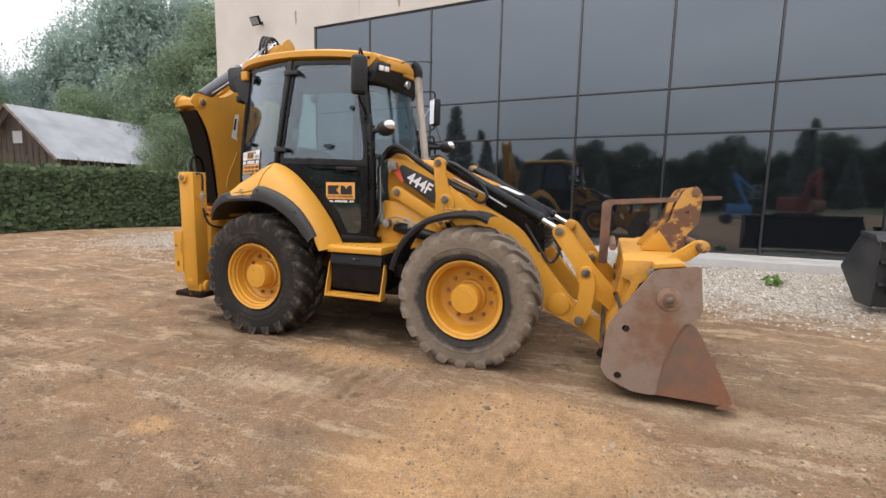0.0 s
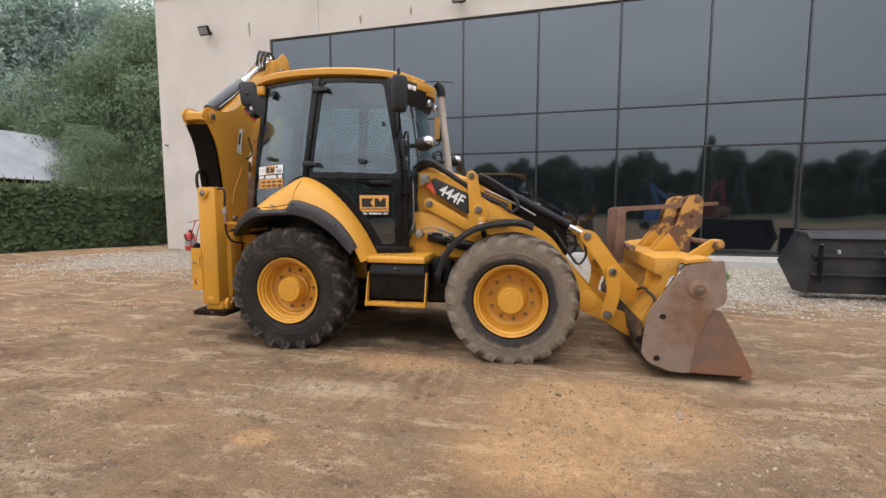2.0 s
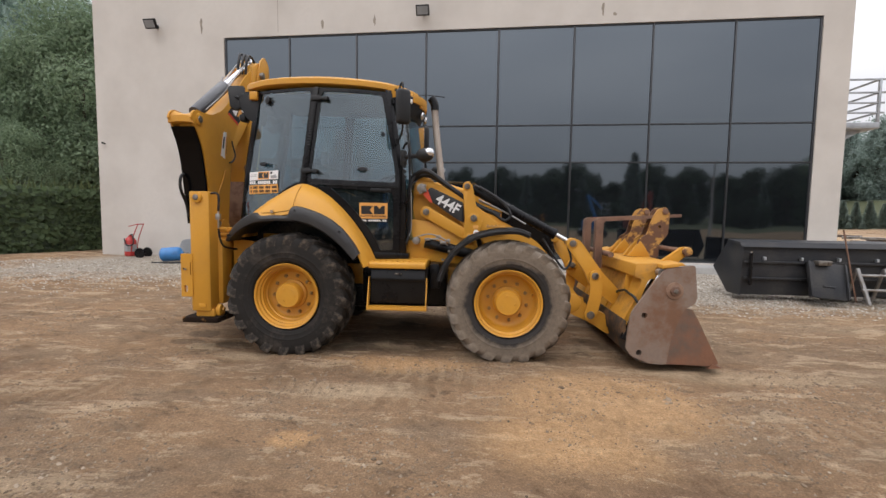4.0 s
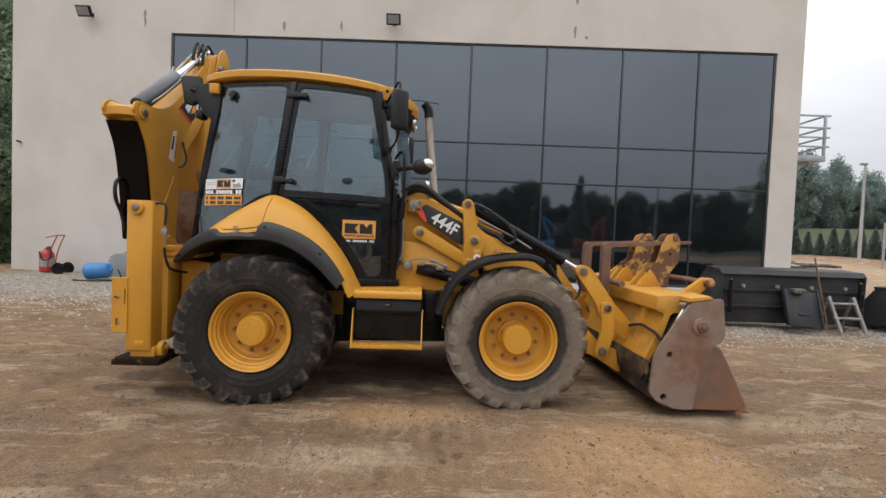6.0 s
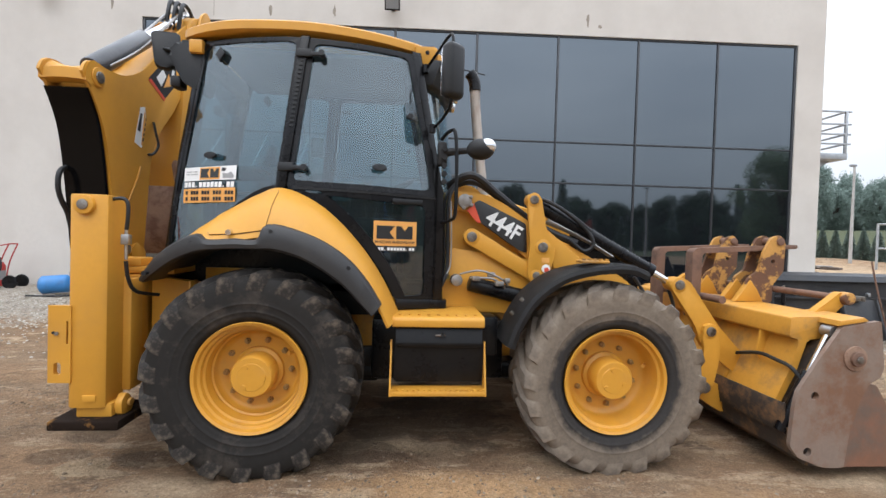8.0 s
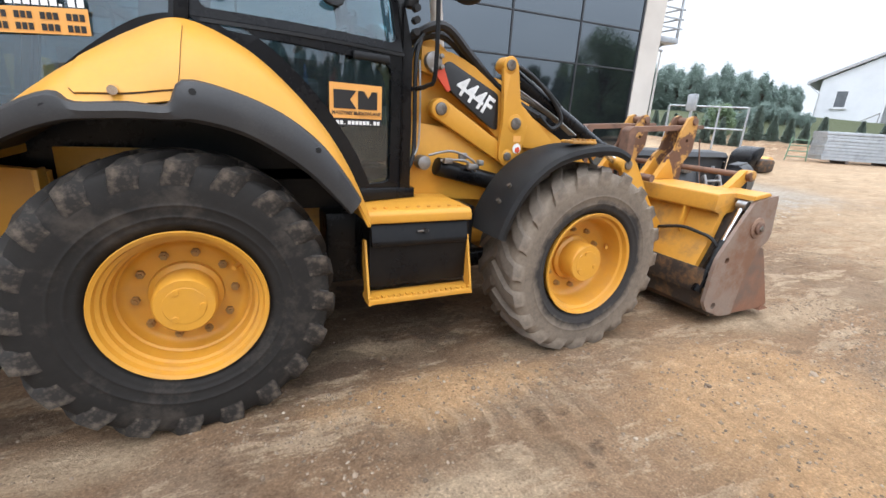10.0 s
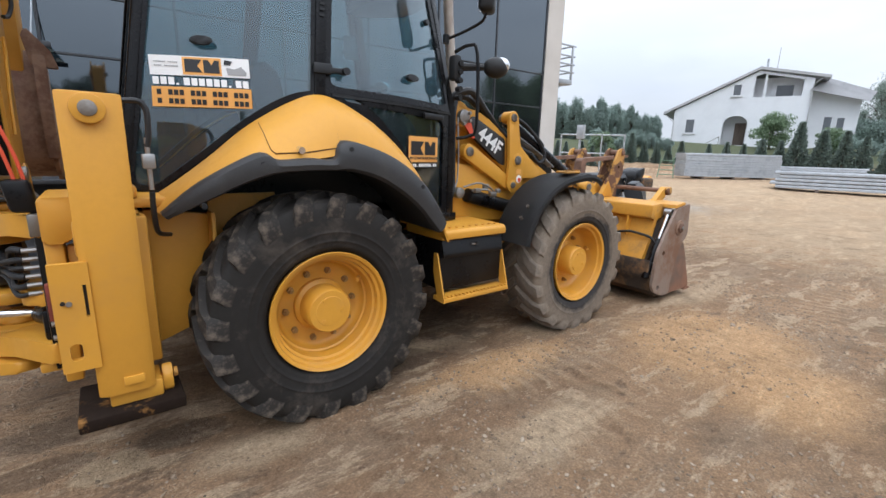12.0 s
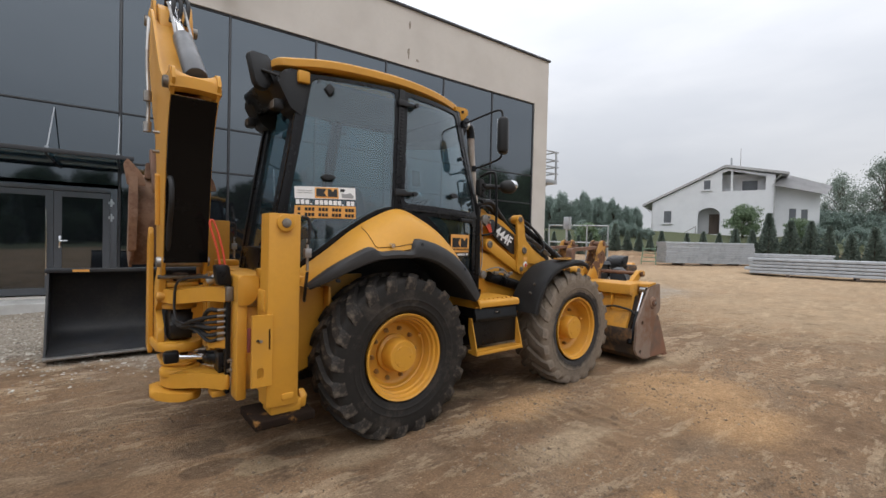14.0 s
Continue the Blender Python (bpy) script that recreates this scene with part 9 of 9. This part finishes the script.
# dark woodland behind the camera, mirrored by the glass front
wood = make_tree("woodland_tree", 9.0, 3.4, 71, M_LEAF_DARK, "dark woodland tree beyond the open yard", 0.05, 0.1, 0.27, 2.0, 26)
spots = []
for k in range(110):
    x = -130 + 2.5 * k + rnd.uniform(-1.5, 1.5)
    spots.append((x, -76 - 11 * rnd.random(), rnd.uniform(0.85, 1.45)))
for k in range(60):
    spots.append((-120 + 4.2 * k + rnd.uniform(-1.5, 1.5), -62 - 6 * rnd.random(), rnd.uniform(0.35, 0.55)))
plant_row(wood, spots, rnd, "woodland beyond the yard")
spruce = make_conifer("spruce", 11.0, 2.2, 9, M_NEEDLE, "tall dark spruce standing above the woodland", 0.5, 1500)
plant_row(spruce, [(-27.0, -36.0, 1.25), (-24.5, -40.0, 1.0), (22, -72, 1.4), (60, -74, 1.35), (64, -74, 1.5)] + [(-120 + 9.3 * k + 3 * math.sin(5.1 * k), -70 - 5 * math.sin(2.3 * k) ** 2, 0.72 + 0.3 * math.sin(3.7 * k) ** 2) for k in range(27)], rnd, "spruces in the woodland")

# lamp posts, signboard, pipe frame, rubble beyond the building
def street_lamp(x, y, h):
    z = zg(x, y)
    t = thing("street_lamp", (x, y, z), "tall grey lamp post with a flat head", "street lamp", "lamp posts round the yard")
    part("pole", cyl(B(), (x, y, z), (x, y, z + h), 0.1, 12, 0.06), M_PLINTH, t)
    part("head", box(B(), (x - 0.3, y - 0.1, z + h - 0.05), (x + 0.1, y + 0.1, z + h + 0.1), 0.04), M_GREYPLASTIC, t)


street_lamp(*polar((-2.45, 0.57), 42.7, 38), 6.2)
street_lamp(15.5, -15.5, 6.3)


# machines parked across the yard, which the glass front mirrors
def boom_lift(x, y):
    z = zg(x, y)
    t = thing("boom_lift", (x, y, z), "blue boom lift parked across the yard with its mast raised", "boom lift")
    for dx in (-0.9, 0.9):
        for dy in (-0.8, 0.8):
            m = Matrix.Translation((x + dx, y + dy, z + 0.38)) @ Matrix.Rotation(radians(90), 4, "X")
            part("wheel", lathe(B(), [(-0.12, 0.0), (-0.12, 0.34), (0, 0.38), (0.12, 0.34), (0.12, 0.0)], 20, m), M_PLASTIC, t)
    part("chassis", box(B(), (x - 1.1, y - 0.65, z + 0.35), (x + 1.1, y + 0.65, z + 0.75), 0.06), M_GREYPLASTIC, t)
    part("turret", box(B(), (x - 0.9, y - 0.5, z + 0.78), (x + 0.8, y + 0.5, z + 1.5), 0.1), M_BLUE, t)
    part("mast", tube(B(), [(x + 0.5, y, z + 1.3), (x - 0.5, y, z + 3.9)], 0.14, 8, False), M_BLUE, t)
    part("mast", tube(B(), [(x - 0.5, y, z + 3.9), (x + 0.9, y, z + 2.6)], 0.11, 8, False), M_BLUE, t)
    bm = B()
    for zz in (2.05, 2.55, 3.05):
        tube(bm, [(x + 0.8, y - 0.6, z + zz), (x + 1.5, y - 0.6, z + zz), (x + 1.5, y + 0.6, z + zz), (x + 0.8, y + 0.6, z + zz), (x + 0.8, y - 0.6, z + zz)], 0.025, 6, False)
    for dx, dy in ((0.8, -0.6), (1.5, -0.6), (1.5, 0.6), (0.8, 0.6)):
        cyl(bm, (x + dx, y + dy, z + 2.05), (x + dx, y + dy, z + 3.05), 0.025, 6)
    part("basket", bm, M_GALV, t)


def excavator(x, y):
    t = thing("excavator", Matrix.Translation((x, y, zg(x, y))) @ Matrix.Rotation(radians(72), 4, "Z"), "faded red tracked excavator parked across the yard", "excavator")
    x = y = z = 0.0
    for dy in (-0.75, 0.75):
        part("track", prism(B(), capsule((x - 1.0, z + 0.35), (x + 1.0, z + 0.35), 0.34), "y", y + dy - 0.22, y + dy + 0.22, 0.03), M_PLASTIC, t, "", local=True)
    part("upper_body", box(B(), (x - 1.2, y - 0.85, z + 0.8), (x + 1.0, y + 0.85, z + 1.75), 0.12), M_DULLRED, t, "", local=True)
    cab = part("cab", box(B(), (x + 0.1, y - 0.85, z + 1.76), (x + 1.0, y + 0.0, z + 2.7), 0.08), M_BLACK, t, "", local=True)
    part("window", box(B(), (x + 0.2, y - 0.865, z + 1.85), (x + 0.9, y - 0.85, z + 2.55)), M_HOUSEGLASS, cab, "", local=True)
    part("boom", prism(B(), fillet([(x + 0.7, z + 1.3), (x + 1.5, z + 3.3), (x + 2.5, z + 3.7), (x + 2.55, z + 3.4), (x + 1.75, z + 3.0), (x + 1.05, z + 1.3)], 0.1), "y", y + 0.1, y + 0.4, 0.03), M_DULLRED, t, "", local=True)
    part("stick", prism(B(), fillet([(x + 2.3, z + 3.8), (x + 2.6, z + 3.7), (x + 2.75, z + 1.6), (x + 2.55, z + 1.6)], 0.06), "y", y + 0.14, y + 0.36, 0.02), M_DULLRED, t, "", local=True)
    part("bucket", prism(B(), curve2([(x + 2.5, z + 1.6), (x + 2.9, z + 1.5), (x + 2.95, z + 1.0), (x + 2.5, z + 0.75), (x + 2.1, z + 0.9), (x + 2.3, z + 1.2)], 3), "y", y - 0.15, y + 0.65, 0.02), M_RUST, t, "", local=True)


boom_lift(6.4, -18.5)
excavator(10.2, -18.0)
sx, sy = polar(E1, 35.4, 31)
sz = zg(sx, sy)
sg = thing("signboard", (sx, sy, sz), "blank grey signboard on a thin post", "sign")
part("post", cyl(B(), (sx, sy, sz), (sx, sy, sz + 3.25), 0.04, 8), M_GALV, sg)
part("board", box(B(), (sx - 0.1, sy - 0.25, sz + 2.4), (sx + 0.1, sy + 0.25, sz + 3.25), 0.01), M_GALV, sg)
gx0, gy0 = polar(E1, 37.6, 37)
gx1, gy1 = polar(E1, 30.6, 37)
pf = thing("pipe_gate", ((gx0 + gx1) / 2, (gy0 + gy1) / 2, zg(gx0, gy0)), "pale galvanised pipe frame gate", "gate")
z0 = zg(gx0, gy0)
for f in (0, 0.3, 0.65, 1.0):
    x, y = gx0 + (gx1 - gx0) * f, gy0 + (gy1 - gy0) * f
    part("post", cyl(B(), (x, y, z0 - 0.1), (x, y, z0 + 2.6), 0.06, 8), M_GALV, pf)
for z in (2.55, 1.2):
    part("rail", cyl(B(), (gx0, gy0, z0 + z), (gx1, gy1, z0 + z), 0.05, 8), M_GALV, pf)
lx, ly = polar(E1, 26.0, 34.4)
ld = thing("trestle", (lx, ly, zg(lx, ly)), "small green steel trestle beside the sheet stack", "trestle")
for k in (-0.45, 0.45):
    part("leg", tube(B(), [(lx + 0.4 * k, ly - k, zg(lx, ly)), (lx + 0.3 * k, ly - 0.75 * k, zg(lx, ly) + 1.35)], 0.035, 6, False), M_GREENPAINT, ld)
for z in (0.25, 0.55, 0.85, 1.15):
    part("rung", tube(B(), [(lx - 0.17, ly + 0.42, zg(lx, ly) + z), (lx + 0.17, ly - 0.42, zg(lx, ly) + z)], 0.03, 6, False), M_GREENPAINT, ld)
# heap of parts by the sheet stack: dark grab, orange arm
hx, hy = polar(E1, 28.6, 24)
hz = zg(hx, hy)
gp = thing("hydraulic_grab", (hx, hy, hz), "black hydraulic grab with an orange arm lying on the earth", "grab")
part("body", box(B(), (hx - 0.6, hy - 0.5, hz), (hx + 0.4, hy + 0.5, hz + 0.5), 0.12), M_GREASE, gp)
part("jaw", prism(B(), curve2([(hx - 1.2, hz), (hx - 1.1, hz + 0.7), (hx - 0.4, hz + 0.95), (hx - 0.5, hz + 0.5), (hx - 0.8, hz + 0.2)], 3), "y", hy - 0.4, hy + 0.4, 0.03), M_BLACK, gp)
part("arm", prism(B(), fillet([(hx + 0.3, hz), (hx + 0.2, hz + 0.45), (hx + 0.5, hz + 0.6), (hx + 0.75, hz + 0.5), (hx + 0.8, hz + 0.1)], 0.08), "y", hy - 0.2, hy + 0.2, 0.03), M_ORANGE, gp)
for k in range(4):
    px, py = polar(E1, 41 + 3.2 * k, 30 + rnd.uniform(-1, 2))
    pz = zg(px, py)
    t = thing("scrap_pile", (px, py, pz), "low heap of scrap and boards beyond the building", "scrap", "scrap heaps")
    for j in range(6):
        a = rnd.uniform(0, 3.1)
        m = Matrix.Translation((px + rnd.uniform(-0.9, 0.9), py + rnd.uniform(-0.9, 0.9), pz + 0.1 + 0.1 * j * rnd.random())) @ Matrix.Rotation(a, 4, "Z")
        part("board", box(B(), (-0.7, -0.12, -0.06), (0.7, 0.12, 0.06), 0.01, 1, m), M_WOOD if j % 2 else M_STEEL, t)

# ---- stones on the yard ----
def stones(name, n, pick, size, label, seed, material, drift=False):
    rnd = random.Random(seed)
    base = [Vector((math.cos(a) * r, math.sin(a) * r, z)) for z, r in ((-0.35, 0.75), (0.3, 0.8)) for a in np.linspace(0, 2 * math.pi, 6)[:-1]] + [Vector((0, 0, 0.62))]
    vs, fs = [], []
    for _ in range(n):
        x, y = pick(rnd)
        if drift and noise.noise(Vector((x * 0.9, y * 0.9, 3.0))) * 1.5 + 0.22 + 0.5 * noise.noise(Vector((x * 3.0, y * 3.0, 7.0))) < rnd.random():
            continue
        if (-4.3 < x < -0.9 and 3.7 < y < 6 or -5.2 < x < -4.1 and 3.6 < y < 5) and rnd.random() < 0.85:
            continue
        s = size * rnd.uniform(0.45, 1.0) * (1.7 if rnd.random() < 0.03 else 1)
        e = Euler((rnd.uniform(-0.5, 0.5), rnd.uniform(-0.5, 0.5), rnd.uniform(0, 6.28))).to_matrix()
        c = Vector((x, y, zg(x, y) + s * 0.1))
        b = len(vs)
        sx_, sy_, sz_ = rnd.uniform(0.7, 1.3), rnd.uniform(0.7, 1.3), rnd.uniform(0.5, 0.9)
        for p in base:
            q = Vector((p.x * sx_, p.y * sy_, p.z * sz_)) * s * rnd.uniform(0.85, 1.15)
            vs.append(tuple(c + e @ q))
        for i in range(5):
            j = (i + 1) % 5
            fs.append((b + i, b + j, b + 5 + j, b + 5 + i))
            fs.append((b + 5 + i, b + 5 + j, b + 10))
    me = bpy.data.meshes.new(name)
    me.from_pydata(vs, [], fs)
    me.materials.append(material)
    return tagged(new(name, me), label, "stones", "", "stuff")


stones("gravel", 42000, lambda r: (r.uniform(-14.5, 9.0) if r.random() < 0.5 else r.uniform(0.5, 7.0), 11.4 - 3.6 * r.random() - 1.6 * r.random() ** 3), 0.023, "pale crushed gravel strewn along the building", 1, M_STONE)
stones("pebbles", 60000, lambda r: (r.uniform(-9.5, 5.5), -0.3 + 7.8 * r.random()), 0.0125, "small loose stones scattered over the earth", 2, M_PEBBLE, True)
stones("crumbs", 5000, lambda r: (r.uniform(-8.5, 3.5), 0.8 + 4.6 * r.random()), 0.019, "tan stone crumbs lying on the earth", 3, M_PEBBLE, True)
wd = thing("weed_tuft", (2.75, 9.1, zg(2.75, 9.1)), "small green weed tuft growing in the gravel", "weed")
vs, fs = [], []
leaf_cloud(vs, fs, (2.75, 9.1, zg(2.75, 9.1) + 0.09), (0.15, 0.14, 0.08), 60, 0.075, random.Random(4))
ob = raw_part("leaves", vs, fs, M_WEED, wd)
ob.matrix_parent_inverse = PLACE[wd].inverted()
